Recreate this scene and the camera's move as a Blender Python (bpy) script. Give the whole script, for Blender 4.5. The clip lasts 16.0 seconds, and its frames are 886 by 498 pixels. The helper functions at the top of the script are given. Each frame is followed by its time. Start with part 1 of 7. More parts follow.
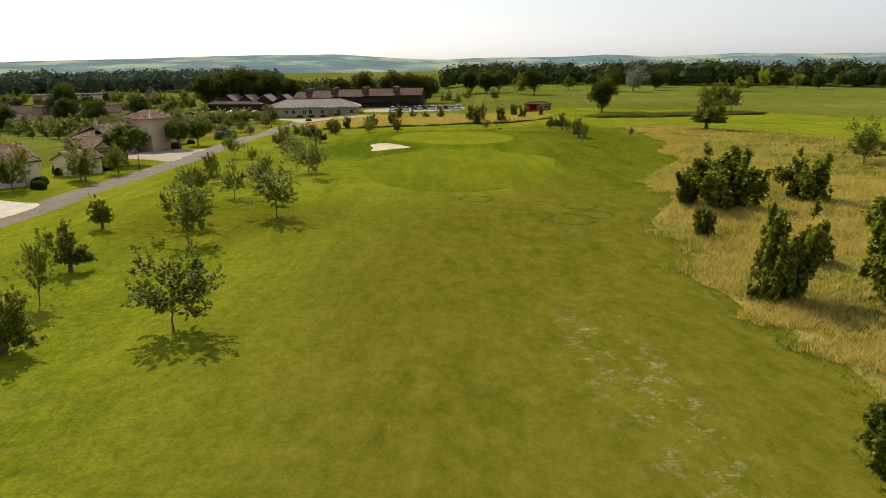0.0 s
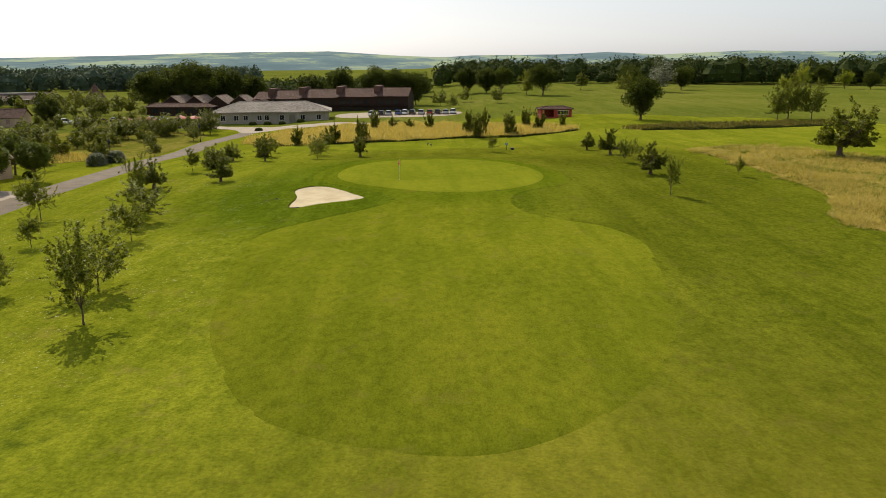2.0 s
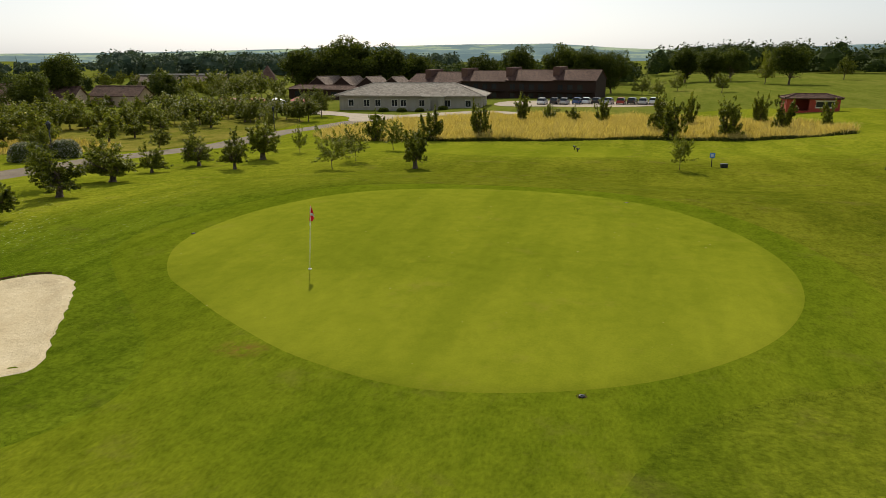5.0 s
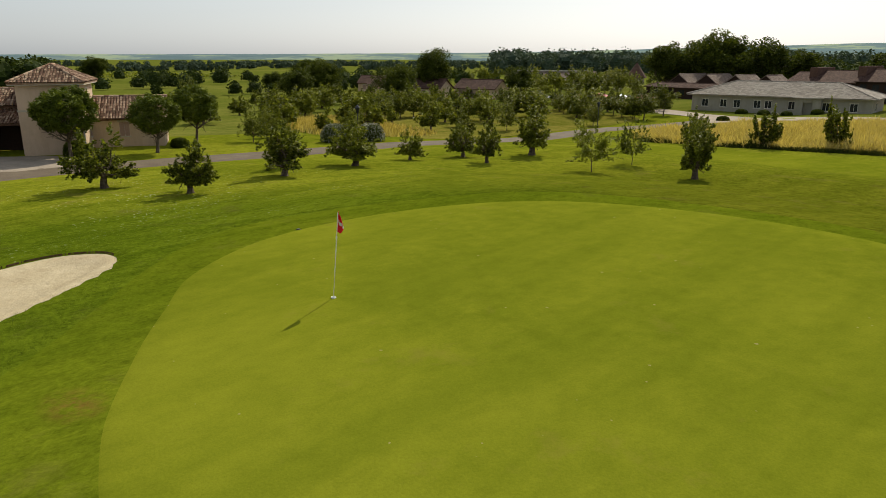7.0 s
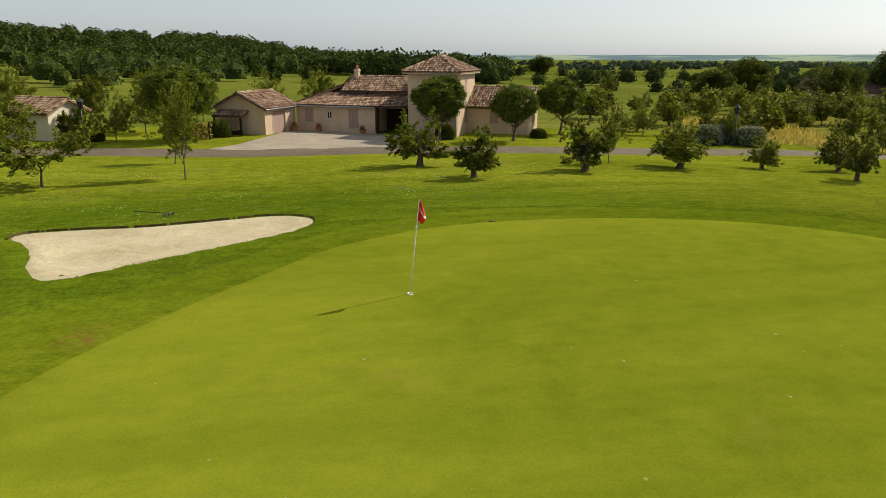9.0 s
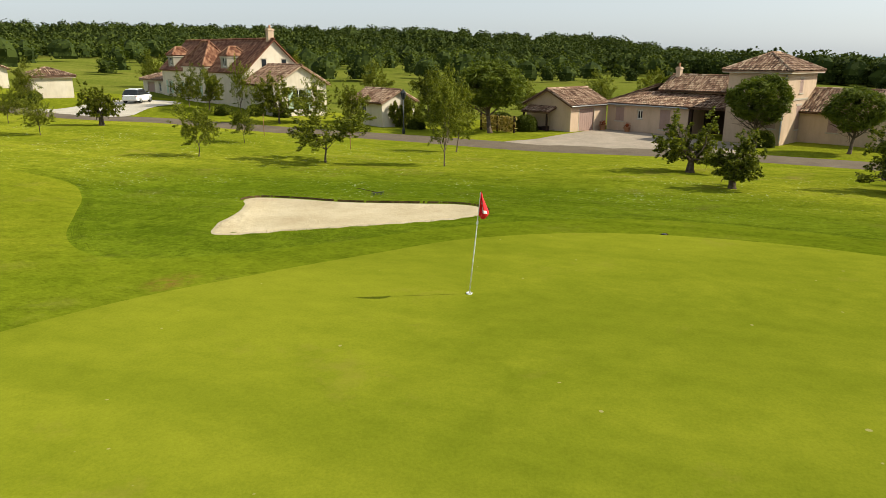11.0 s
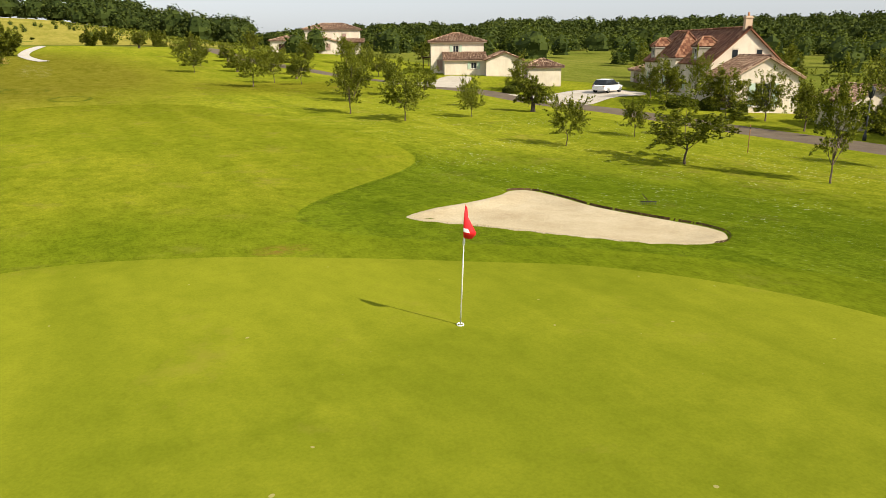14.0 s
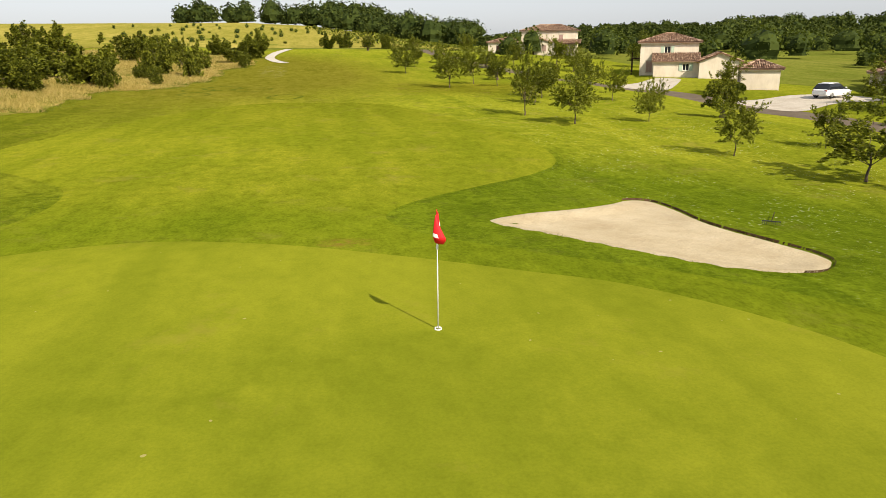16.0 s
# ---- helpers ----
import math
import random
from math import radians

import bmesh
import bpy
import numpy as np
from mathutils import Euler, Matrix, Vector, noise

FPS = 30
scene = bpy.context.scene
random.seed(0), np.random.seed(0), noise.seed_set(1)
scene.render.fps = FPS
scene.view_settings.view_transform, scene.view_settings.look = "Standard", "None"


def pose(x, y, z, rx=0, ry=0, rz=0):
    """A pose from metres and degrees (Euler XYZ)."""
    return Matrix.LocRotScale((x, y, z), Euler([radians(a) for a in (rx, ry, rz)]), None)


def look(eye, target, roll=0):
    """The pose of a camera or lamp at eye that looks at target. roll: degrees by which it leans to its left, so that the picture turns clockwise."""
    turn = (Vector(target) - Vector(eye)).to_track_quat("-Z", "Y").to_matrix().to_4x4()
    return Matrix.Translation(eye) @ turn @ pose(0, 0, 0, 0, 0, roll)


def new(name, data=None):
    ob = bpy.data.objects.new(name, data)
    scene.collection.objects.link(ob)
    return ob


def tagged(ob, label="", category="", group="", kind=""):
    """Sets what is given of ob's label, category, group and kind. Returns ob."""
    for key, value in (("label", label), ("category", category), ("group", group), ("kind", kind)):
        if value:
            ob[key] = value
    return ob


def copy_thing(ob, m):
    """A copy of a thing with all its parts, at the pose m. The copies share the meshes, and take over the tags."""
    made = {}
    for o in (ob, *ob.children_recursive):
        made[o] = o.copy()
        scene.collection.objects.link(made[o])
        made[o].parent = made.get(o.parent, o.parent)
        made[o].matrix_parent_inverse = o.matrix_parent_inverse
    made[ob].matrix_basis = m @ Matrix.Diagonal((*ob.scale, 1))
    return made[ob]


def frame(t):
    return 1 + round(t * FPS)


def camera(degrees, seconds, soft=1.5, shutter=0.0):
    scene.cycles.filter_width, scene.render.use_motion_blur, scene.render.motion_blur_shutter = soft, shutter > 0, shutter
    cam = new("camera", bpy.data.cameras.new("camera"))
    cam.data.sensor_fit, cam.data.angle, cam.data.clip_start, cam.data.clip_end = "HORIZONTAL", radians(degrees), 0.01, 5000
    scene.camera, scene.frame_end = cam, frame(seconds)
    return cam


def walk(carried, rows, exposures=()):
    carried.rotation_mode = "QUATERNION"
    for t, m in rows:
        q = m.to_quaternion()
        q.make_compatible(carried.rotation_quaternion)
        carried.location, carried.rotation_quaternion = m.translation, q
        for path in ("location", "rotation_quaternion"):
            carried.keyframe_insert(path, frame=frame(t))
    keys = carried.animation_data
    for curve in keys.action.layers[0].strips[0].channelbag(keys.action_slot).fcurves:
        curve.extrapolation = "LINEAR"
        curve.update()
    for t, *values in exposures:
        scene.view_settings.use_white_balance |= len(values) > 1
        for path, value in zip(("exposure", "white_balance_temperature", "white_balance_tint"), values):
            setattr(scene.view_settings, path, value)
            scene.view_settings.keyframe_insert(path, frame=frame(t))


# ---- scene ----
from mathutils.geometry import delaunay_2d_cdt

cam = camera(64.19, 16.0, soft=0.7)
# seconds, eye, heading to the left of north, pitch, roll
PATH = [
    (0, -1.205, -125.859, 13.064, -1.600, -14.697, -0.428),
    (0.5, -0.429, -112.605, 12.777, -1.607, -14.693, -0.466),
    (1, 0.259, -99.556, 12.752, -1.674, -14.816, -0.270),
    (1.5, 1.048, -86.546, 12.580, -1.752, -14.848, -0.368),
    (2, 2.125, -73.142, 11.926, -1.856, -14.869, -0.332),
    (2.5, 3.358, -59.987, 10.679, -1.921, -14.888, -0.252),
    (3, 4.648, -48.451, 9.570, -1.884, -14.899, -0.248),
    (3.2, 5.201, -44.297, 9.171, -1.669, -14.861, -0.199),
    (3.62, 6.402, -36.638, 8.437, -0.159, -14.886, -0.172),
    (4.04, 7.654, -30.442, 7.853, 3.352, -15.001, -0.137),
    (4.46, 8.875, -25.510, 7.379, 8.203, -15.145, -0.107),
    (4.88, 9.984, -21.641, 6.980, 13.739, -15.254, -0.094),
    (5.3, 10.899, -18.635, 6.616, 19.300, -15.266, -0.108),
    (5.5, 11.245, -17.415, 6.450, 21.847, -15.242, -0.103),
    (6, 12.101, -14.550, 6.122, 28.798, -15.213, -0.119),
    (6.5, 12.806, -12.027, 5.892, 36.264, -15.224, -0.067),
    (7, 13.490, -9.596, 5.712, 45.436, -15.267, 0.048),
    (7.5, 13.990, -7.462, 5.567, 54.532, -15.347, 0.198),
    (8, 14.270, -5.388, 5.328, 64.022, -15.268, 0.134),
    (8.5, 14.443, -3.625, 5.138, 72.164, -15.219, 0.199),
    (9, 14.493, -1.881, 5.034, 79.988, -15.285, 0.264),
    (9.5, 14.401, -0.323, 4.905, 87.467, -15.257, 0.305),
    (9.7, 14.280, 0.321, 4.823, 90.620, -15.205, 0.256),
    (10.12, 13.984, 1.542, 4.712, 96.827, -15.153, 0.251),
    (10.54, 13.558, 2.709, 4.667, 102.862, -15.198, 0.299),
    (10.96, 13.001, 3.820, 4.663, 108.740, -15.311, 0.353),
    (11.38, 12.308, 4.869, 4.670, 114.472, -15.463, 0.369),
    (11.8, 11.478, 5.852, 4.663, 120.071, -15.627, 0.300),
    (12, 10.972, 6.312, 4.638, 122.880, -15.697, 0.202),
    (12.5, 9.824, 7.330, 4.615, 129.885, -15.829, 0.110),
    (13, 8.426, 8.267, 4.566, 137.663, -15.894, -0.016),
    (13.5, 7.039, 8.989, 4.553, 144.624, -15.945, -0.223),
    (14, 5.561, 9.564, 4.523, 151.320, -15.933, -0.300),
    (14.5, 4.531, 9.975, 4.537, 156.321, -15.913, -0.401),
    (15, 3.587, 10.338, 4.546, 161.195, -15.863, -0.509),
    (15.5, 2.722, 10.638, 4.550, 165.578, -15.781, -0.560),
    (16, 1.944, 10.958, 4.575, 169.376, -15.721, -0.649),
]
walk(cam, [(t, pose(x, y, z, 0, 0, yaw) @ pose(0, 0, 0, 90 + pitch) @ pose(0, 0, 0, 0, 0, roll))
           for t, x, y, z, yaw, pitch, roll in PATH], ((0, 0.17, 6550, 11), (1.5, 0.14, 6550, 11), (3.0, 0.09, 6550, 11), (5.5, 0.0, 6500, 8), (7.0, -0.08, 6490, 8), (8.0, -0.04, 6480, 7), (9.5, 0.16, 6470, 6), (10.5, 0.29, 6470, 6), (12.0, 0.40, 6450, 8), (14.5, 0.37, 6650, 12), (16.0, 0.34, 6680, 13)))

# ---- light ----
SUN_AZ, SUN_EL = radians(-22.6), radians(40.2)  # clockwise from +y, above the horizon
world = bpy.data.worlds.new("sky")
scene.world = world
world.use_nodes = True
wn = world.node_tree
bg = wn.nodes["Background"]
sky = wn.nodes.new("ShaderNodeTexSky")
sky.sky_type = "NISHITA"
sky.sun_disc = False
sky.sun_elevation, sky.sun_rotation = SUN_EL, SUN_AZ
sky.altitude, sky.air_density, sky.dust_density, sky.ozone_density = 100, 1.0, 1.6, 1.0
veil = wn.nodes.new("ShaderNodeMix")  # thin summer haze over the blue
veil.data_type = "RGBA"
veil.inputs[0].default_value = 0.36
veil.inputs[7].default_value = (5.8, 6.5, 7.3, 1)
pale = wn.nodes.new("ShaderNodeHueSaturation")
pale.inputs["Saturation"].default_value = 0.42
wn.links.new(sky.outputs[0], pale.inputs["Color"])
wn.links.new(pale.outputs[0], veil.inputs[6])
wn.links.new(veil.outputs[2], bg.inputs[0])
bg.inputs[1].default_value = 0.108

sun_data = bpy.data.lights.new("sun", "SUN")
sun_data.energy, sun_data.angle, sun_data.color = 5.0, radians(0.6), (1.0, 0.91, 0.74)
sun = new("sun", sun_data)
to_sun = Vector((math.sin(SUN_AZ) * math.cos(SUN_EL), math.cos(SUN_AZ) * math.cos(SUN_EL), math.sin(SUN_EL)))
sun.matrix_world = look(to_sun * 200, (0, 0, 0))


# ---- materials ----
class Nodes:
    """A small builder for node materials."""

    def __init__(self, name, rough=0.9, metal=0.0, spec=0.3):
        self.mat = bpy.data.materials.new(name)
        self.mat.use_nodes = True
        self.tree = self.mat.node_tree
        self.bsdf = self.tree.nodes["Principled BSDF"]
        self.out = self.tree.nodes["Material Output"]
        self.bsdf.inputs["Roughness"].default_value = rough
        self.bsdf.inputs["Metallic"].default_value = metal
        self.bsdf.inputs["Specular IOR Level"].default_value = spec

    def node(self, kind, **inputs):
        n = self.tree.nodes.new(kind)
        for key, value in inputs.items():
            n.inputs[key.replace("_", " ")].default_value = value
        return n

    def link(self, a, b):
        self.tree.links.new(a, b)

    def where(self):
        return self.node("ShaderNodeNewGeometry").outputs["Position"]

    def noise(self, scale, detail=4.0, rough=0.6, vec=None, stretch=None):
        n = self.node("ShaderNodeTexNoise", Scale=scale, Detail=detail, Roughness=rough)
        vec = vec or self.where()
        if stretch:
            m = self.node("ShaderNodeMapping")
            m.inputs["Scale"].default_value = stretch
            self.link(vec, m.inputs["Vector"])
            vec = m.outputs[0]
        self.link(vec, n.inputs["Vector"])
        return n.outputs["Fac"]

    def ramp(self, fac, *stops):
        n = self.node("ShaderNodeValToRGB")
        e = n.color_ramp.elements
        while len(e) < len(stops):
            e.new(0.5)
        for el, (pos, col) in zip(e, stops):
            el.position = pos
            el.color = (*col, 1) if len(col) == 3 else col
        self.link(fac, n.inputs[0])
        return n.outputs[0]

    def mix(self, fac, a, b, mode="MIX"):
        n = self.node("ShaderNodeMix")
        n.data_type, n.blend_type = "RGBA", mode
        for sock, v in ((n.inputs[0], fac), (n.inputs[6], a), (n.inputs[7], b)):
            if isinstance(v, (int, float)):
                sock.default_value = v
            elif isinstance(v, tuple):
                sock.default_value = (*v, 1)
            else:
                self.link(v, sock)
        return n.outputs[2]

    def math(self, op, a, b=None, clamp=False):
        n = self.node("ShaderNodeMath")
        n.operation, n.use_clamp = op, clamp
        for sock, v in zip(n.inputs, (a, b)):
            if v is None:
                continue
            if isinstance(v, (int, float)):
                sock.default_value = v
            else:
                self.link(v, sock)
        return n.outputs[0]

    def bump(self, height, strength=0.4, distance=0.02):
        n = self.node("ShaderNodeBump", Strength=strength, Distance=distance)
        self.link(height, n.inputs["Height"])
        self.link(n.outputs[0], self.bsdf.inputs["Normal"])

    def color(self, c):
        if isinstance(c, tuple):
            self.bsdf.inputs["Base Color"].default_value = (*c, 1)
        else:
            self.link(c, self.bsdf.inputs["Base Color"])
        return self


def ring_mask(n, x, y, r, width):
    """1 on a soft ring about (x, y) on the ground."""
    d = n.node("ShaderNodeVectorMath")
    d.operation = "DISTANCE"
    sep = n.node("ShaderNodeSeparateXYZ")
    n.link(n.where(), sep.inputs[0])
    com = n.node("ShaderNodeCombineXYZ")
    wob = n.math("MULTIPLY", n.math("SUBTRACT", n.noise(0.9, 3), 0.5), 0.9)
    n.link(n.math("ADD", sep.outputs[0], wob), com.inputs[0])
    n.link(n.math("MULTIPLY", n.math("SUBTRACT", sep.outputs[1], y), 0.8), com.inputs[1])
    n.link(com.outputs[0], d.inputs[0])
    d.inputs[1].default_value = (x, 0, 0)
    off = n.math("ABSOLUTE", n.math("SUBTRACT", d.outputs["Value"], r))
    return n.math("SUBTRACT", 1.0, n.math("DIVIDE", off, width), clamp=True)


def blob_mask(n, x, y, rx, ry):
    m = n.node("ShaderNodeMapping")
    m.vector_type = "TEXTURE"
    m.inputs["Location"].default_value = (x, y, 0)
    m.inputs["Scale"].default_value = (rx, ry, 1000)
    n.link(n.where(), m.inputs["Vector"])
    g = n.node("ShaderNodeTexGradient")
    g.gradient_type = "SPHERICAL"
    n.link(m.outputs[0], g.inputs[0])
    return g.outputs["Fac"]


def grass(name, dark, mid, light, patch=0.10, fine=14.0, bump=0.5, streak=(1, 1, 1), dry=None, dryness=0.0, contrast=1.0, matt=0.3, mown=0.5):
    n = Nodes(name, rough=1.0, spec=0.0)
    n.bsdf.inputs["Diffuse Roughness"].default_value = matt
    big = n.noise(patch, 5, 0.62)
    fin = n.noise(fine, 5, 0.7, stretch=streak)
    med = n.noise(0.8, 5, 0.68, stretch=streak)
    mow = n.noise(0.42, 3, 0.55, stretch=(1.0, 0.13, 1.0))
    base = n.ramp(big, (0.34, dark), (0.50, mid), (0.66, light))
    base = n.mix(n.ramp(med, (0.42, (0, 0, 0)), (0.66, (0.7, 0.7, 0.7))), base, light)
    base = n.mix(n.ramp(mow, (0.40, (mown, mown, mown)), (0.54, (0, 0, 0))), base, dark)
    k = 0.26 * contrast
    shade = n.ramp(fin, (0.30, (1 - k, 1 - k * 0.95, 1 - k)), (0.52, (1, 1, 1)), (0.72, (1 + k * 0.8, 1 + k * 0.75, 1 + k * 0.5)))
    col = n.mix(1.0, base, shade, "MULTIPLY")
    k = 0.16 * contrast
    tuft = n.ramp(n.noise(2.4, 4, 0.65, stretch=(1.0, 0.6, 1.0)), (0.34, (1 - k, 1 - k * 0.9, 1 - k)), (0.5, (1, 1, 1)), (0.66, (1 + k * 0.8, 1 + k * 0.7, 1 + k * 0.6)))
    col = n.mix(1.0, col, tuft, "MULTIPLY")
    if dry:
        spot = n.ramp(n.noise(0.35, 6, 0.75), (0.56 - dryness, (0, 0, 0)), (0.74 - dryness, (1, 1, 1)))
        col = n.mix(spot, col, n.mix(0.6, col, dry))
    n.color(col)
    n.bump(n.math("ADD", fin, n.math("MULTIPLY", med, 0.8)), bump, 0.05)
    return n, col


n, col = grass("rough_grass", (0.124, 0.150, 0.0095), (0.174, 0.196, 0.0135), (0.226, 0.238, 0.0185), 0.07, 7.0, 0.7,
               dry=(0.20, 0.155, 0.04), dryness=0.0, contrast=1.45)
long = n.math("MULTIPLY", blob_mask(n, -3.0, -3.5, 20.0, 24.0), 3.0, clamp=True)
col = n.mix(long, col, n.mix(1.0, col, (0.54, 0.66, 0.52), "MULTIPLY"))
east = n.math("MULTIPLY", blob_mask(n, 30.0, -28.0, 24.0, 62.0), 2.0, clamp=True)
col = n.mix(east, col, n.mix(1.0, col, (0.58, 0.60, 0.60), "MULTIPLY"))
north = n.math("MULTIPLY", blob_mask(n, 16.0, 27.0, 36.0, 26.0), 2.2, clamp=True)
col = n.mix(north, col, n.mix(1.0, col, (0.74, 0.72, 0.76), "MULTIPLY"))
lean = n.math("MULTIPLY", blob_mask(n, -17.0, -67.0, 13.0, 14.0), 1.6, clamp=True)
col = n.mix(lean, col, n.mix(1.0, col, (0.80, 0.72, 0.80), "MULTIPLY"))
worn = n.math("MULTIPLY", blob_mask(n, 10.0, -93.0, 26.0, 56.0), 2.2, clamp=True)
col = n.mix(n.math("MULTIPLY", worn, 0.80), col, n.mix(n.ramp(n.noise(0.9, 7, 0.8, stretch=(1.0, 0.45, 1.0)), (0.36, (0, 0, 0)), (0.64, (1, 1, 1))), (0.074, 0.073, 0.006), (0.156, 0.134, 0.019)))
# darker rings in the turf: x, y, radius, strength
RINGS = ((3.9, -59.0, 1.55, 0.85), (12.8, -63.9, 1.45, 0.8), (-10.6, -51.6, 0.9, 0.6), (15.0, -60.0, 1.6, 0.3), (7.4, -68.4, 2.0, 0.5), (10.8, -70.4, 1.9, 0.8), (13.0, -68.4, 1.6, 0.75), (-0.9, -66.0, 1.2, 0.3))
for rx, ry, rr, much in RINGS:
    broken = n.math("MULTIPLY", n.ramp(n.noise(1.6, 5, 0.75), (0.36, (0, 0, 0)), (0.56, (1, 1, 1))), much)
    col = n.mix(n.math("MULTIPLY", ring_mask(n, rx, ry, rr, 0.38), broken), col, (0.038, 0.065, 0.008))
bare = n.math("MULTIPLY", blob_mask(n, 6.6, -102.0, 2.4, 13.0), 1.9, clamp=True)
bare = n.math("MULTIPLY", bare, n.ramp(n.noise(1.0, 8, 0.85, stretch=(1.0, 0.8, 1.0)), (0.53, (0, 0, 0)), (0.66, (0.75, 0.75, 0.75))))
col = n.mix(bare, col, n.mix(n.noise(5.0, 4, 0.7), (0.22, 0.18, 0.06), (0.50, 0.44, 0.27)))
clover = n.math("MULTIPLY", blob_mask(n, -22.0, -20.0, 16.0, 46.0), 2.5, clamp=True)
fleck = n.ramp(n.noise(7.0, 2, 0.5), (0.66, (0, 0, 0)), (0.72, (1, 1, 1)))
clover = n.math("MULTIPLY", clover, n.math("MULTIPLY", fleck, n.ramp(n.noise(0.28, 3, 0.6), (0.46, (0, 0, 0)), (0.6, (1, 1, 1)))))
col = n.mix(n.math("MULTIPLY", clover, 0.75), col, (0.52, 0.55, 0.36))
n.color(col)
M_ROUGH = n.mat

n, col = grass("fairway_grass", (0.128, 0.152, 0.0090), (0.158, 0.177, 0.0110), (0.188, 0.199, 0.0140), 0.09, 12.0, 0.6,
               (1, 0.55, 1), dry=(0.20, 0.165, 0.035), dryness=0.0, contrast=1.1, mown=0.7)
scald = n.math("MULTIPLY", blob_mask(n, 1.2, -6.4, 0.9, 0.6), n.ramp(n.noise(3.0, 5, 0.7), (0.4, (0, 0, 0)), (0.6, (1, 1, 1))))
col = n.mix(scald, col, (0.26, 0.13, 0.035))
# longer grass close to the putting green, and worn turf towards the tee
near_green = n.math("MULTIPLY", blob_mask(n, 4.3, 4.8, 19.5, 19.5), 4.0, clamp=True)
col = n.mix(near_green, col, n.mix(1.0, col, (0.71, 0.81, 0.67), "MULTIPLY"))
sep = n.node("ShaderNodeSeparateXYZ")
n.link(n.where(), sep.inputs[0])
tee_side = n.math("DIVIDE", n.math("SUBTRACT", -30.0, sep.outputs[1]), 22.0, clamp=True)
col = n.mix(tee_side, col, n.mix(1.0, col, (0.83, 0.82, 0.86), "MULTIPLY"))
n.color(col)
M_FAIR = n.mat
n, col = grass("green_grass", (0.128, 0.153, 0.0095), (0.165, 0.186, 0.0122), (0.198, 0.214, 0.0152), 0.11, 22.0, 0.15,
               dry=(0.22, 0.19, 0.03), dryness=-0.02, contrast=0.5, matt=0.2, mown=0.5)
# old pitch marks and fallen petals: sparse pale flecks
fleck = n.ramp(n.noise(6.0, 0, 0.4), (0.855, (0, 0, 0)), (0.875, (0.7, 0.7, 0.7)))
n.color(n.mix(fleck, col, (0.34, 0.30, 0.12)))
M_GREEN = n.mat
n, col = grass("field_grass", (0.090, 0.116, 0.0140), (0.132, 0.150, 0.0210), (0.185, 0.184, 0.0380), 0.014, 3.0, 0.6)
M_FIELD = n.mat
n, col = grass("straw_ground", (0.145, 0.125, 0.0200), (0.265, 0.200, 0.0440), (0.370, 0.282, 0.0780), 0.12, 5.0, 1.0)
n.color(n.mix(n.ramp(n.noise(0.055, 5, 0.65), (0.46, (0, 0, 0)), (0.58, (0.85, 0.85, 0.85))), col, n.mix(n.noise(0.6, 4), (0.085, 0.105, 0.012), (0.150, 0.160, 0.024))))
M_STRAWG = n.mat
n, col = grass("hill_field", (0.165, 0.165, 0.0240), (0.240, 0.215, 0.0420), (0.310, 0.262, 0.0640), 0.02, 1.5, 0.6)
M_HILLF = n.mat

n, col = grass("meadow_grass", (0.115, 0.125, 0.0140), (0.185, 0.170, 0.0280), (0.255, 0.212, 0.0480), 0.05, 4.0, 0.8)
M_MEADOW = n.mat

n = Nodes("bunker_sand", rough=0.95, spec=0.1)
col = n.ramp(n.noise(0.7, 6, 0.7), (0.3, (0.42, 0.335, 0.205)), (0.6, (0.52, 0.435, 0.285)), (0.8, (0.57, 0.49, 0.34)))
n.color(n.mix(1.0, col, n.ramp(n.noise(22, 4), (0.3, (0.82, 0.82, 0.82)), (0.7, (1.1, 1.1, 1.1))), "MULTIPLY"))
n.bump(n.noise(3, 7, 0.75), 0.9, 0.08)
M_SAND = n.mat

n = Nodes("bare_soil", rough=1.0, spec=0.05)
n.color(n.ramp(n.noise(5, 5), (0.3, (0.050, 0.030, 0.016)), (0.7, (0.14, 0.088, 0.044))))
n.bump(n.noise(14, 4), 0.8, 0.04)
M_SOIL = n.mat

n = Nodes("asphalt", rough=0.85, spec=0.1)
col = n.ramp(n.noise(0.5, 6, 0.7), (0.3, (0.105, 0.080, 0.056)), (0.6, (0.145, 0.114, 0.080)), (0.8, (0.185, 0.150, 0.108)))
n.color(n.mix(1.0, col, n.ramp(n.noise(30, 3), (0.3, (0.8, 0.8, 0.8)), (0.7, (1.15, 1.15, 1.15))), "MULTIPLY"))
n.bump(n.noise(40, 3), 0.3, 0.01)
M_ROAD = n.mat

n = Nodes("pale_gravel", rough=0.95, spec=0.15)
col = n.ramp(n.noise(0.6, 6, 0.7), (0.3, (0.26, 0.215, 0.165)), (0.6, (0.345, 0.285, 0.222)), (0.8, (0.41, 0.35, 0.28)))
n.color(n.mix(1.0, col, n.ramp(n.noise(25, 3), (0.3, (0.75, 0.75, 0.75)), (0.7, (1.15, 1.15, 1.15))), "MULTIPLY"))
n.bump(n.noise(30, 3), 0.5, 0.02)
M_GRAVEL = n.mat

n = Nodes("white_gravel", rough=0.95, spec=0.15)
col = n.ramp(n.noise(0.6, 6, 0.7), (0.3, (0.40, 0.35, 0.28)), (0.6, (0.52, 0.47, 0.39)), (0.8, (0.60, 0.55, 0.47)))
n.color(n.mix(1.0, col, n.ramp(n.noise(25, 3), (0.3, (0.75, 0.75, 0.75)), (0.7, (1.1, 1.1, 1.1))), "MULTIPLY"))
n.bump(n.noise(30, 3), 0.5, 0.02)
M_GRAVEL_W = n.mat

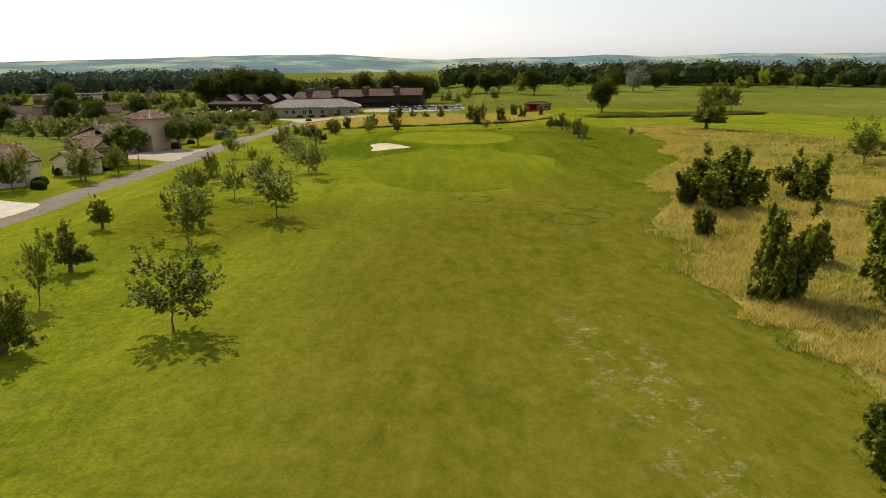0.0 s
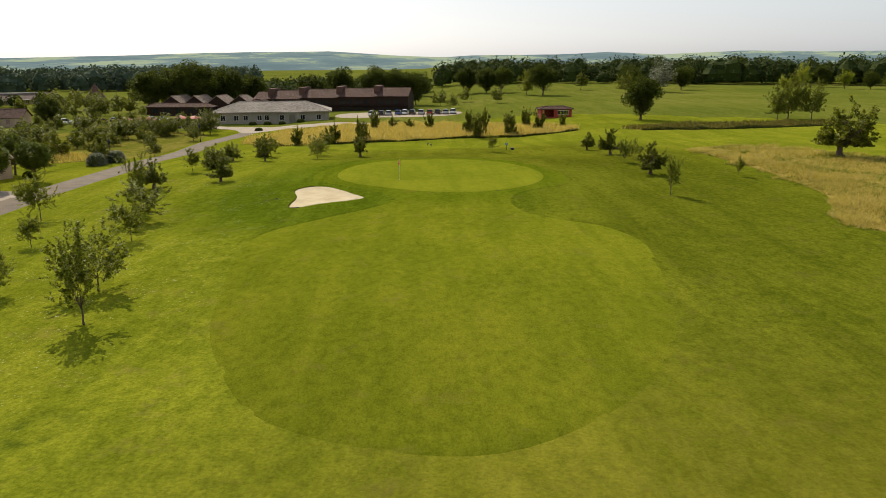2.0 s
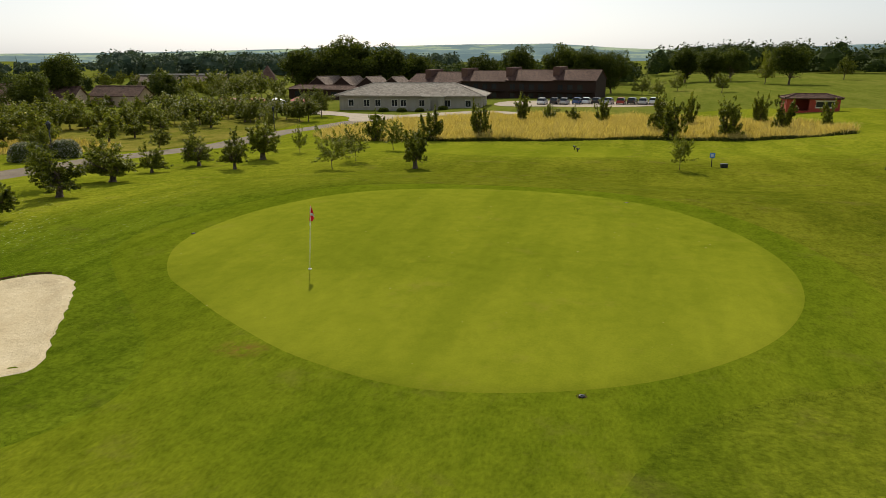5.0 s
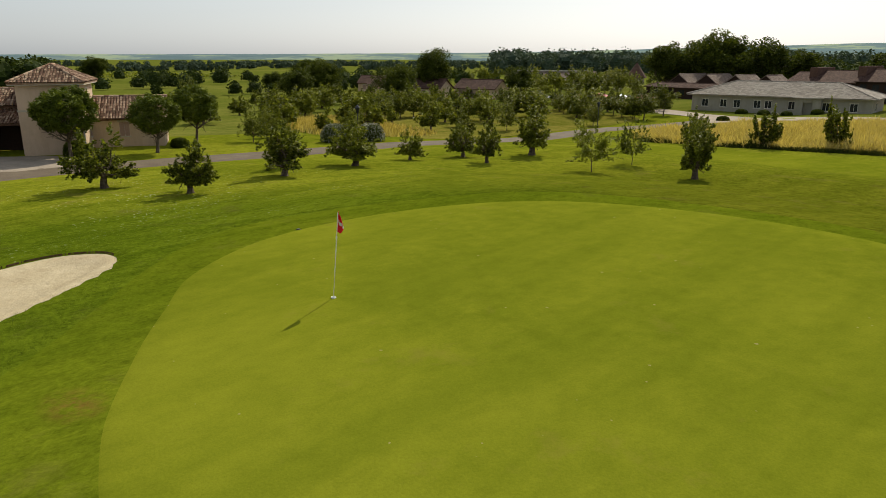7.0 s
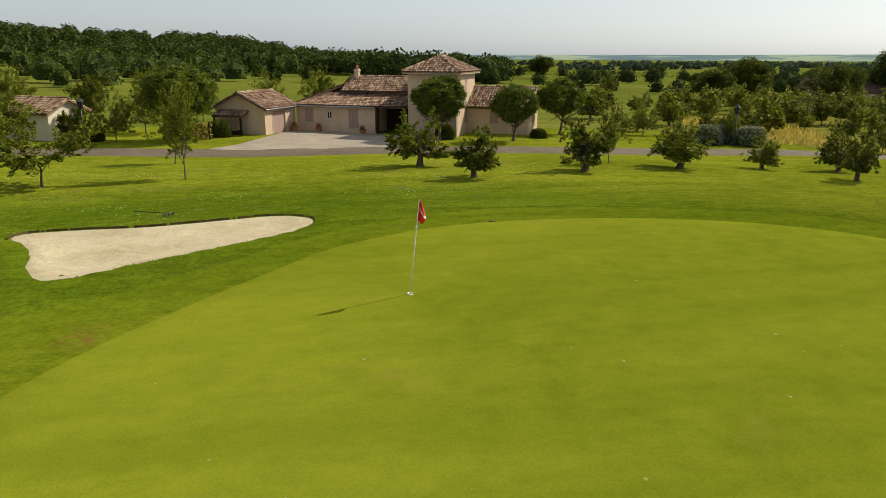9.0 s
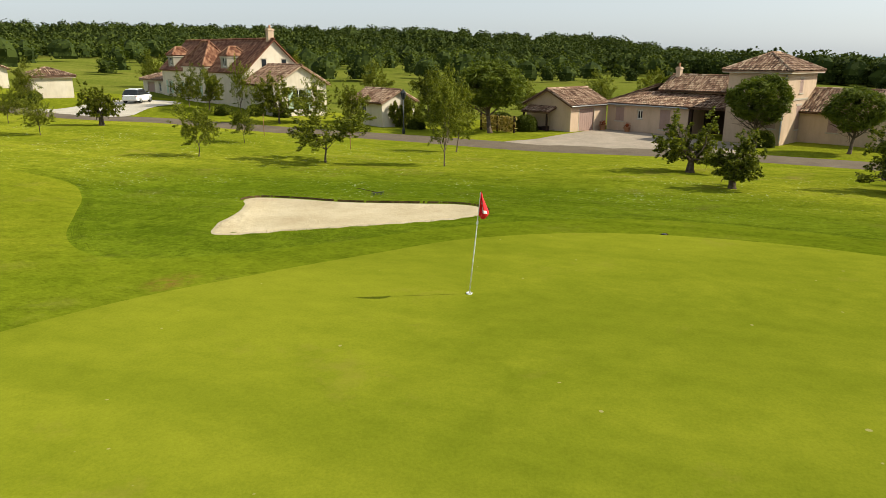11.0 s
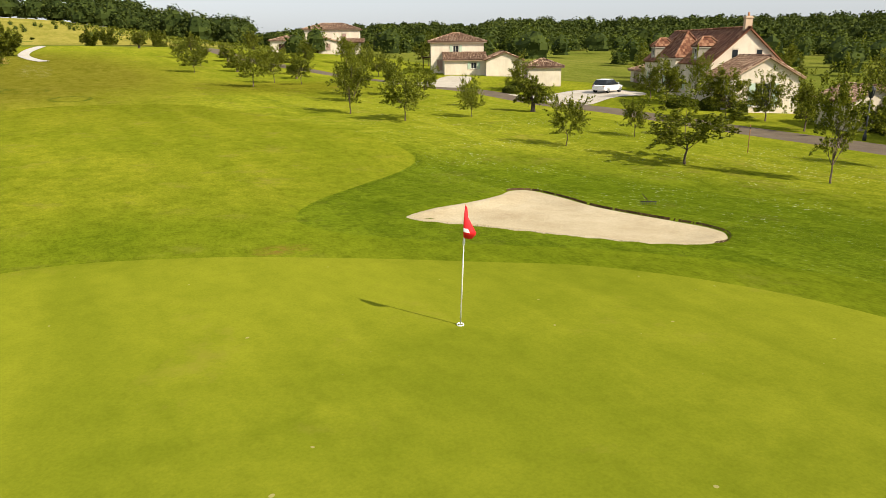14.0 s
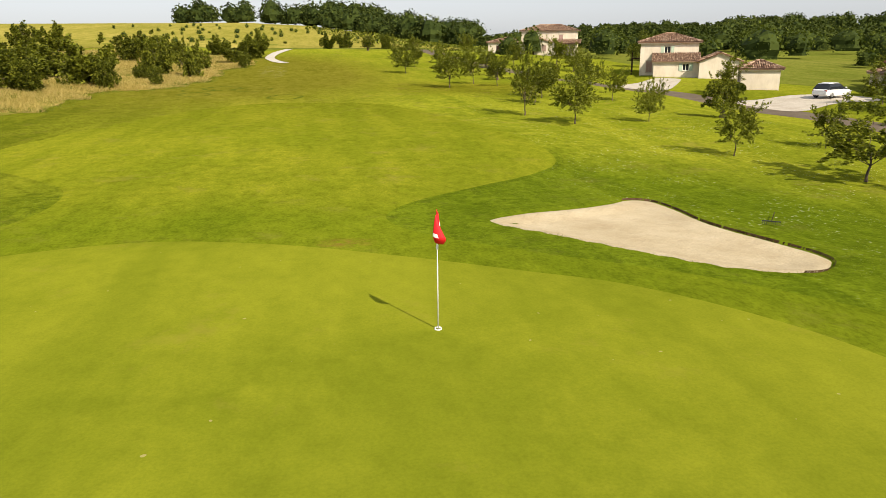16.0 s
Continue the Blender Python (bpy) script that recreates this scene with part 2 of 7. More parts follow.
n = Nodes("pale_concrete", rough=0.9, spec=0.2)
n.color(n.ramp(n.noise(1.2, 5), (0.3, (0.40, 0.37, 0.31)), (0.7, (0.55, 0.51, 0.44))))
n.bump(n.noise(20, 3), 0.3, 0.01)
M_CONC = n.mat


def leaf_mat(name, dark, light, gloss=0.6, trans=0.30):
    n = Nodes(name, rough=gloss, spec=0.08)
    isl = n.node("ShaderNodeNewGeometry").outputs["Random Per Island"]
    obj = n.node("ShaderNodeObjectInfo").outputs["Random"]
    f = n.math("ADD", n.math("MULTIPLY", isl, 0.75), n.math("MULTIPLY", obj, 0.25))
    col = n.ramp(f, (0.05, dark), (0.55, tuple((a + b) / 2 for a, b in zip(dark, light))), (0.95, light))
    n.color(col)
    tr = n.node("ShaderNodeBsdfTranslucent")
    n.link(n.mix(1.0, col, (1.5, 1.5, 0.7), "MULTIPLY"), tr.inputs[0])
    mx = n.node("ShaderNodeMixShader")
    mx.inputs[0].default_value = trans
    n.link(n.bsdf.outputs[0], mx.inputs[1])
    n.link(tr.outputs[0], mx.inputs[2])
    n.link(mx.outputs[0], n.out.inputs[0])
    return n.mat


M_LEAF = leaf_mat("fruit_leaf", (0.022, 0.033, 0.004), (0.250, 0.268, 0.031), 0.5, 0.30)
M_LEAF_Y = leaf_mat("young_leaf", (0.028, 0.042, 0.005), (0.285, 0.305, 0.036), 0.5, 0.32)
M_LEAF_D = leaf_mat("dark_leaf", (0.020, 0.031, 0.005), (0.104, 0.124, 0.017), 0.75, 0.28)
M_PINE = leaf_mat("pine_needle", (0.045, 0.066, 0.008), (0.150, 0.180, 0.022), 0.6, 0.2)
M_WOODS = leaf_mat("woodland_leaf", (0.022, 0.036, 0.008), (0.086, 0.108, 0.020), 0.85, 0.12)
# woodland leaf made paler and bluer: distance haze put into the colour
M_WOODS_HAZE = leaf_mat("hazed_woodland_leaf", (0.045, 0.070, 0.045), (0.085, 0.110, 0.070), 0.9, 0.1)
M_WOODS_N = leaf_mat("field_tree_leaf", (0.030, 0.046, 0.008), (0.112, 0.138, 0.021), 0.8, 0.2)
# dark colour that paints the shade seen in gaps between woodland leaves
M_GAP_SHADE = leaf_mat("crown_gap_shade", (0.022, 0.035, 0.008), (0.052, 0.070, 0.014), 0.9, 0.0)
M_LIME = leaf_mat("yellow_leaf", (0.14, 0.17, 0.015), (0.34, 0.36, 0.04))
M_WHITEF = leaf_mat("white_blossom_leaf", (0.03, 0.045, 0.010), (0.46, 0.46, 0.38), 0.6, 0.1)
M_STRAW = leaf_mat("dry_grass_blade", (0.25, 0.200, 0.050), (0.58, 0.46, 0.17), 0.8, 0.3)
M_SEDGE = leaf_mat("sedge_blade", (0.060, 0.062, 0.010), (0.270, 0.225, 0.070), 0.8, 0.2)
M_BLADE = leaf_mat("rough_blade", (0.075, 0.110, 0.010), (0.190, 0.220, 0.025), 0.7, 0.3)
# rough blade darkened: the shadow line of a mown edge, put into colour
M_EDGE_SHADE = leaf_mat("edge_shade_blade", (0.040, 0.062, 0.005), (0.090, 0.118, 0.009), 0.8, 0.15)
M_WEED = leaf_mat("dark_weed", (0.022, 0.030, 0.006), (0.075, 0.085, 0.016), 0.8, 0.1)
M_REDLEAF = leaf_mat("red_flower_leaf", (0.10, 0.06, 0.02), (0.50, 0.08, 0.03), 0.7, 0.1)

n = Nodes("bark", rough=0.95, spec=0.1)
n.color(n.ramp(n.noise(9, 6, 0.7, stretch=(1, 1, 0.25)), (0.3, (0.045, 0.034, 0.024)), (0.7, (0.18, 0.135, 0.095))))
n.bump(n.noise(22, 4, 0.7, stretch=(1, 1, 0.25)), 0.8, 0.03)
M_BARK = n.mat


def render_wall(name, c, stain=0.75):
    n = Nodes(name, rough=0.92, spec=0.15)
    col = n.ramp(n.noise(0.5, 6, 0.7), (0.3, tuple(v * 0.85 for v in c)), (0.6, c), (0.8, tuple(min(1, v * 1.08) for v in c)))
    st = n.ramp(n.noise(1.2, 5, 0.7, stretch=(1, 1, 0.2)), (0.45, (1, 1, 1)), (0.75, (stain, stain * 0.97, stain * 0.92)))
    n.color(n.mix(1.0, col, st, "MULTIPLY"))
    n.bump(n.noise(18, 5), 0.25, 0.01)
    return n.mat


M_WALL_P = render_wall("pink_render", (0.60, 0.445, 0.32), 0.86)
M_WALL_C = render_wall("cream_render", (0.70, 0.62, 0.50), 0.85)
M_WALL_W = render_wall("pale_render", (0.35, 0.32, 0.26), 0.85)
M_WALL_G = render_wall("grey_render", (0.30, 0.27, 0.24))


def tile_mat(name, a, b, c):
    n = Nodes(name, rough=0.9, spec=0.15)
    isl = n.node("ShaderNodeNewGeometry").outputs["Random Per Island"]
    patch = n.noise(0.9, 5, 0.75)
    f = n.math("ADD", n.math("MULTIPLY", isl, 0.45), n.math("MULTIPLY", patch, 0.6))
    n.color(n.ramp(f, (0.25, a), (0.5, b), (0.75, c)))
    n.bump(n.noise(25, 4), 0.5, 0.02)
    return n.mat


M_TILE = tile_mat("canal_tile", (0.058, 0.033, 0.023), (0.215, 0.120, 0.076), (0.470, 0.340, 0.235))
M_TILE_R = tile_mat("flat_clay_tile", (0.085, 0.032, 0.020), (0.175, 0.076, 0.044), (0.310, 0.165, 0.098))
M_TILE_B = tile_mat("brown_tile", (0.055, 0.030, 0.024), (0.10, 0.055, 0.042), (0.16, 0.095, 0.072))
M_TILE_H = tile_mat("weathered_brown_tile", (0.10, 0.070, 0.055), (0.19, 0.140, 0.112), (0.28, 0.215, 0.175))
M_TILE_G = tile_mat("grey_tile", (0.20, 0.17, 0.145), (0.30, 0.26, 0.22), (0.38, 0.34, 0.29))


def plain(name, c, rough=0.6, metal=0.0, spec=0.4, grain=12.0):
    n = Nodes(name, rough=rough, metal=metal, spec=spec)
    n.color(n.ramp(n.noise(grain, 4), (0.3, tuple(v * 0.85 for v in c)), (0.7, tuple(min(1, v * 1.08) for v in c))))
    return n.mat


M_TIMBER = plain("dark_timber", (0.038, 0.022, 0.016), 0.85, spec=0.15, grain=5)
M_FRAME = plain("white_frame", (0.72, 0.70, 0.64), 0.5)
M_SHUT = plain("faded_pink_shutter", (0.36, 0.24, 0.20), 0.7)
M_SHUT_G = plain("sage_shutter", (0.42, 0.52, 0.40), 0.7)
M_DARK = plain("dark_metal", (0.025, 0.027, 0.027), 0.45)
M_BLACK = plain("black_plastic", (0.012, 0.012, 0.013), 0.4)
M_WHITE = plain("white_paint", (0.80, 0.80, 0.78), 0.4)
M_RED = plain("red_cloth", (0.72, 0.010, 0.016), 0.7, grain=20)
M_BLUE = plain("blue_board", (0.06, 0.20, 0.60), 0.5)
M_REDP = plain("red_paint", (0.34, 0.045, 0.025), 0.7)
M_STONE = plain("pale_stone", (0.48, 0.42, 0.33), 0.9, grain=6)
M_TERRA = plain("terracotta", (0.40, 0.19, 0.09), 0.85)
M_GALV = plain("galvanised_steel", (0.42, 0.43, 0.43), 0.4, 0.8)
M_RUBBER = plain("tyre_rubber", (0.015, 0.015, 0.016), 0.85)
M_SOLAR = plain("pale_roof_glass", (0.55, 0.58, 0.62), 0.15)
CAR_PAINT = {k: plain(k + "_car_paint", c, 0.25, 0.0, 0.6) for k, c in dict(
    white=(0.78, 0.79, 0.80), silver=(0.45, 0.46, 0.48), black=(0.02, 0.02, 0.022), blue=(0.05, 0.10, 0.24), red=(0.30, 0.02, 0.02)).items()}
n = Nodes("window_glass", rough=0.12, spec=0.25)
n.color((0.020, 0.024, 0.028))
M_GLASS = n.mat
# blue-grey tones: distance haze painted into the hills' own colour
n = Nodes("hazed_far_hill", rough=1.0, spec=0.0)
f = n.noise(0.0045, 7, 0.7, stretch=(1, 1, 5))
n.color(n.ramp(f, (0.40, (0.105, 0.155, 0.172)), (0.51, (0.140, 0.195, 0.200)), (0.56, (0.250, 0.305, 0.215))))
M_FARHILL_HAZE = n.mat


# ---- the lie of the land ----
def ramp(v, a, b):
    k = np.clip((np.asarray(v, float) - a) / (b - a), 0.0, 1.0)
    return k * k * (3 - 2 * k)


def smooth_loop(pts, per=8, closed=True):
    """A rounded outline through the points."""
    p = np.array(pts, float)
    if closed:
        a, b, c, d = np.roll(p, 1, 0), p, np.roll(p, -1, 0), np.roll(p, -2, 0)
    else:
        q = np.vstack([2 * p[0] - p[1], p, 2 * p[-1] - p[-2]])
        a, b, c, d = q[:-3], q[1:-2], q[2:-1], q[3:]
    out = []
    for k in np.arange(per) / per:
        out.append(0.5 * (2 * b + (c - a) * k + (2 * a - 5 * b + 4 * c - d) * k**2 + (3 * b - a - 3 * c + d) * k**3))
    out = np.stack(out, 1).reshape(-1, 2)
    return out if closed else np.vstack([out, p[-1]])


def inside(loop, x, y):
    """Which of the points lie inside the loop."""
    res = np.zeros(np.shape(x), bool)
    n = len(loop)
    for i in range(n):
        (x0, y0), (x1, y1) = loop[i], loop[(i + 1) % n]
        cross = ((y0 > y) != (y1 > y)) & (x < (x1 - x0) * (y - y0) / (y1 - y0 + 1e-12) + x0)
        res ^= cross
    return res


def edge_distance(loop, x, y):
    """Distance to the loop's outline, over 0 inside it."""
    best = np.full(np.shape(x), 1e9)
    for (x0, y0), (x1, y1) in zip(loop, np.roll(loop, -1, 0)):
        dx, dy = x1 - x0, y1 - y0
        k = np.clip(((x - x0) * dx + (y - y0) * dy) / (dx * dx + dy * dy + 1e-12), 0, 1)
        best = np.minimum(best, np.hypot(x - x0 - k * dx, y - y0 - k * dy))
    return np.where(inside(loop, x, y), best, -best)


BUNKER = smooth_loop([(-3.2, -8.6), (-4.5, -9.4), (-6.2, -9.9), (-7.6, -10.6), (-8.7, -11.4), (-9.5, -11.1), (-9.6, -9.6), (-9.4, -7.4),
                      (-9.9, -5.2), (-10.2, -3.9), (-9.9, -2.9), (-8.8, -2.2), (-7.2, -2.7), (-5.8, -4.4), (-4.3, -6.6), (-3.4, -7.8)], 6)


def land(x, y):
    """Height of the ground."""
    x, y = np.asarray(x, float), np.asarray(y, float)
    west = ramp(-x, 4, 22)
    h = -1.0 * west * (1 - 0.75 * ramp(-y, 12, 45))
    h = h - 0.3 * ramp(-x, 20, 28) * (1 - ramp(-y, 5, 30))
    h = h - (0.72 + 0.50 * ramp(-y, 12, 42)) * ramp(-x, 27.5, 38) * (1 - 0.55 * ramp(-y, 55, 105))
    h = h + 0.6 * ramp(-x, 43.5, 49) * ramp(-y, 30, 45)
    h = h + 0.45 * ramp(-y, 45, 70)
    h = h - 1.7 * ramp(y, 13, 34) * (1 - 0.55 * west) * (1 - 0.45 * ramp(x, 12, 30))
    h = h - 1.3 * ramp(y, 34, 62) * (1 - 0.6 * ramp(x, 20, 45))
    h = h - 0.9 * ramp(y, 62, 150) * (1 - ramp(x, 0, 60))
    h = h + (0.012 * np.clip(-y - 40, 0, 120) + 3.15 * ramp(-y, 80, 160)) * (1 - 0.4 * ramp(-x, 30, 60))
    h = h + 14.0 * ramp(-y, 150, 420) * ramp(x, -110, 20)
    h = h + 9.0 * ramp(np.hypot(x, y), 250, 430) * ramp(-x, 60, 180) * ramp(-y, -30, 60)
    h = h + 0.8 * ramp(x, 16, 30) * ramp(-y, 35, 60)
    h = h - 0.45 * np.exp(-((x + 6) ** 2) / 100 - ((y + 16) ** 2) / 80)
    h = h - 0.12 * np.exp(-((x + 8.0) ** 2 + (y + 7.0) ** 2) / 30)
    # gentle swells off the putting green
    off = ramp(np.hypot(x - 4.3, y - 4.6), 13, 24) * (1 - ramp(np.hypot(x, y), 300, 600))
    h = h + off * 0.07 * (np.sin(x * 0.31 + 1.3) * np.sin(y * 0.27) + 0.6 * np.sin(x * 0.13 - y * 0.17))
    near = (np.abs(x + 7) < 7) & (np.abs(y + 7) < 8)
    if near.any():
        d = np.where(near, edge_distance(BUNKER, np.where(near, x, 0), np.where(near, y, 0)), -9)
        h = h - 0.13 * ramp(d, -0.05, 0.9) + 0.05 * np.exp(-((d + 0.7) / 0.8) ** 2) * near
    return h


def ground_z(x, y):
    return float(land(np.array([x]), np.array([y]))[0])


def mesh_from(name, verts, faces, material=None, smooth=True):
    me = bpy.data.meshes.new(name)
    me.from_pydata(verts, [], faces)
    if smooth:
        me.shade_smooth()
    if material:
        me.materials.append(material)
    me.update()
    return me


def quads_mesh(name, corners, material, smooth=False):
    """A mesh of loose quads (or triangles) from an array (n, k, 3)."""
    corners = np.asarray(corners, np.float32)
    n, k = corners.shape[:2]
    me = bpy.data.meshes.new(name)
    me.vertices.add(n * k)
    me.vertices.foreach_set("co", corners.reshape(-1))
    me.loops.add(n * k)
    me.loops.foreach_set("vertex_index", np.arange(n * k, dtype=np.int32))
    me.polygons.add(n)
    me.polygons.foreach_set("loop_start", np.arange(0, n * k, k, dtype=np.int32))
    me.update(calc_edges=True)
    me.materials.append(material)
    if smooth:
        me.shade_smooth()
    return me


def spaced(*runs):
    out = []
    for a, b, step in runs:
        out += list(np.arange(a, b, step))
    return np.array(out + [runs[-1][1]])


far = [4500, 3000, 2000, 1400, 1000, 760, 600, 480, 400, 340, 290, 250, 215, 185, 160]
gx = np.concatenate([[-v for v in far], spaced((-140, -60, 4), (-60, -14, 1.5), (-14, 19, 0.55), (19, 70, 1.5), (70, 140, 5)), far[::-1]])
gy = np.concatenate([[-v for v in far if v > 165], spaced((-165, -110, 3), (-110, -24, 1.4), (-24, 21, 0.55), (21, 70, 1.4), (70, 160, 4)), far[:-1][::-1]])
X, Y = np.meshgrid(gx, gy)
Z = land(X, Y)
nx = len(gx)
verts = np.stack([X, Y, Z], -1).reshape(-1, 3)
faces = [(r * nx + c, r * nx + c + 1, (r + 1) * nx + c + 1, (r + 1) * nx + c) for r in range(len(gy) - 1) for c in range(nx - 1)]
ground = new("ground", mesh_from("ground", verts.tolist(), faces, M_ROUGH))
ground.data.materials.append(M_FIELD)
tagged(ground, "mown grass in mixed greens with worn yellowish patches", "ground", kind="structure")
mid = verts[np.array(faces)].mean(1)
away = (np.hypot(mid[:, 0], mid[:, 1] + 20) > 140) | (mid[:, 0] < -58)
ground.data.polygons.foreach_set("material_index", away.astype(np.int32))


def sheet(name, loop, lift, material, step=1.0, label="", category="", feather=0.0, sink=0.012):
    """A patch of ground cover that follows the land inside a loop."""
    from_loop = [Vector(p) for p in loop]
    lo, hi = loop.min(0), loop.max(0)
    xs, ys = np.meshgrid(np.arange(lo[0], hi[0], step), np.arange(lo[1], hi[1], step))
    d = edge_distance(loop, xs.ravel(), ys.ravel())
    pts = np.stack([xs.ravel(), ys.ravel()], 1)[d > max(step * 0.45, feather * 1.6)]
    if feather:
        t = np.roll(loop, -1, 0) - np.roll(loop, 1, 0)
        t /= np.linalg.norm(t, axis=1)[:, None]
        ring = loop + np.stack([-t[:, 1], t[:, 0]], 1) * feather
        ring = np.where((edge_distance(loop, ring[:, 0], ring[:, 1]) > 0)[:, None], ring, loop * 2 - ring)
        pts = np.vstack([pts, ring[edge_distance(loop, ring[:, 0], ring[:, 1]) > feather * 0.8]])
    n = len(from_loop)
    v2, _, f2, _, _, _ = delaunay_2d_cdt(from_loop + [Vector(p) for p in pts.tolist()], [(i, (i + 1) % n) for i in range(n)], [list(range(n))], 1, 1e-5)
    a = np.array([tuple(v) for v in v2])
    z = land(a[:, 0], a[:, 1]) + lift
    if feather:
        z = z - (1 - ramp(edge_distance(loop, a[:, 0], a[:, 1]), 0, feather * 0.9)) * (lift + sink)
    me = mesh_from(name, np.column_stack([a, z]).tolist(), [tuple(f) for f in f2], material)
    return tagged(new(name, me), label, category, kind="structure")


def strip_loop(line, width):
    """The outline of a band along a line."""
    p = np.array(line, float)
    t = np.gradient(p, axis=0)
    t /= np.linalg.norm(t, axis=1)[:, None]
    side = np.stack([-t[:, 1], t[:, 0]], 1) * np.broadcast_to(np.asarray(width, float) / 2, (len(p),))[:, None]
    return np.vstack([p + side, (p - side)[::-1]])


GREEN = smooth_loop([(-4.5, -1.6), (-6.4, 1.5), (-7.0, 5.0), (-6.4, 9.0), (-4.3, 12.8), (-0.8, 15.4), (3.6, 16.6), (8.0, 15.8), (11.8, 13.0),
                     (14.3, 9.0), (15.5, 4.5), (15.2, 0.3), (13.5, -3.4), (10.5, -6.2), (6.5, -7.5), (3.0, -6.7), (0.0, -5.0), (-2.4, -3.3)], 8)
FAIRWAY = smooth_loop([(-10.0, -25.0), (-9.5, -31.0), (-8.3, -40.0), (-6.2, -46.5), (-3.0, -51.7), (3.6, -54.0), (8.6, -51.4), (12.4, -46.5),
                       (14.8, -40.0), (16.8, -31.0), (17.2, -26.5), (15.8, -22.2), (13.0, -19.2), (11.0, -16.6), (10.2, -13.6), (10.3, -10.9),
                       (11.4, -8.0), (13.4, -6.0), (15.8, -4.4), (17.4, -2.0), (17.7, 1.2), (17.0, 6.0), (15.2, 11.0), (12.6, 15.0), (8.6, 18.0),
                       (3.2, 19.0), (-2.2, 17.6), (-6.2, 14.2), (-8.7, 9.2), (-9.6, 4.4), (-8.6, 0.8), (-6.0, -2.2), (-3.5, -4.6), (-1.5, -6.6),
                       (-0.4, -8.4), (-0.4, -10.2), (-1.8, -12.4), (-4.4, -14.8), (-7.4, -17.6), (-9.5, -20.6)], 6)
NORTH_TEE = smooth_loop([(-24.0, 47.5), (-15.0, 45.0), (-4.0, 44.0), (5.0, 46.0), (9.6, 52.0), (9.0, 59.5), (3.0, 61.0), (-8.0, 58.5), (-18.0, 55.0), (-25.0, 52.0)], 6)
sheet("fairway", FAIRWAY, 0.016, M_FAIR, 0.9, "short-mown fairway grass sweeping round the putting green", "fairway", 0.16)
sheet("putting_green", GREEN, 0.034, M_GREEN, 0.8, "smooth close-cut bright putting green", "putting green", 0.16)
sheet("tee_lawn", NORTH_TEE, 0.03, M_GREEN, 2.0, "flat close-mown tee lawn before the tall grass", "tee", 0.4)

sand_loop = BUNKER - 0.15 * (BUNKER.mean(0) - BUNKER) / np.linalg.norm(BUNKER.mean(0) - BUNKER, axis=1)[:, None]
sheet("bunker_sand", sand_loop, 0.034, M_SAND, 0.4, "pale raked sand filling a kidney-shaped bunker", "sand bunker", 0.25, 0.03)
# the ragged soil lip of the bunker on its western edge
k = len(BUNKER)
rim = BUNKER + (sand_loop - BUNKER) * 0.75
lip = []
for i in range(k):
    p, q = rim[i], rim[(i + 1) % k]
    mx, my = (p + q) / 2
    if mx < -8.5 or (my > -4.0 and mx < -8.7):
        for j in range(5):
            a0, a1 = p + (q - p) * j / 5, p + (q - p) * (j + 1) / 5
            if random.random() < 0.10:
                continue
            hgt = 0.13 + 0.08 * random.random()
            rag = 0.004 + 0.024 * random.random()
            z0, z1 = ground_z(*(a0 * 1.01)) + 0.075, ground_z(*(a1 * 1.01)) + 0.075
            c = BUNKER.mean(0)
            b0, b1 = a0 + (c - a0) * rag, a1 + (c - a1) * rag
            lip.append([(*a0, z0 - 0.01), (*a1, z1 - 0.01), (*b1, z1 - hgt), (*b0, z0 - hgt)])
tagged(new("bunker_lip", quads_mesh("bunker_lip", lip, M_SOIL)), "ragged dark soil edge of the bunker", "bunker edge", kind="structure")

# ---- road, drives and paths ----
ROAD = smooth_loop([(-24.5, -160), (-25.5, -125), (-30.0, -98), (-35.5, -84), (-39.6, -71), (-41.3, -58), (-41.6, -45), (-41.2, -32), (-40.6, -18), (-40.0, -4),
                    (-39.6, 10), (-39.7, 22), (-40.2, 34), (-40.5, 46), (-41.3, 60), (-41.0, 80), (-38.5, 100)], 8, False)
sheet("road", strip_loop(ROAD, 4.4), 0.04, M_ROAD, 2.0, "narrow worn grey-brown asphalt road through the lawns", "road", 0.35)
sheet("garage_drive", smooth_loop([(-41.4, -9.6), (-45.5, -8.2), (-51.0, -6.2), (-56.5, -4.4), (-56.0, -2.0), (-52.3, 4.4), (-48.6, 9.0), (-45.5, 8.2), (-43.0, 7.0), (-40.8, 6.6)], 4),
      0.045, M_GRAVEL, 2.0, "pale gravel drive before the tower house", "drive", 0.5)
sheet("manor_drive", smooth_loop([(-42.4, -49.8), (-47, -49.4), (-52.5, -49.6), (-55.0, -53.5), (-53.0, -57.6), (-47.5, -57.6), (-44.5, -58.8), (-42.2, -61.5)], 4),
      0.045, M_GRAVEL_W, 2.0, "pale bright gravel drive beside the manor house", "drive")
sheet("house_drive", smooth_loop([(-40.6, -71.5), (-45.0, -75.5), (-49.0, -81.5), (-47.0, -85.5), (-42.5, -82.0), (-38.0, -78.5)], 4), 0.045, M_GRAVEL_W, 2.0, "pale drive by the two-storey house", "drive")
CART = smooth_loop([(5.2, -116.0), (6.8, -120.0), (8.0, -127.0), (7.8, -136), (6.2, -148), (5.0, -160), (4.6, -174)], 6, False)
sheet("cart_path", strip_loop(CART, 1.7), 0.06, M_CONC, 1.5, "pale concrete cart path on the fairway", "path")
sheet("forecourt", smooth_loop([(-38, 98), (-30, 104), (-10, 112), (-18, 119), (-36, 116), (-60, 126), (-62, 118), (-46, 110), (-41, 100)], 4), 0.05, M_GRAVEL, 4.0,
      "pale forecourt before the low reception building", "forecourt")
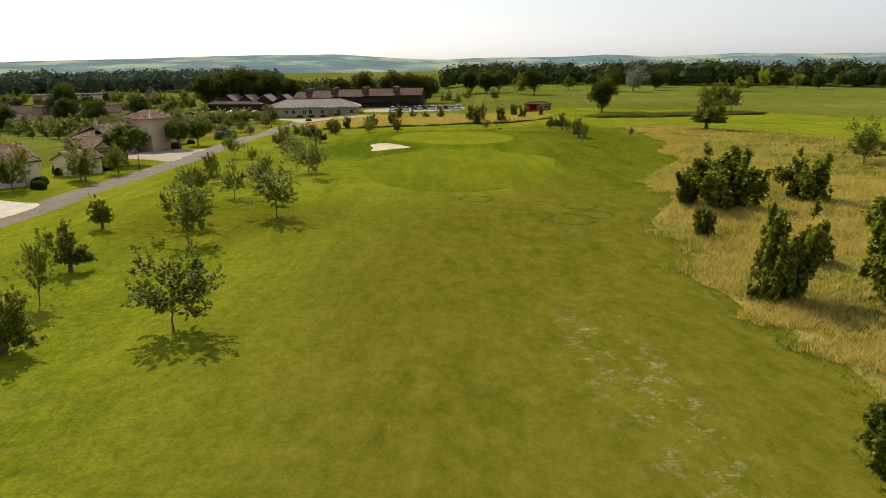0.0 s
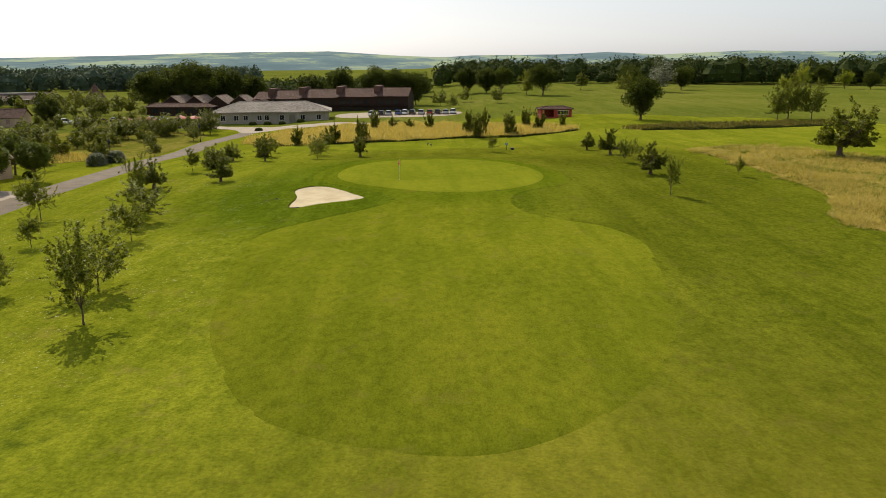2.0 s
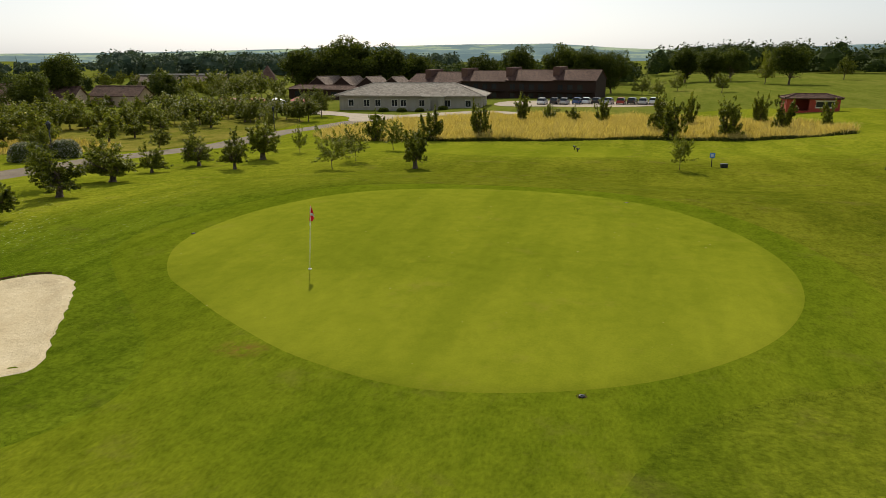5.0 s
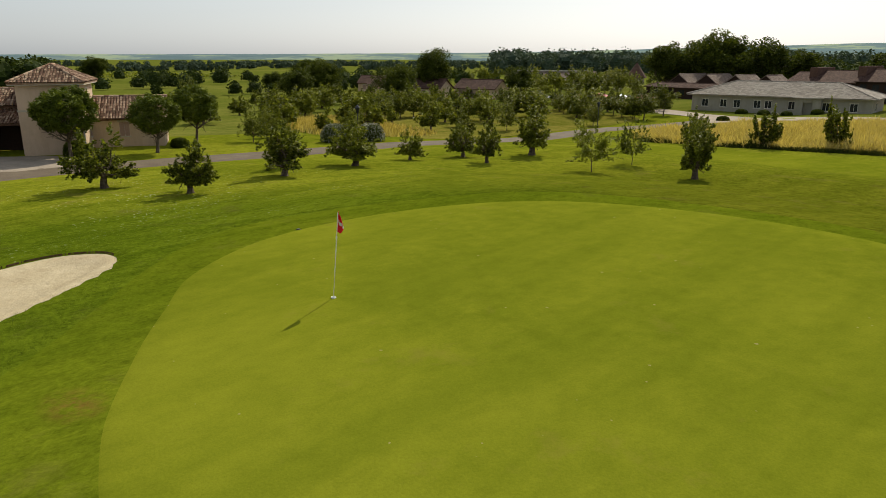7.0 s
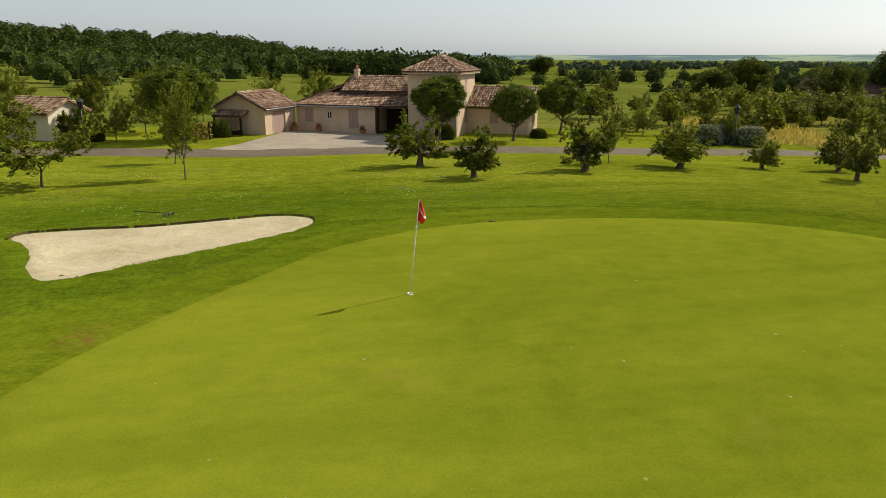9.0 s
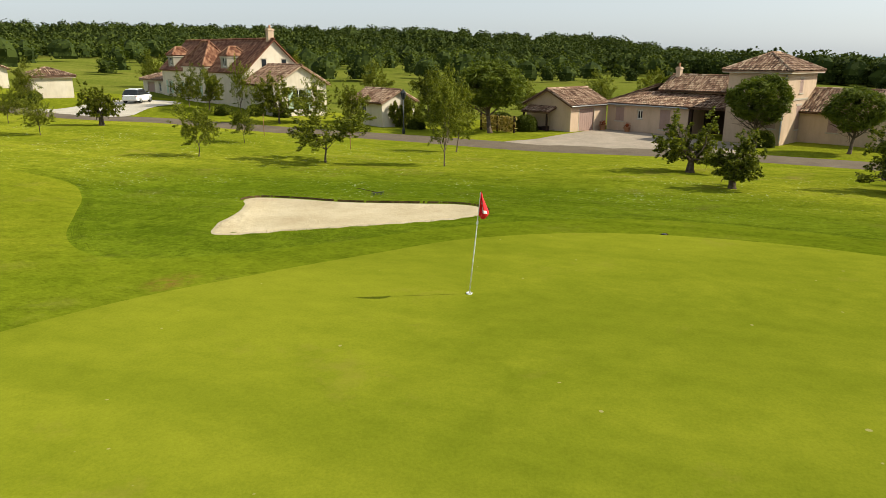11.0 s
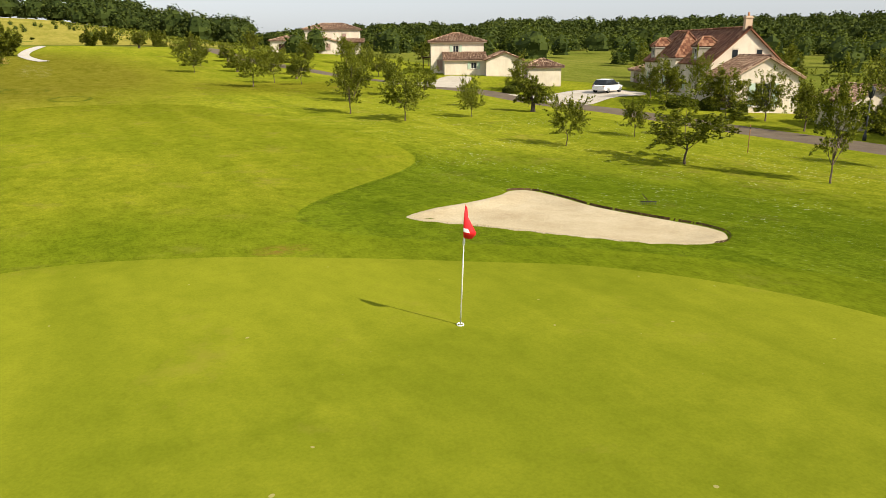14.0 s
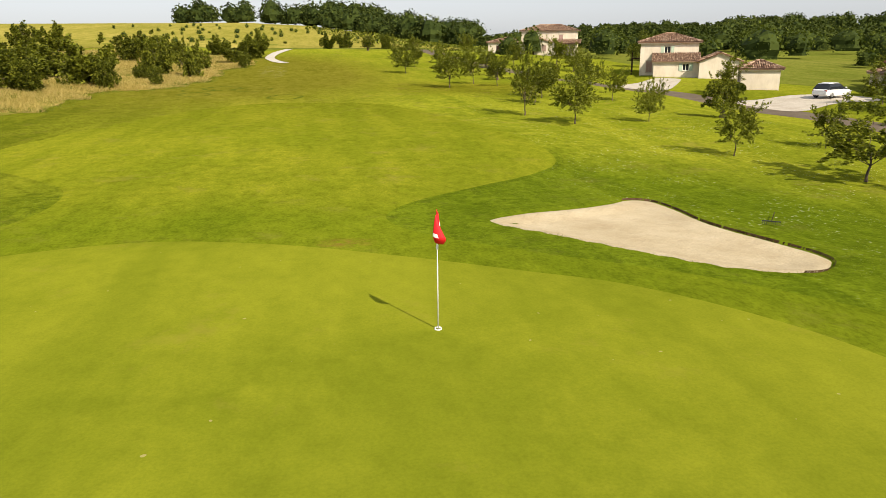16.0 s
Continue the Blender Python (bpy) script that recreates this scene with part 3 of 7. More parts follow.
sheet("car_park", smooth_loop([(-20, 138), (2, 138), (14, 146), (14, 158), (-2, 160), (-22, 156)], 4), 0.05, M_GRAVEL, 4.0, "gravel car park beside the long hotel", "car park")

# ---- tall dry grass ----
TALL_E = smooth_loop([(11.2, -114), (14.3, -104.4), (15.0, -99), (14.4, -94.8), (14.7, -90.8), (14.2, -87.2), (16.6, -80.6), (16.4, -75), (17.2, -71), (21.8, -63), (22.6, -58), (22.2, -54.5), (23.4, -48.5), (27.2, -40.7), (32.6, -32.2), (35.2, -26.4),
                      (34.2, -20.7), (38.8, -11.5), (40.2, 0.5), (40, 18), (43.5, 32), (56, 33), (62, 10), (75, -20), (80, -60), (70, -105), (45, -140), (22, -135)], 4)
TALL_N = smooth_loop([(-27, 61.5), (-12, 62), (0, 66), (12, 70), (26, 68), (34, 72), (34, 82), (22, 96), (8, 108), (-4, 110), (-16, 104), (-28, 92), (-34, 76)], 4)
TALL_W = smooth_loop([(-48, 41), (-58, 37), (-74, 46), (-86, 58), (-80, 64), (-62, 56), (-51, 51)], 4)
TALL_FE = smooth_loop([(48, 66), (70, 70), (95, 76), (98, 82), (70, 82), (46, 76)], 4)
HILL = smooth_loop([(-30, -182), (10, -176), (60, -150), (110, -160), (200, -260), (160, -440), (40, -460), (-50, -420), (-60, -280)], 4)
for name, loop, st in (("tall_grass_ground", TALL_E, 2.0), ("tall_grass_ground", TALL_N, 2.5), ("tall_grass_ground", TALL_W, 3.0), ("tall_grass_ground", TALL_FE, 3.0)):
    sheet(name, loop, 0.03, M_STRAWG, st, "straw-coloured ground under tall dry grass", "dry grass")
MEADOW = smooth_loop([(-45.5, 44), (-60, 50), (-84, 66), (-96, 84), (-84, 104), (-66, 108), (-50, 100), (-45, 82), (-44.5, 62)], 4)
sheet("meadow", MEADOW, 0.026, M_MEADOW, 3.0, "half-dry yellowish meadow beyond the road", "meadow")
sheet("hill_field", HILL, 0.15, M_HILLF, 9.0, "dry yellow field on the low hill", "field")


def blades(name, loop, per_m2, tall, wide, material, seed, label, category, per_tuft=5, holes=(), thin=None, ragged=0.0, droop=0.3):
    """Tufts of upright blades spread over a loop, in uneven drifts."""
    r = np.random.default_rng(seed)
    lo, hi = loop.min(0) - ragged, loop.max(0) + ragged
    m = int((hi - lo).prod() * per_m2)
    p = lo + r.random((m, 2)) * (hi - lo)
    if ragged:  # an uneven edge: drifts that reach out or hold back
        wob = ragged * (np.sin(p[:, 0] * 0.9 + 2 * np.sin(p[:, 1] * 0.5)) + np.sin(p[:, 1] * 1.3 + p[:, 0] * 0.4)) * 0.5
        q = p + np.column_stack([wob, wob])
    else:
        q = p
    keep = inside(loop, q[:, 0], q[:, 1])
    for hole in holes:
        keep &= ~inside(hole, p[:, 0], p[:, 1])
    if thin is not None:
        keep &= r.random(m) < thin(p[:, 0], p[:, 1])
    p = p[keep]
    drift = 0.5 + 0.5 * np.sin(p[:, 0] * 0.55 + 2.2 * np.sin(p[:, 1] * 0.31)) * np.sin(p[:, 1] * 0.47 + 1.4 * np.sin(p[:, 0] * 0.23))
    patchy = 0.35 + 0.85 * drift * r.uniform(0.7, 1.2, len(p))
    z = land(p[:, 0], p[:, 1])
    base = np.repeat(np.column_stack([p, z]), per_tuft, 0)
    n = len(base)
    base[:, :2] += r.normal(0, wide * 3, (n, 2))
    h = tall * np.repeat(patchy, per_tuft) * r.uniform(0.6, 1.15, n)
    ang = r.uniform(0, 2 * np.pi, n)
    lean = np.repeat(r.normal(0, droop, (len(p), 2)), per_tuft, 0) * h[:, None] + r.normal(0, droop, (n, 2)) * h[:, None]
    side = np.column_stack([np.cos(ang), np.sin(ang), 0 * ang]) * wide
    tip = base + np.column_stack([lean, h])
    tri = np.stack([base - side, base + side, tip], 1)
    tri[:, :2, 2] -= 0.05
    ob = new(name, quads_mesh(name, tri, material))
    return tagged(ob, label, category, kind="stuff")


blades("tall_grass", TALL_E, 20, 0.55, 0.021, M_STRAW, 3, "tall dry straw-coloured grass in uneven drifts", "tall grass", 5, thin=lambda x, y: np.where(x < 45, 1.0, 0.35), ragged=1.6, droop=0.5)
blades("weeds", TALL_E, 8, 0.45, 0.035, M_BLADE, 8, "green weeds among tall dry grass", "weeds", 5, ragged=2.0, droop=0.5,
       thin=lambda x, y: np.where(np.sin(x * 0.3 + 1.7 * np.sin(y * 0.2)) * np.sin(y * 0.25) > 0.05, 0.9, 0.14))
blades("tall_grass", TALL_N, 7, 1.05, 0.08, M_STRAW, 4, "tall golden dry grass in a wide strip", "tall grass", 4, ragged=0.5, droop=0.4)
blades("tall_grass", TALL_W, 3, 0.8, 0.10, M_STRAW, 5, "dry golden grass beyond the road", "tall grass", 4, ragged=1.5)
blades("tall_grass", TALL_FE, 3.5, 0.8, 0.10, M_SEDGE, 6, "pale dry grass along a ditch", "tall grass", 4, ragged=1.5)
blades("weeds", strip_loop(TALL_E[:48], 2.4), 12, 0.20, 0.02, M_BLADE, 9, "unmown green edge of the dry grass", "weeds", 4, ragged=0.6, droop=0.5)
blades("bank_weeds", strip_loop(smooth_loop([(-27, 61.2), (-12, 61.6), (0, 65.6), (12, 69.6), (26, 67.6), (34, 71.5)], 6, False), 1.3), 40, 0.55, 0.035, M_WEED, 12, "dark weedy bank along the golden grass", "weeds", 4, ragged=0.3, droop=0.4)
blades("bank_weeds", strip_loop(smooth_loop([(46, 66.5), (58, 67.5), (70, 69.5), (84, 73), (96, 75.5)], 6, False), 1.6), 26, 0.6, 0.05, M_WEED, 13, "dark weedy bank along a ditch", "weeds", 4, ragged=0.4, droop=0.4)


# ---- trees ----
def part(name, data, parent, label=""):
    """One mesh object under a thing or a part. data: a mesh or a bmesh already turned into one."""
    ob = new(name, data)
    ob.parent = parent
    return tagged(ob, label)


def tubes(segments, sides=6):
    """A mesh (verts, faces) of tapered tubes (p0, p1, r0, r1)."""
    V, F = [], []
    for p0, p1, r0, r1 in segments:
        p0, p1 = np.asarray(p0, float), np.asarray(p1, float)
        d = p1 - p0
        d /= np.linalg.norm(d) + 1e-9
        a = np.cross(d, (0.3, 0.9, 0.1) if abs(d[0]) > 0.6 else (0.9, 0.1, 0.3))
        a /= np.linalg.norm(a)
        b = np.cross(d, a)
        i0 = len(V)
        for p, rad in ((p0, r0), (p1, r1)):
            for s in range(sides):
                g = 2 * math.pi * s / sides
                V.append(tuple(p + rad * (math.cos(g) * a + math.sin(g) * b)))
        for s in range(sides):
            F.append((i0 + s, i0 + (s + 1) % sides, i0 + sides + (s + 1) % sides, i0 + sides + s))
        F.append(tuple(i0 + sides + s for s in range(sides)))
    return V, F


def leaf_quads(r, centres, size, out=None, slim=0.30):
    """Pointed leaves with a fold, at the centres, turned at random and a little upwards."""
    n = len(centres)
    d = r.normal(0, 1, (n, 3)) + (0 if out is None else out * 1.2)
    d[:, 2] = d[:, 2] * 0.6 - 0.15
    d /= np.linalg.norm(d, axis=1)[:, None]
    up = r.normal(0, 0.7, (n, 3)) + (0, 0, 1.0)
    s = np.cross(d, up)
    s /= np.linalg.norm(s, axis=1)[:, None] + 1e-9
    nrm = np.cross(s, d)
    L = size * r.uniform(0.65, 1.3, n)[:, None]
    a = centres - d * L * 0.5
    c = centres + d * L * 0.5 - nrm * L * 0.1
    b = centres + s * L * slim + nrm * L * 0.06
    e = centres - s * L * slim + nrm * L * 0.06
    return np.stack([a, b, c, e], 1)


def grow(r, tall, trunk_h, trunk_r, limbs, spread, rise, lean=0.1, twist=0.35, levels=2):
    """A skeleton: segments and points along the twigs that bear leaves."""
    segs, bear = [], []
    p = np.zeros(3)
    steps = 4
    top = np.array([r.normal(0, lean), r.normal(0, lean), 1.0])
    rad = trunk_r * 1.35
    nodes = []
    for i in range(steps):
        q = p + (top + r.normal(0, 0.10, 3) * (1, 1, 0)) * trunk_h / steps
        rr = trunk_r * (1 - 0.10 * i)
        segs.append((p, q, rad, rr))
        p, rad = q, rr
        nodes.append((q, rr))
    crown = tall - trunk_h

    def limb(p, d, length, rad, level):
        n = 4 if level else 3
        for i in range(n):
            d = d + r.normal(0, twist, 3) * (1, 1, 0.6) + np.array([0, 0, 0.10 * rise])
            d /= np.linalg.norm(d)
            q = p + d * length / n
            segs.append((p, q, rad, rad * 0.72))
            rad *= 0.72
            p = q
            if level:
                for _ in range(2 if level > 1 else 2):
                    dd = d + r.normal(0, 0.75, 3)
                    dd /= np.linalg.norm(dd)
                    limb(p, dd, length * r.uniform(0.35, 0.6), rad * 0.6, level - 1)
            else:
                bear.append((p, d))
                bear.append(((segs[-1][0] + p) / 2, d))

    for i in range(limbs):
        g = 2 * math.pi * (i + r.uniform(-0.25, 0.25)) / limbs
        base, rr = nodes[-1] if i % 2 else nodes[-2]
        el = r.uniform(0.35, 0.9) * rise
        d = np.array([math.cos(g) * spread, math.sin(g) * spread, el])
        d /= np.linalg.norm(d)
        limb(base, d, crown * r.uniform(0.62, 0.9), rr * 0.6, levels)
    d = np.array([r.normal(0, 0.15), r.normal(0, 0.15), 1.0])
    limb(p, d, crown * 0.95, rad * 0.7, levels)
    return segs, bear


# leafy shoots of a kind: how many, length, upward pull, looseness, leaf length
SHOOTS = {"young": (240, 0.58, 0.36, 0.06, 0.15), "upright": (270, 0.62, 0.70, 0.07, 0.145), "apple": (300, 0.52, 0.05, 0.08, 0.17),
          "shade": (280, 0.90, 0.20, 0.16, 0.23), "orchard": (150, 0.60, 0.05, 0.16, 0.34), "belt": (150, 0.95, 0.20, 0.22, 0.48), "bush": (420, 0.50, 0.18, 0.13, 0.23), "shrub": (210, 0.65, 0.65, 0.10, 0.22)}


def tree_meshes(kind, seed):
    """(trunk mesh, crown mesh, height) of one tree of a kind."""
    r = np.random.default_rng(seed)
    mat = M_LEAF
    if kind == "young":
        segs, bear = grow(r, 3.6, 1.25, 0.050, 5, 0.75, 1.25, 0.06, 0.30)
        leaves, size, jit, mat, low, aspect = 7200, 0.20, 0.12, M_LEAF_Y, 1.05, 0.84
    elif kind == "upright":
        segs, bear = grow(r, 5.0, 1.2, 0.065, 6, 0.42, 1.7, 0.04, 0.24)
        leaves, size, jit, mat, low, aspect = 8100, 0.21, 0.14, M_LEAF_Y, 1.1, 0.60
    elif kind == "apple":
        segs, bear = grow(r, 3.1, 0.95, 0.23, 6, 1.05, 0.80, 0.18, 0.42)
        leaves, size, jit, low, aspect = 9000, 0.20, 0.15, 0.74, 0.98
    elif kind == "shade":
        segs, bear = grow(r, 6.0, 1.7, 0.11, 7, 0.9, 1.1, 0.05, 0.35)
        leaves, size, jit, mat, low, aspect = 8400, 0.30, 0.26, M_LEAF, 1.5, 0.85
    elif kind == "orchard":
        segs, bear = grow(r, 3.1, 0.85, 0.17, 6, 1.05, 0.80, 0.18, 0.42)
        leaves, size, jit, low, aspect = 1800, 0.34, 0.15, 0.62, 0.95
    elif kind == "belt":
        segs, bear = grow(r, 6.0, 1.7, 0.11, 7, 0.9, 1.1, 0.05, 0.35)
        leaves, size, jit, low, aspect = 2100, 0.48, 0.26, 1.5, 0.85
    elif kind == "big":
        segs, bear = grow(r, 11.0, 2.6, 0.32, 8, 0.95, 1.1, 0.05, 0.35)
        leaves, size, jit, mat, low, aspect = 10500, 0.52, 0.65, M_LEAF_D, 1.1, 0.92
    elif kind == "lime":
        segs, bear = grow(r, 8.0, 2.0, 0.2, 7, 0.8, 1.2, 0.05, 0.35)
        leaves, size, jit, mat, low, aspect = 3200, 0.42, 0.42, M_LIME, 1.4, 0.75
    elif kind == "blossom":
        segs, bear = grow(r, 9.0, 2.4, 0.24, 8, 1.0, 1.0, 0.05, 0.35)
        leaves, size, jit, mat, low, aspect = 3600, 0.45, 0.5, M_WHITEF, 1.8, 0.95
    elif kind == "pine":
        segs, bear = grow(r, 4.2, 1.6, 0.14, 9, 0.9, 0.95, 0.05, 0.25)
        c = np.array([0, 0, 3.35])
        d = r.normal(0, 1, (420, 3))
        d /= np.linalg.norm(d, axis=1)[:, None]
        lump = 1 + 0.12 * np.sin(d[:, 0] * 5 + 1) * np.sin(d[:, 1] * 4) + r.normal(0, 0.05, 420)
        pts = c + d * np.array([1.85, 1.85, 1.45]) * (lump * r.uniform(0.75, 1.0, 420) ** 0.5)[:, None]
        pts = pts[pts[:, 2] > 1.9]
        bear = [(p, q) for p, q in zip(pts, d)]
        leaves, size, jit, mat, low, aspect = 11000, 0.40, 0.15, M_PINE, 1.7, 0.82
    else:  # bush
        segs, bear = [], []
        for i in range(9):
            g = 2 * math.pi * i / 9 + r.uniform(-0.3, 0.3)
            d = np.array([math.cos(g) * r.uniform(0.2, 0.8), math.sin(g) * r.uniform(0.2, 0.8), 1.0])
            p, rad = np.array([math.cos(g), math.sin(g), 0]) * 0.25, 0.05
            n = 6
            for j in range(n):
                d = d + r.normal(0, 0.30, 3)
                d /= np.linalg.norm(d)
                q = p + d * r.uniform(0.35, 0.55)
                segs.append((p, q, rad, rad * 0.8))
                p, rad = q, rad * 0.8
                for _ in range(4):
                    dd = d + r.normal(0, 0.9, 3)
                    dd /= np.linalg.norm(dd)
                    e = p + dd * r.uniform(0.3, 0.75)
                    e[2] = max(e[2], 0.15)
                    segs.append((p, e, rad * 0.5, rad * 0.2))
                    bear += [(e, dd), ((p + e) / 2, dd)]
        leaves, size, jit, mat, low, aspect = 9000, 0.22, 0.19, M_LEAF, 0.12, 1.05
        if kind == "shrub":
            leaves, size, jit, aspect = 4600, 0.22, 0.17, 0.85
    P = np.array([b[0] for b in bear])
    D = np.array([b[1] for b in bear])
    if kind in SHOOTS:  # leafy shoots that stand out from the limbs, with gaps between
        many, reach, up, spread, size = SHOOTS[kind]
        i = r.choice(len(P), many)
        axis = np.array([0, 0, P[:, 2].mean()])
        out = P[i] - axis
        out /= np.linalg.norm(out, axis=1)[:, None] + 1e-6
        d = D[i] * 0.6 + out * 0.7 + r.normal(0, 0.45, (many, 3)) + (0, 0, up)
        d /= np.linalg.norm(d, axis=1)[:, None]
        long = reach * r.uniform(0.45, 1.25, many)
        per = leaves // many
        k = np.tile((np.arange(per) + 0.5) / per, many)
        i2 = np.repeat(np.arange(many), per)
        P = P[i][i2] + d[i2] * (long[i2] * k)[:, None] + (0, 0, -0.12 * reach) * (k**2)[:, None] * (up < 0.2)
        P = P + r.normal(0, spread, P.shape) * (1.15 - 0.6 * k)[:, None]
        D, leaves = d[i2], len(P)
    w = np.ones(len(P)) if kind in SHOOTS else r.random(len(P)) ** (1.5 if kind in ("bush", "big", "shrub") else 4) + 0.06
    pick = np.arange(leaves) if kind in SHOOTS else r.choice(len(P), leaves, p=w / w.sum())
    c = P[pick] + (0 if kind in SHOOTS else np.clip(r.normal(0, jit, (leaves, 3)), -1.5 * jit, 1.5 * jit))
    if kind == "big":  # full crowns: leaves on the skins of many rounded lobes
        top = P[:, 2].max()
        lobes = 46
        d = r.normal(0, 1, (lobes, 3))
        d /= np.linalg.norm(d, axis=1)[:, None]
        mid = np.array([0, 0, (top + low) / 2])
        half = np.array([aspect * top * 0.40, aspect * top * 0.40, (top - low) * 0.42])
        hub = mid + d * half * r.uniform(0.45, 0.95, lobes)[:, None]
        rad = top * 0.115 * r.uniform(0.7, 1.35, lobes)
        i = r.choice(lobes, leaves, p=rad**2 / (rad**2).sum())
        u = r.normal(0, 1, (leaves, 3))
        u /= np.linalg.norm(u, axis=1)[:, None]
        c = hub[i] + u * (rad[i] * r.uniform(0.55, 1.12, leaves))[:, None]
    # the crown keeps clear of the ground and to its kind's breadth
    c[:, 2] = np.where(c[:, 2] < low, low + (low - c[:, 2]) * 0.45 * r.random(leaves), c[:, 2])
    tall = np.quantile(c[:, 2], 0.995)
    mid = np.median(c[:, :2], 0) * 0.6
    k = aspect * tall / 2 / np.quantile(np.linalg.norm(c[:, :2] - mid, axis=1), 0.95)
    c[:, :2] *= k
    inner = 0.68 if kind == "big" else 1.0
    fit = (k * inner, k * inner, 1 - (1 - inner) * 0.4)
    segs = [(np.asarray(p) * fit, np.asarray(q) * fit, a, b) for p, q, a, b in segs]
    crown = quads_mesh(kind + "_crown", leaf_quads(r, c, size, D[pick] * (1.6 if kind == "pine" else 0.6), 0.10 if kind == "pine" else 0.30), mat)
    segs = [s for s in segs if max(s[2], s[3]) > (0.02 if kind in ("orchard", "belt", "big") else 0.008)]
    V, F = tubes(segs, 5)
    trunk = mesh_from(kind + "_trunk", V, F, M_BARK)
    return trunk, crown, float(np.quantile(c[:, 2], 0.995))


TREE_WORDS = {
    "young": ("fruit_tree", "young fruit tree with a slim trunk and loose crown", "tree", "fruit trees along the fairway"),
    "upright": ("fruit_tree", "slender upright fruit tree with a tall leafy crown", "tree", "fruit trees along the fairway"),
    "apple": ("apple_tree", "old low apple tree with a thick dark trunk", "tree", "old apple trees"),
    "shade": ("shade_tree", "leafy round-headed garden tree on a lawn", "tree", "garden trees"),
    "orchard": ("apple_tree", "low spreading orchard tree in a grassy plantation", "tree", "orchard trees"),
    "belt": ("shade_tree", "bushy tree in a dense belt beyond the road", "tree", "belt of trees"),
    "big": ("oak_tree", "large dark broad-crowned tree in grass", "tree", "large parkland trees"),
    "lime": ("golden_tree", "bright yellow-green ornamental tree", "tree", "golden trees"),
    "blossom": ("blossom_tree", "large tree covered in white blossom", "tree", ""),
    "pine": ("umbrella_pine", "dense rounded umbrella pine on a lawn", "pine tree", "umbrella pines"),
    "shrub": ("shrub", "loose leafy shrub in dry grass", "shrub", "shrubs in the golden grass"),
    "bush": ("bush", "dark leafy wild bush in tall grass", "bush", "wild bushes"),
}
VARIANTS = {"young": 6, "upright": 3, "apple": 6, "shade": 4, "orchard": 5, "belt": 4, "big": 5, "lime": 2, "blossom": 1, "pine": 3, "bush": 5, "shrub": 5}
TREES, TREE_COUNT = {}, {}


def plant(kind, x, y, tall, wide=1.0, label="", z=None, turn=None):
    """A tree of a kind, so tall, at (x, y). wide: breadth over what its height would give."""
    i = TREE_COUNT.get(kind, 0)
    TREE_COUNT[kind] = i + 1
    v = (i * 5 + i // 3) % VARIANTS[kind]
    name, words, cat, group = TREE_WORDS[kind]
    first = (kind, v) not in TREES
    if first:
        trunk, crown, h = tree_meshes(kind, 100 + 17 * v + len(kind) * 7)
        ob = new(name)
        ob.empty_display_size = 0.3
        part("trunk", trunk, ob)
        part("crown", crown, ob)
        TREES[(kind, v)] = (ob, h)
        tagged(ob, words, cat, group)
    ob, h = TREES[(kind, v)]
    k = tall / h
    turn = (i * 137.5) % 360 if turn is None else turn
    m = pose(x, y, (ground_z(x, y) if z is None else z) - 0.03, 0, 0, turn) @ Matrix.Diagonal((k * wide, k * wide, k, 1))
    if first:
        ob.matrix_basis = m
    else:
        keep = ob.matrix_basis.copy()
        ob.scale = (1, 1, 1)
        new_ob = copy_thing(ob, m)
        ob.matrix_basis = keep
        ob = new_ob
    if label:
        ob["label"] = label
    return ob


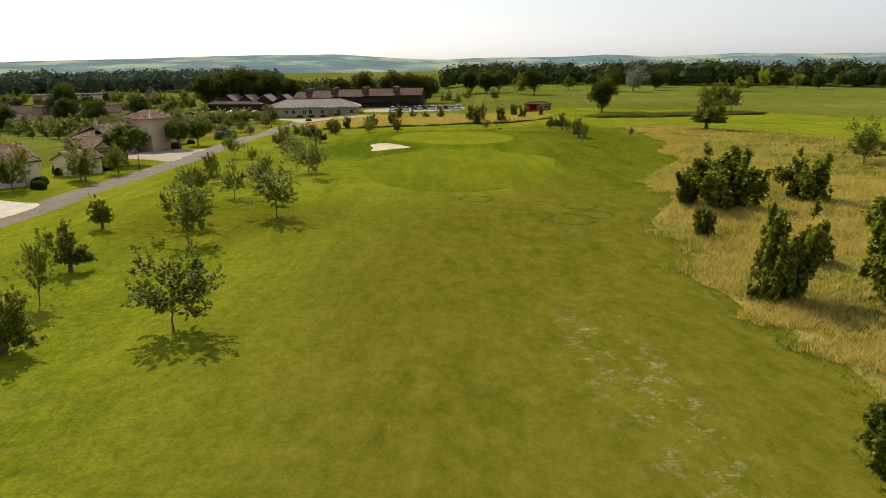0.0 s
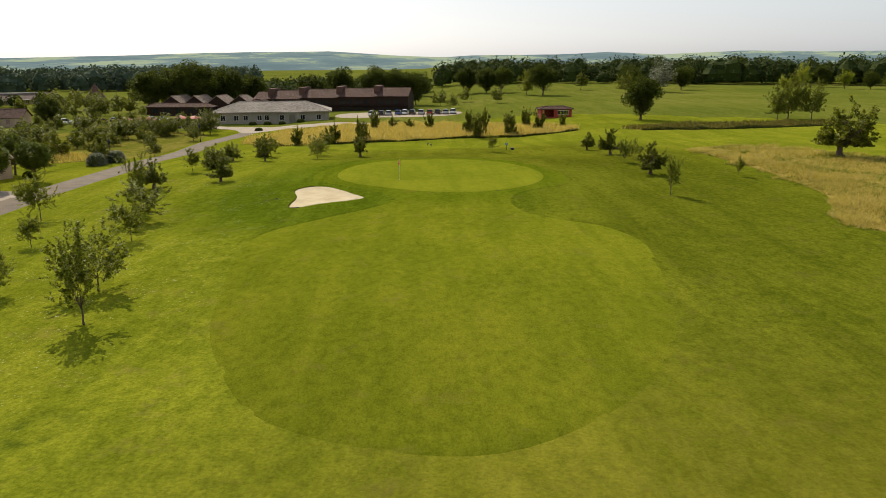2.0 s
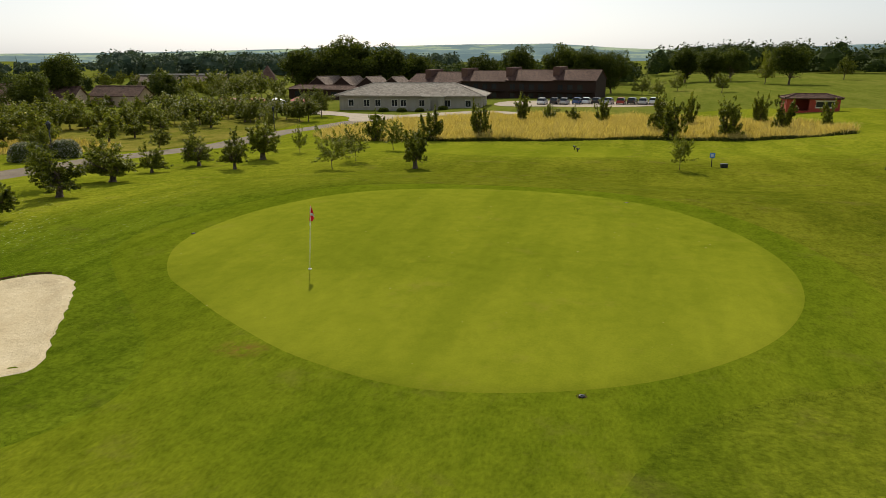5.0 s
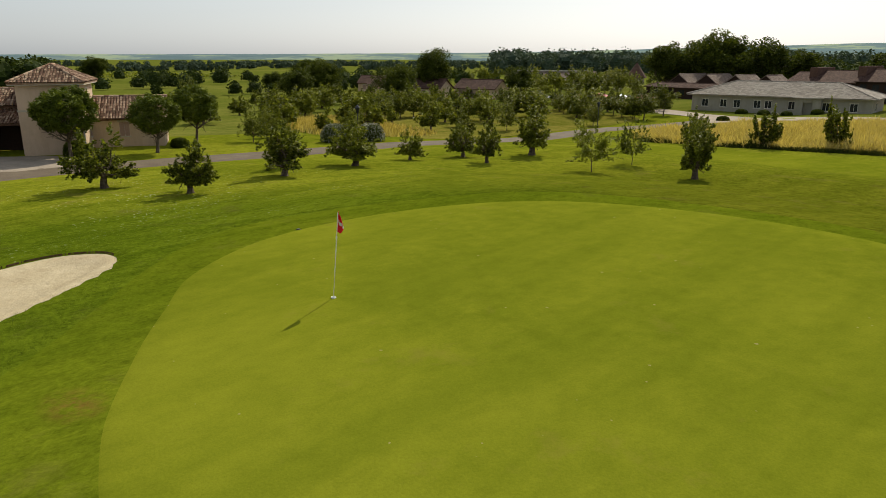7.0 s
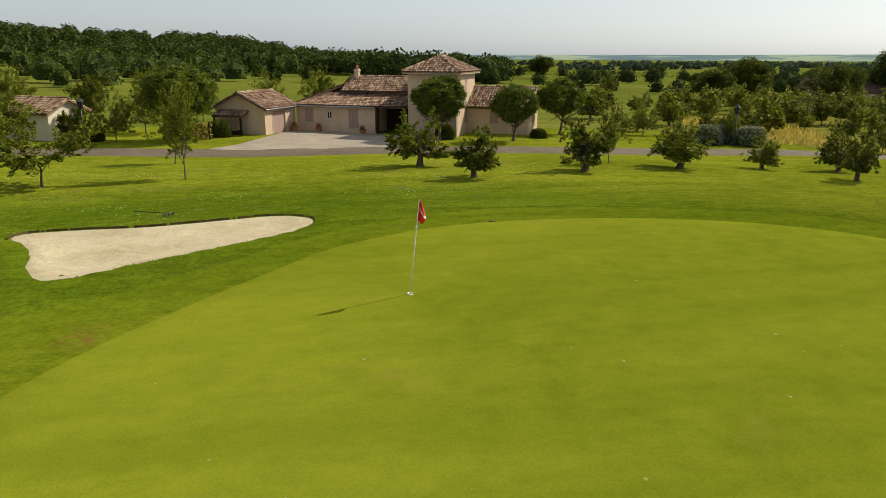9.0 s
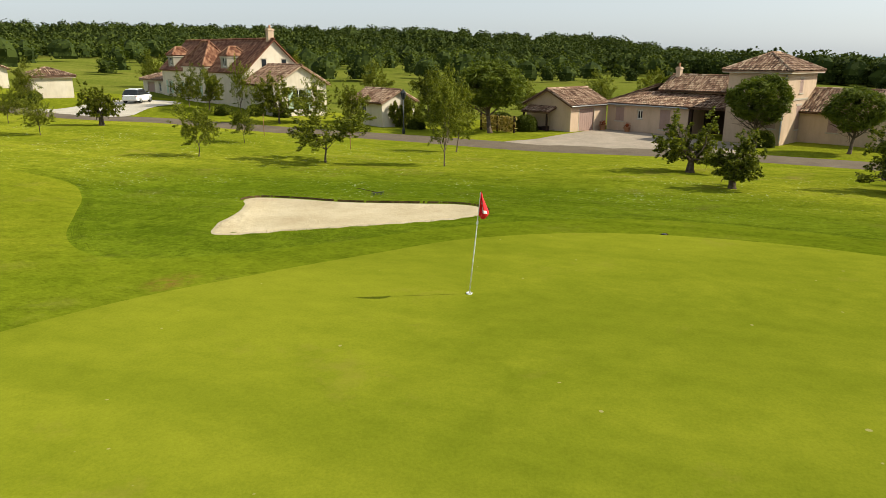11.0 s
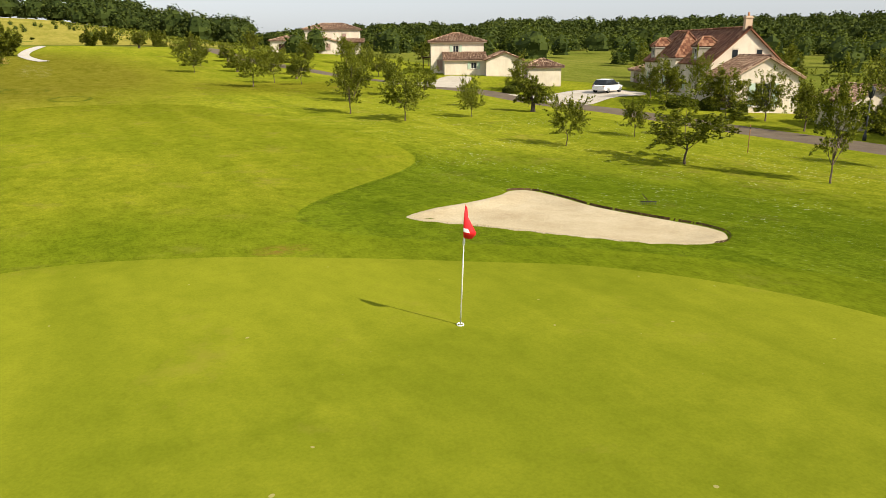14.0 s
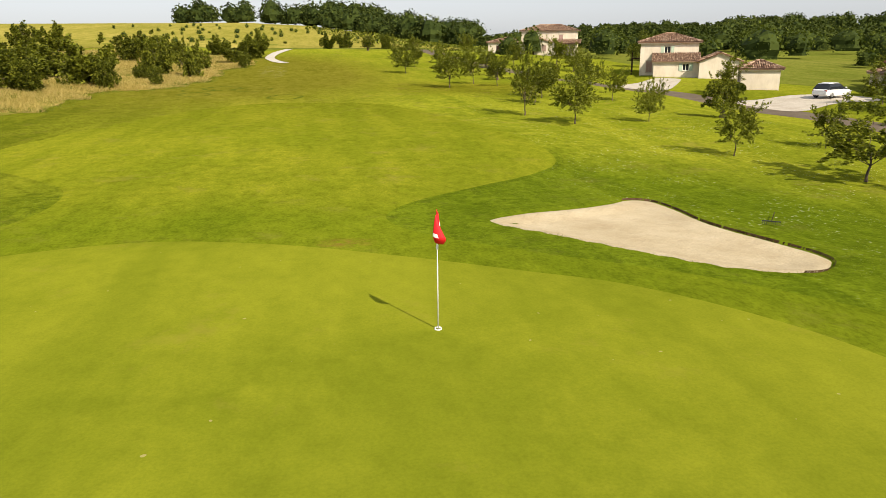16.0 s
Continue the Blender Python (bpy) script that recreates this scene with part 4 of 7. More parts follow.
# row of fruit trees between fairway and road, from south to north
for x, y, t, w, kind in (
        (-19.1, -97.4, 3.4, 0.8, "apple"), (-12.7, -95.2, 4.2, 1.1, "young"), (-21.3, -90.3, 4.0, 0.85, "upright"), (-23.3, -82.8, 3.2, 0.75, "apple"),
        (-18.3, -75.6, 4.2, 0.95, "young"), (-19.8, -69.8, 3.6, 1.0, "young"), (-26.6, -70.6, 2.6, 0.7, "apple"), (-13.6, -67.0, 4.6, 1.1, "young"),
        (-20.2, -55.0, 3.9, 1.0, "young"), (-24.2, -54.5, 3.2, 0.9, "young"), (-18.0, -50.4, 3.6, 1.1, "young"), 
        (-14.1, -40.7, 5.0, 1.0, "upright"), (-15.9, -35.0, 4.2, 1.1, "young"), (-21.5, -35.4, 2.8, 0.9, "young"), (-25.6, -43.0, 2.6, 0.8, "young"),
        (-25.7, -51.2, 3.0, 1.0, "young"),
        (-27.8, -36.6, 3.0, 0.85, "apple"), (-19.3, -21.6, 3.1, 0.9, "young"), (-25.8, -23.1, 2.6, 0.8, "young"), (-21.2, -14.8, 3.8, 1.55, "young"),
        (-23.4, -8.7, 5.4, 0.75, "upright"), (-31.5, -10.7, 4.2, 0.9, "young"), (-26.8, 4.0, 3.2, 1.1, "apple"), (-20.1, 5.8, 2.5, 1.0, "apple"),
        (-22.0, 12.4, 2.8, 1.1, "apple"), (-26.2, 15.6, 3.0, 0.9, "young"), (-23.9, 19.0, 3.0, 1.2, "apple"), (-26.0, 25.8, 2.3, 1.0, "apple"),
        (-25.0, 30.5, 2.9, 1.0, "apple"), (-19.7, 27.4, 3.0, 0.75, "apple"), (-21.3, 34.5, 3.4, 1.05, "apple"), (-12.7, 30.0, 3.4, 1.0, "young"),
        (-13.0, 35.5, 3.2, 0.9, "young"), (-21.0, 41.0, 2.6, 0.7, "young"), (-13.5, 46.5, 3.1, 0.9, "young"),
        (-6.7, 32.4, 3.3, 0.85, "apple"), (13.4, 36.5, 2.8, 0.75, "young"),
        (25.1, -9.9, 3.9, 0.8, "upright"), (27.1, 2.1, 3.4, 1.0, "apple"), (26.8, 11.3, 2.9, 0.8, "young"), (27.8, 21.2, 3.4, 0.9, "apple"),
        (27.2, 32.3, 2.6, 0.8, "apple"), (28.8, 14.0, 2.6, 0.8, "young"), (36.0, 0.5, 2.2, 0.5, "young")):
    plant(kind, x, y, t, w, "bushy round-leaved small tree on the lawn" if (x, kind) == (-6.7, "apple") else "")

# bushes and trees in the tall grass to the east
for x, y, t, w in ((24.0, -69.0, 4.8, 1.1), (16.9, -92.2, 5.0, 0.62), (31.4, -67.4, 4.0, 1.0), (18.8, -77.2, 2.1, 0.8), (21.6, -66.5, 3.2, 0.7), (21.4, -95.2, 5.2, 0.75), (22.6, -101.0, 4.6, 0.9),
                   (11.4, -109.4, 2.2, 0.9), (22.0, -86.0, 2.0, 1.0), (27.5, -62.0, 3.6, 1.2), (13.0, -117.0, 3.6, 1.2), (10.5, -128.0, 4.0, 1.2), (22.0, -112.0, 3.6, 1.3),
                   (33.0, -84.0, 4.0, 1.3), (40.0, -96.0, 4.0, 1.3), (17.5, -136.0, 3.6, 1.2), (29.0, -122.0, 4.2, 1.3), (46.0, -70.0, 3.2, 1.3), (26.4, -60.2, 3.0, 0.9), (17.0, -105.0, 3.0, 0.9), (29.4, -114.0, 4.0, 1.0), (48.0, -140.0, 5.0, 1.0), (57.0, -150.0, 5.0, 1.0)):
    plant("bush", x, y, t, w)
plant("shade", 55.8, -36.3, 6.0, 1.1)
plant("apple", 55.5, 15.0, 7.0, 0.9, "dark spreading tree in rough grass")
# golden strip to the north
for x, y, t, w in ((-20.8, 60.5, 3.4, 0.9), (-14.2, 62.5, 3.6, 0.9), (-9.0, 66.5, 4.2, 0.75), (-8.4, 94.0, 4.2, 0.8), (-3.9, 96.0, 2.6, 1.1), (-0.3, 94.0, 2.4, 1.0), (4.5, 92.0, 3.6, 0.9),
                   (12.7, 77.0, 5.0, 0.7), (13.8, 69.6, 4.6, 0.75), (17.1, 90.0, 4.6, 0.6), (20.4, 71.5, 4.6, 0.8), (26.1, 86.0, 4.2, 0.7), (27.2, 75.0, 4.0, 0.8), (33.0, 80.0, 3.2, 0.8)):
    plant("shrub", x, y, t, w, "leafy shrub in a strip of golden grass")
# parkland to the north-east
for x, y, t, w, kind in ((54.0, 93.0, 9.6, 0.95, "big"), (84.0, 88.0, 8.0, 0.9, "shade"), (88.0, 91.0, 8.6, 0.9, "shade"), (92.5, 89.0, 8.8, 0.9, "shade"), (25, 265, 12, 1.0, "big"), (33, 255, 11, 1.0, "big"),
                         (39, 250, 11, 1.0, "big"), (46, 220, 10, 0.9, "shade"), (52, 216, 12, 1.0, "big"), (79, 268, 8, 1.0, "shade"), (106, 238, 14, 1.1, "blossom"), (98, 250, 10, 1.0, "big"),
                         (200, 257, 9, 1.0, "lime"), (195, 285, 12, 0.9, "lime"), (203, 284, 10, 1.0, "big"), (159, 233, 7, 1.1, "lime"), (164, 236, 8, 0.9, "shade"), (208, 250, 8, 1.0, "big"),
                         (88, 225, 9, 1.0, "shade"), (125, 262, 10, 1.0, "big"), (140, 300, 10, 1.0, "big"), (60, 300, 9, 1.0, "shade"), (20, 205, 6, 1.0, "shade"), (10, 190, 6, 1.1, "shade"),
                         (30, 180, 5, 1.1, "shade"), (14, 176, 5, 1.1, "shade"), (120, 330, 11, 1.0, "big"), (236, 280, 9, 1.0, "shade"), (250, 262, 8, 1.0, "big")):
    plant(kind, x, y, t, w)
# garden trees across the road
for x, y, t, w, kind in ((-48.9, -43.2, 4.2, 0.95, "shade"), (-47.2, -30.2, 4.4, 1.0, "shade"), (-47.6, -18.2, 4.0, 0.9, "shade"), (-44.4, -24.6, 4.0, 0.9, "shade"),
                         (-46.8, 8.6, 5.4, 1.0, "pine"), (-45.2, 14.8, 4.7, 1.0, "pine"), (-51.0, 21.0, 5.2, 0.95, "pine"), (-47.8, -12.9, 6.1, 1.2, "pine"), (-53.7, -17.2, 5.0, 0.9, "shade"),
                         (-50.6, -47.0, 4.3, 0.9, "shade"), (-49.2, -39.6, 5.6, 0.7, "upright"), (-45.3, -32.7, 4.5, 1.05, "shade"), (-56.4, -35.9, 4.0, 0.9, "shade"), (-45.9, -64.6, 4.6, 0.95, "shade")):
    plant(kind, x, y, t, w)
plant("bush", -48.7, -21.4, 2.7, 0.9, "dense dark rounded shrub on a garden lawn")
r = np.random.default_rng(11)
# orchard beyond the road to the north-west
for i in range(11):
    for j in range(8):
        x, y = -58 - 8.5 * j + r.normal(0, 1.6), 30 + 8.5 * i + 3 * j + r.normal(0, 1.6)
        if inside(TALL_W, np.array([x]), np.array([y]))[0] and r.random() < 0.7 or r.random() < 0.15:
            continue
        plant("orchard", x, y, r.uniform(2.8, 4.4), r.uniform(0.9, 1.2))
for x, y, t, w in ((-46.5, 36, 3.2, 1.0), (-50, 26.5, 3.4, 1.0), (-54, 31, 3.4, 1.0), (-43.5, 50, 2.4, 1.1), (-49, 64, 3.4, 1.1), (-46, 80, 4.0, 1.1), (-47, 96, 5.0, 1.2), (-55, 90, 3.6, 1.2), (-62, 100, 3.6, 1.2),
                   (-50, 108, 5.6, 1.1), (-66, 84, 3, 1.3), (-72, 92, 3, 1.3)):
    plant("shade", x, y, t, w)
# trees on the far lawns to the south
for x, y, t, w, kind in ((-16.0, -108.0, 3.6, 1.0, "young"),
                         (-27.0, -104.0, 3.4, 1.0, "apple"), (-22.0, -116.0, 3.4, 1.0, "apple"), (-15.0, -122.0, 3.6, 1.0, "young"), (-34.0, -112.0, 4.2, 1.0, "shade"), (-42, -104, 4.6, 1.0, "shade"),
                         (-39, -92, 4.2, 1.0, "shade"), (-36.0, -80.0, 3.6, 1.0, "young"), (-44, -118, 5, 1.0, "shade"), (-56, -108, 6, 1.0, "shade"), (-66, -118, 6, 1.0, "shade"), (-30, -130, 4.5, 1.0, "shade"),
                         (-20, -138, 3.6, 1.0, "apple"), (-12, -150, 3.4, 1.0, "apple"), (-4, -160, 3.4, 1.0, "bush"), (12, -168, 4.5, 0.8, "bush"), (-8, -172, 3.6, 1.1, "bush"), (-18, -168, 3.6, 1.0, "bush"),
                         (-72, -70, 5, 1.0, "shade"), (-66, -56, 5, 1.0, "shade"), (-74, -48, 5.5, 1.0, "shade"), (-70, -34, 5.5, 1.0, "shade"), (-84, -60, 6, 1.0, "shade"), (-62, -24, 5.0, 1.0, "shade"), (-96, -26, 5, 1.0, "shade"),
                         (-84, -8, 5, 1.1, "shade"), (-92, -2, 5, 1.1, "shade"), (-66, -14, 4, 1.0, "shade")):
    plant(kind, x, y, t, w)


# ---- woods and far trees ----
def woods(name, a0, a1, d0, d1, count, tall, seed, label, cards=85, material=None, size=1.5, rows=0):
    """A belt of trees seen from far: headings a0 to a1 (degrees to the left of +y), distances d0 to d1."""
    r = np.random.default_rng(seed)
    a = np.radians(r.uniform(a0, a1, count))
    d = np.sqrt(r.uniform(d0**2, d1**2, count))
    x, y = -np.sin(a) * d, np.cos(a) * d
    if rows:  # along field edges
        i = r.integers(0, rows, count)
        turn = a[:rows][i] + r.normal(0, 0.5, rows)[i]
        s = r.uniform(-1, 1, count) * r.uniform(20, 90, rows)[i]
        x = x[:rows][i] + np.cos(turn) * s + r.normal(0, 2.0, count)
        y = y[:rows][i] + np.sin(turn) * s + r.normal(0, 2.0, count)
    h = tall * r.choice([0.5, 0.72, 0.85, 0.95, 1.05], count) * r.uniform(0.88, 1.12, count)
    z = land(x, y)
    rad = np.maximum(h, tall * 0.6) * r.uniform(0.36, 0.62, count)
    ph = r.uniform(0, 6.28, (count, 4))

    def shape(i, g, e):
        """Points of the lumpy crown of tree i at bearing g and height share e."""
        prof = np.where(e < 0.42, 0.86 + 0.14 * e / 0.42, np.sqrt(np.clip(1 - (np.abs(e - 0.42) / 0.58) ** 2.3, 0, 1)))
        lump = 1 + 0.17 * np.sin(3 * g + ph[i, 0] + 4 * e) + 0.11 * np.sin(5 * g + ph[i, 1] - 9 * e) + 0.08 * np.sin(11 * e + ph[i, 2])
        top = 1 + 0.07 * np.sin(2 * g + ph[i, 3]) * e
        return np.stack([x[i] + np.cos(g) * rad[i] * prof * lump, y[i] + np.sin(g) * rad[i] * prof * lump, z[i] + h[i] * e * top], -1)

    k, m = 9, 6
    i, g, e = np.meshgrid(np.arange(count), np.arange(k + 1) * 2 * np.pi / k, (1 - np.cos(np.pi * (0.12 + 0.88 * np.arange(m + 1) / m))) / 2, indexing="ij")
    p = shape(i, g, e)
    p = p + r.normal(0, 0.03, p.shape) * h[:, None, None, None] * np.sin(np.pi * e)[..., None]
    p[:, k] = p[:, 0]
    heart = np.column_stack([x, y, z + h * 0.35])[:, None, None]
    p = heart + (p - heart) * 0.74
    solid = np.stack([p[:, :-1, :-1], p[:, 1:, :-1], p[:, 1:, 1:], p[:, :-1, 1:]], 3).reshape(-1, 4, 3)
    n = count * cards
    i = np.repeat(np.arange(count), cards)
    c = shape(i, r.uniform(0, 6.28, n), r.uniform(0.04, 1.0, n) ** 0.75)
    mid = np.column_stack([x[i], y[i], z[i] + h[i] * 0.5])
    out = c - mid
    c = mid + out * r.uniform(0.86, 1.0, n)[:, None]
    q = leaf_quads(r, c, size * 0.95, out / (np.linalg.norm(out, axis=1)[:, None] + 1e-6), 0.42)
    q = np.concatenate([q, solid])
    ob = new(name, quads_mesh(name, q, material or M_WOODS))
    # the added hulls close the crowns; their dark colour stands for gap shade
    if material is not M_WOODS_HAZE:
        ob.data.materials.append(M_GAP_SHADE)
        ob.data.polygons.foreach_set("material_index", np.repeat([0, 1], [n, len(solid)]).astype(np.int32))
    return tagged(ob, label, "woodland", kind="stuff")


woods("woods_west", 84, 148, 252, 430, 1150, 8.2, 21, "dense dark broadleaf wood on the western ridge", 170, None, 1.15)
woods("woods_west_edge", 74.5, 86, 225, 330, 190, 8.6, 30, "dark wood and copses beyond the tower house", 170, None, 1.1)
woods("woods_south", 142, 166, 300, 500, 380, 6.5, 22, "dark wood along the southern skyline", 170, None, 1.25)
woods("woods_hill", 166.6, 178.2, 330, 420, 200, 14, 23, "dark wood crowning the low hill", 200, None, 1.25)
woods("woods_hill_edge", 179, 189.5, 385, 425, 24, 12, 28, "scattered trees along the top of the hill", 200, None, 1.4)
woods("woods_north_east", -75, -2, 370, 470, 560, 14.5, 24, "dark wood along the north-eastern horizon", 190, None, 1.2)
woods("woods_north", -1, 20, 235, 330, 110, 9.5, 25, "dark trees behind the hotel", 190, None, 1.0)
woods("woods_north_west", 14, 41, 420, 600, 380, 14, 26, "dark wood beyond the hotel, haze painted into its leaf colour", 140, M_WOODS_HAZE, 1.6)
woods("hedgerow_trees", 40, 80, 190, 420, 110, 5.5, 27, "hedges and field trees between open fields", 170, None, 0.75, 12)
woods("hedgerow_trees", 42, 82, 430, 1000, 700, 6.0, 29, "far hedges and copses in fields, haze painted into their leaf colour", 50, M_WOODS_HAZE, 1.5, 22)
woods("hill_shrubs", 174, 194, 205, 330, 70, 1.7, 33, "small shrubs dotted over a dry hill field", 60, M_LEAF_Y, 0.4)
rr = np.random.default_rng(72)
rows = np.repeat(np.arange(17), 150)
along = rr.uniform(0, 130, len(rows))
c = np.column_stack([-74 + 3.6 * rows + 0.12 * along + rr.normal(0, 0.25, len(rows)), -205 - along, rr.uniform(0.2, 1.3, len(rows))])
c[:, 2] += land(c[:, 0], c[:, 1])
tagged(new("vineyard", quads_mesh("vineyard", leaf_quads(rr, c, 0.8, None, 0.4), M_LEAF_Y)), "rows of young vines climbing a dry hill", "vineyard", kind="stuff")
woods("field_trees", 97, 166, 120, 235, 90, 6.4, 35, "mixed green field trees behind the village houses", 170, M_WOODS_N, 0.62)
woods("field_trees", 90, 150, 205, 255, 60, 6.4, 36, "green trees before the western wood", 150, M_WOODS_N, 0.8)
# bushy belt beyond the road, tall trees about the hotel
r = np.random.default_rng(17)
for i in range(34):
    k = i / 33
    plant("belt", -100 + 52 * k + r.normal(0, 2.5), 56 + 40 * k + 9 * math.sin(k * 9) + r.normal(0, 3.0), r.uniform(3.2, 5.0), r.uniform(1.0, 1.3))
for x, y, t, w in ((-78, 192, 17, 1.0), (-87, 200, 16, 1.0), (-70, 199, 15, 1.0), (-94, 190, 14, 1.0), (-62, 207, 12, 1.0), (-38, 200, 12, 1.0), (-28, 206, 14, 0.9), (-14, 204, 14, 0.9), (-6, 200, 13, 0.9), (1, 199, 12, 0.9),
                   (-122, 120, 12, 0.9), (-100, 128, 8, 1.0), (-150, 105, 9, 1.0), (-112, 100, 8, 1.1), (-95, 84, 8, 1.1), (-118, 76, 7, 1.2), (-130, 92, 9, 1.0)):
    plant("big", x, y, t, w)

for x, y, t, w, kind in ((-150, 67, 5.5, 1.0, "shade"), (-182, 110, 5.5, 1.4, "big"), (-184, 124, 9.0, 1.1, "big"), (-262, 66, 9.0, 1.1, "big"), (-285, 93, 9.5, 1.3, "big")):
    plant(kind, x, y, t, w)
rr = np.random.default_rng(44)
for i in range(20):
    plant("belt", -205 + 5.6 * i + rr.normal(0, 3), 218 + 1.2 * i + rr.normal(0, 6), rr.uniform(3.5, 7.5), rr.uniform(0.9, 1.2), "leafy tree among far low buildings")
# trees and hedges about the village and its terrace
rr = np.random.default_rng(45)
for i in range(26):
    plant("belt", -88 - 48 * rr.random() + rr.normal(0, 2), 150 + 66 * rr.random(), rr.uniform(3.5, 8.0), rr.uniform(0.9, 1.25), "leafy tree among village roofs")
for x, y, t in ((-65, 102, 4.6), (-69, 97, 4.2), (-64, 97.5, 3.6), (-77, 97, 4.4), (-72, 106, 3.2), (-58, 112, 3.4), (-82, 112, 4.4), (-60, 126, 3.2), (-64, 130, 3.6)):
    plant("belt", x, y, t, 1.15, "dense leafy tree on a dry meadow")
# vines in rows on a far field
rr = np.random.default_rng(71)
rows = np.repeat(np.arange(16), 170)
c = np.column_stack([-326 - 6.5 * rows + rr.normal(0, 0.3, len(rows)), 100 + rr.uniform(0, 84, len(rows)), rr.uniform(0.3, 1.5, len(rows))])
c[:, 2] += land(c[:, 0], c[:, 1])
tagged(new("vineyard", quads_mesh("vineyard", leaf_quads(rr, c, 1.1), M_LEAF_Y)), "rows of green vines on a far field", "vineyard", kind="stuff")

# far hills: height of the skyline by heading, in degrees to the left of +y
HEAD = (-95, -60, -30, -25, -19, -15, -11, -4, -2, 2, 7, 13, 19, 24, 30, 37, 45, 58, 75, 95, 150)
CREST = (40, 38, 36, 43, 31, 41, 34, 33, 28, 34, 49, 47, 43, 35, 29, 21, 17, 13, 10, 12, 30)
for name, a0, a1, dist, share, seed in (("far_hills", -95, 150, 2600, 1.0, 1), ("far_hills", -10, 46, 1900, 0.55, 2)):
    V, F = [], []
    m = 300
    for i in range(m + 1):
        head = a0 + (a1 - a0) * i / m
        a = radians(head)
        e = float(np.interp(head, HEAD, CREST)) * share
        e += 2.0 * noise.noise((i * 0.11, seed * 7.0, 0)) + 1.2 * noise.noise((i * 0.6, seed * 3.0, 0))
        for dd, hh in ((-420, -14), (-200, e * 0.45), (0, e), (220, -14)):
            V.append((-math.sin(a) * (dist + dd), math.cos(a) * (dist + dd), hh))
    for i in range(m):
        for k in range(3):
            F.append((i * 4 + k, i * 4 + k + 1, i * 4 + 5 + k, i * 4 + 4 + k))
    tagged(new(name, mesh_from(name, V, F, M_FARHILL_HAZE)), "low hills on the horizon, blue-green with haze in their colour", "hills", kind="structure")


# ---- houses ----
def bm_part(name, bm, material, parent, label="", smooth=False, bevel=0.0):
    if bevel:
        bmesh.ops.bevel(bm, geom=bm.edges[:], offset=bevel, segments=1, affect="EDGES")
    me = bpy.data.meshes.new(name)
    bm.to_mesh(me)
    bm.free()
    me.materials.append(material)
    if smooth:
        me.shade_smooth()
    return part(name, me, parent, label)


def add_box(bm, x0, x1, y0, y1, z0, z1):
    m = Matrix.Translation(((x0 + x1) / 2, (y0 + y1) / 2, (z0 + z1) / 2)) @ Matrix.Diagonal((abs(x1 - x0), abs(y1 - y0), abs(z1 - z0), 1))
    bmesh.ops.create_cube(bm, size=1.0, matrix=m)


def box_part(name, dims, material, parent, label="", bevel=0.0):
    bm = bmesh.new()
    add_box(bm, *dims)
    return bm_part(name, bm, material, parent, label, bevel=bevel)


def holed_wall(bm, m, length, height, holes, thick=0.3):
    """A wall along local x from 0, outer face at y = 0, going through m, with rectangular holes (x0, x1, z0, z1)."""
    xs = sorted({0.0, length, *(v for h in holes for v in h[:2])})
    zs = sorted({0.0, height, *(v for h in holes for v in h[2:])})
    made = {}

    def vert(i, j, y):
        if (i, j, y) not in made:
            made[(i, j, y)] = bm.verts.new(m @ Vector((xs[i], y, zs[j])))
        return made[(i, j, y)]

    def solid(i, j):
        if not (0 <= i < len(xs) - 1 and 0 <= j < len(zs) - 1):
            return False
        cx, cz = (xs[i] + xs[i + 1]) / 2, (zs[j] + zs[j + 1]) / 2
        return not any(h[0] < cx < h[1] and h[2] < cz < h[3] for h in holes)

    for i in range(len(xs) - 1):
        for j in range(len(zs) - 1):
            if not solid(i, j):
                continue
            bm.faces.new([vert(i, j, 0), vert(i + 1, j, 0), vert(i + 1, j + 1, 0), vert(i, j + 1, 0)])
            bm.faces.new([vert(i, j + 1, thick), vert(i + 1, j + 1, thick), vert(i + 1, j, thick), vert(i, j, thick)])
            for (di, dj), (a, b) in {(-1, 0): ((0, 1), (0, 0)), (1, 0): ((1, 0), (1, 1)), (0, -1): ((0, 0), (1, 0)), (0, 1): ((1, 1), (0, 1))}.items():
                if not solid(i + di, j + dj):
                    p, q = (i + a[0], j + a[1]), (i + b[0], j + b[1])
                    bm.faces.new([vert(*q, 0), vert(*p, 0), vert(*p, thick), vert(*q, thick)])


def gable_prism(bm, m, length, z0, rise, thick=0.3, at=0.5):
    pts = [(0, 0, z0), (length, 0, z0), (length * at, 0, z0 + rise)]
    vs = [bm.verts.new(m @ Vector(p)) for p in pts] + [bm.verts.new(m @ Vector((p[0], thick, p[2]))) for p in pts]
    for f in ((0, 1, 2), (5, 4, 3), (0, 3, 4, 1), (1, 4, 5, 2), (2, 5, 3, 0)):
        bm.faces.new([vs[i] for i in f])


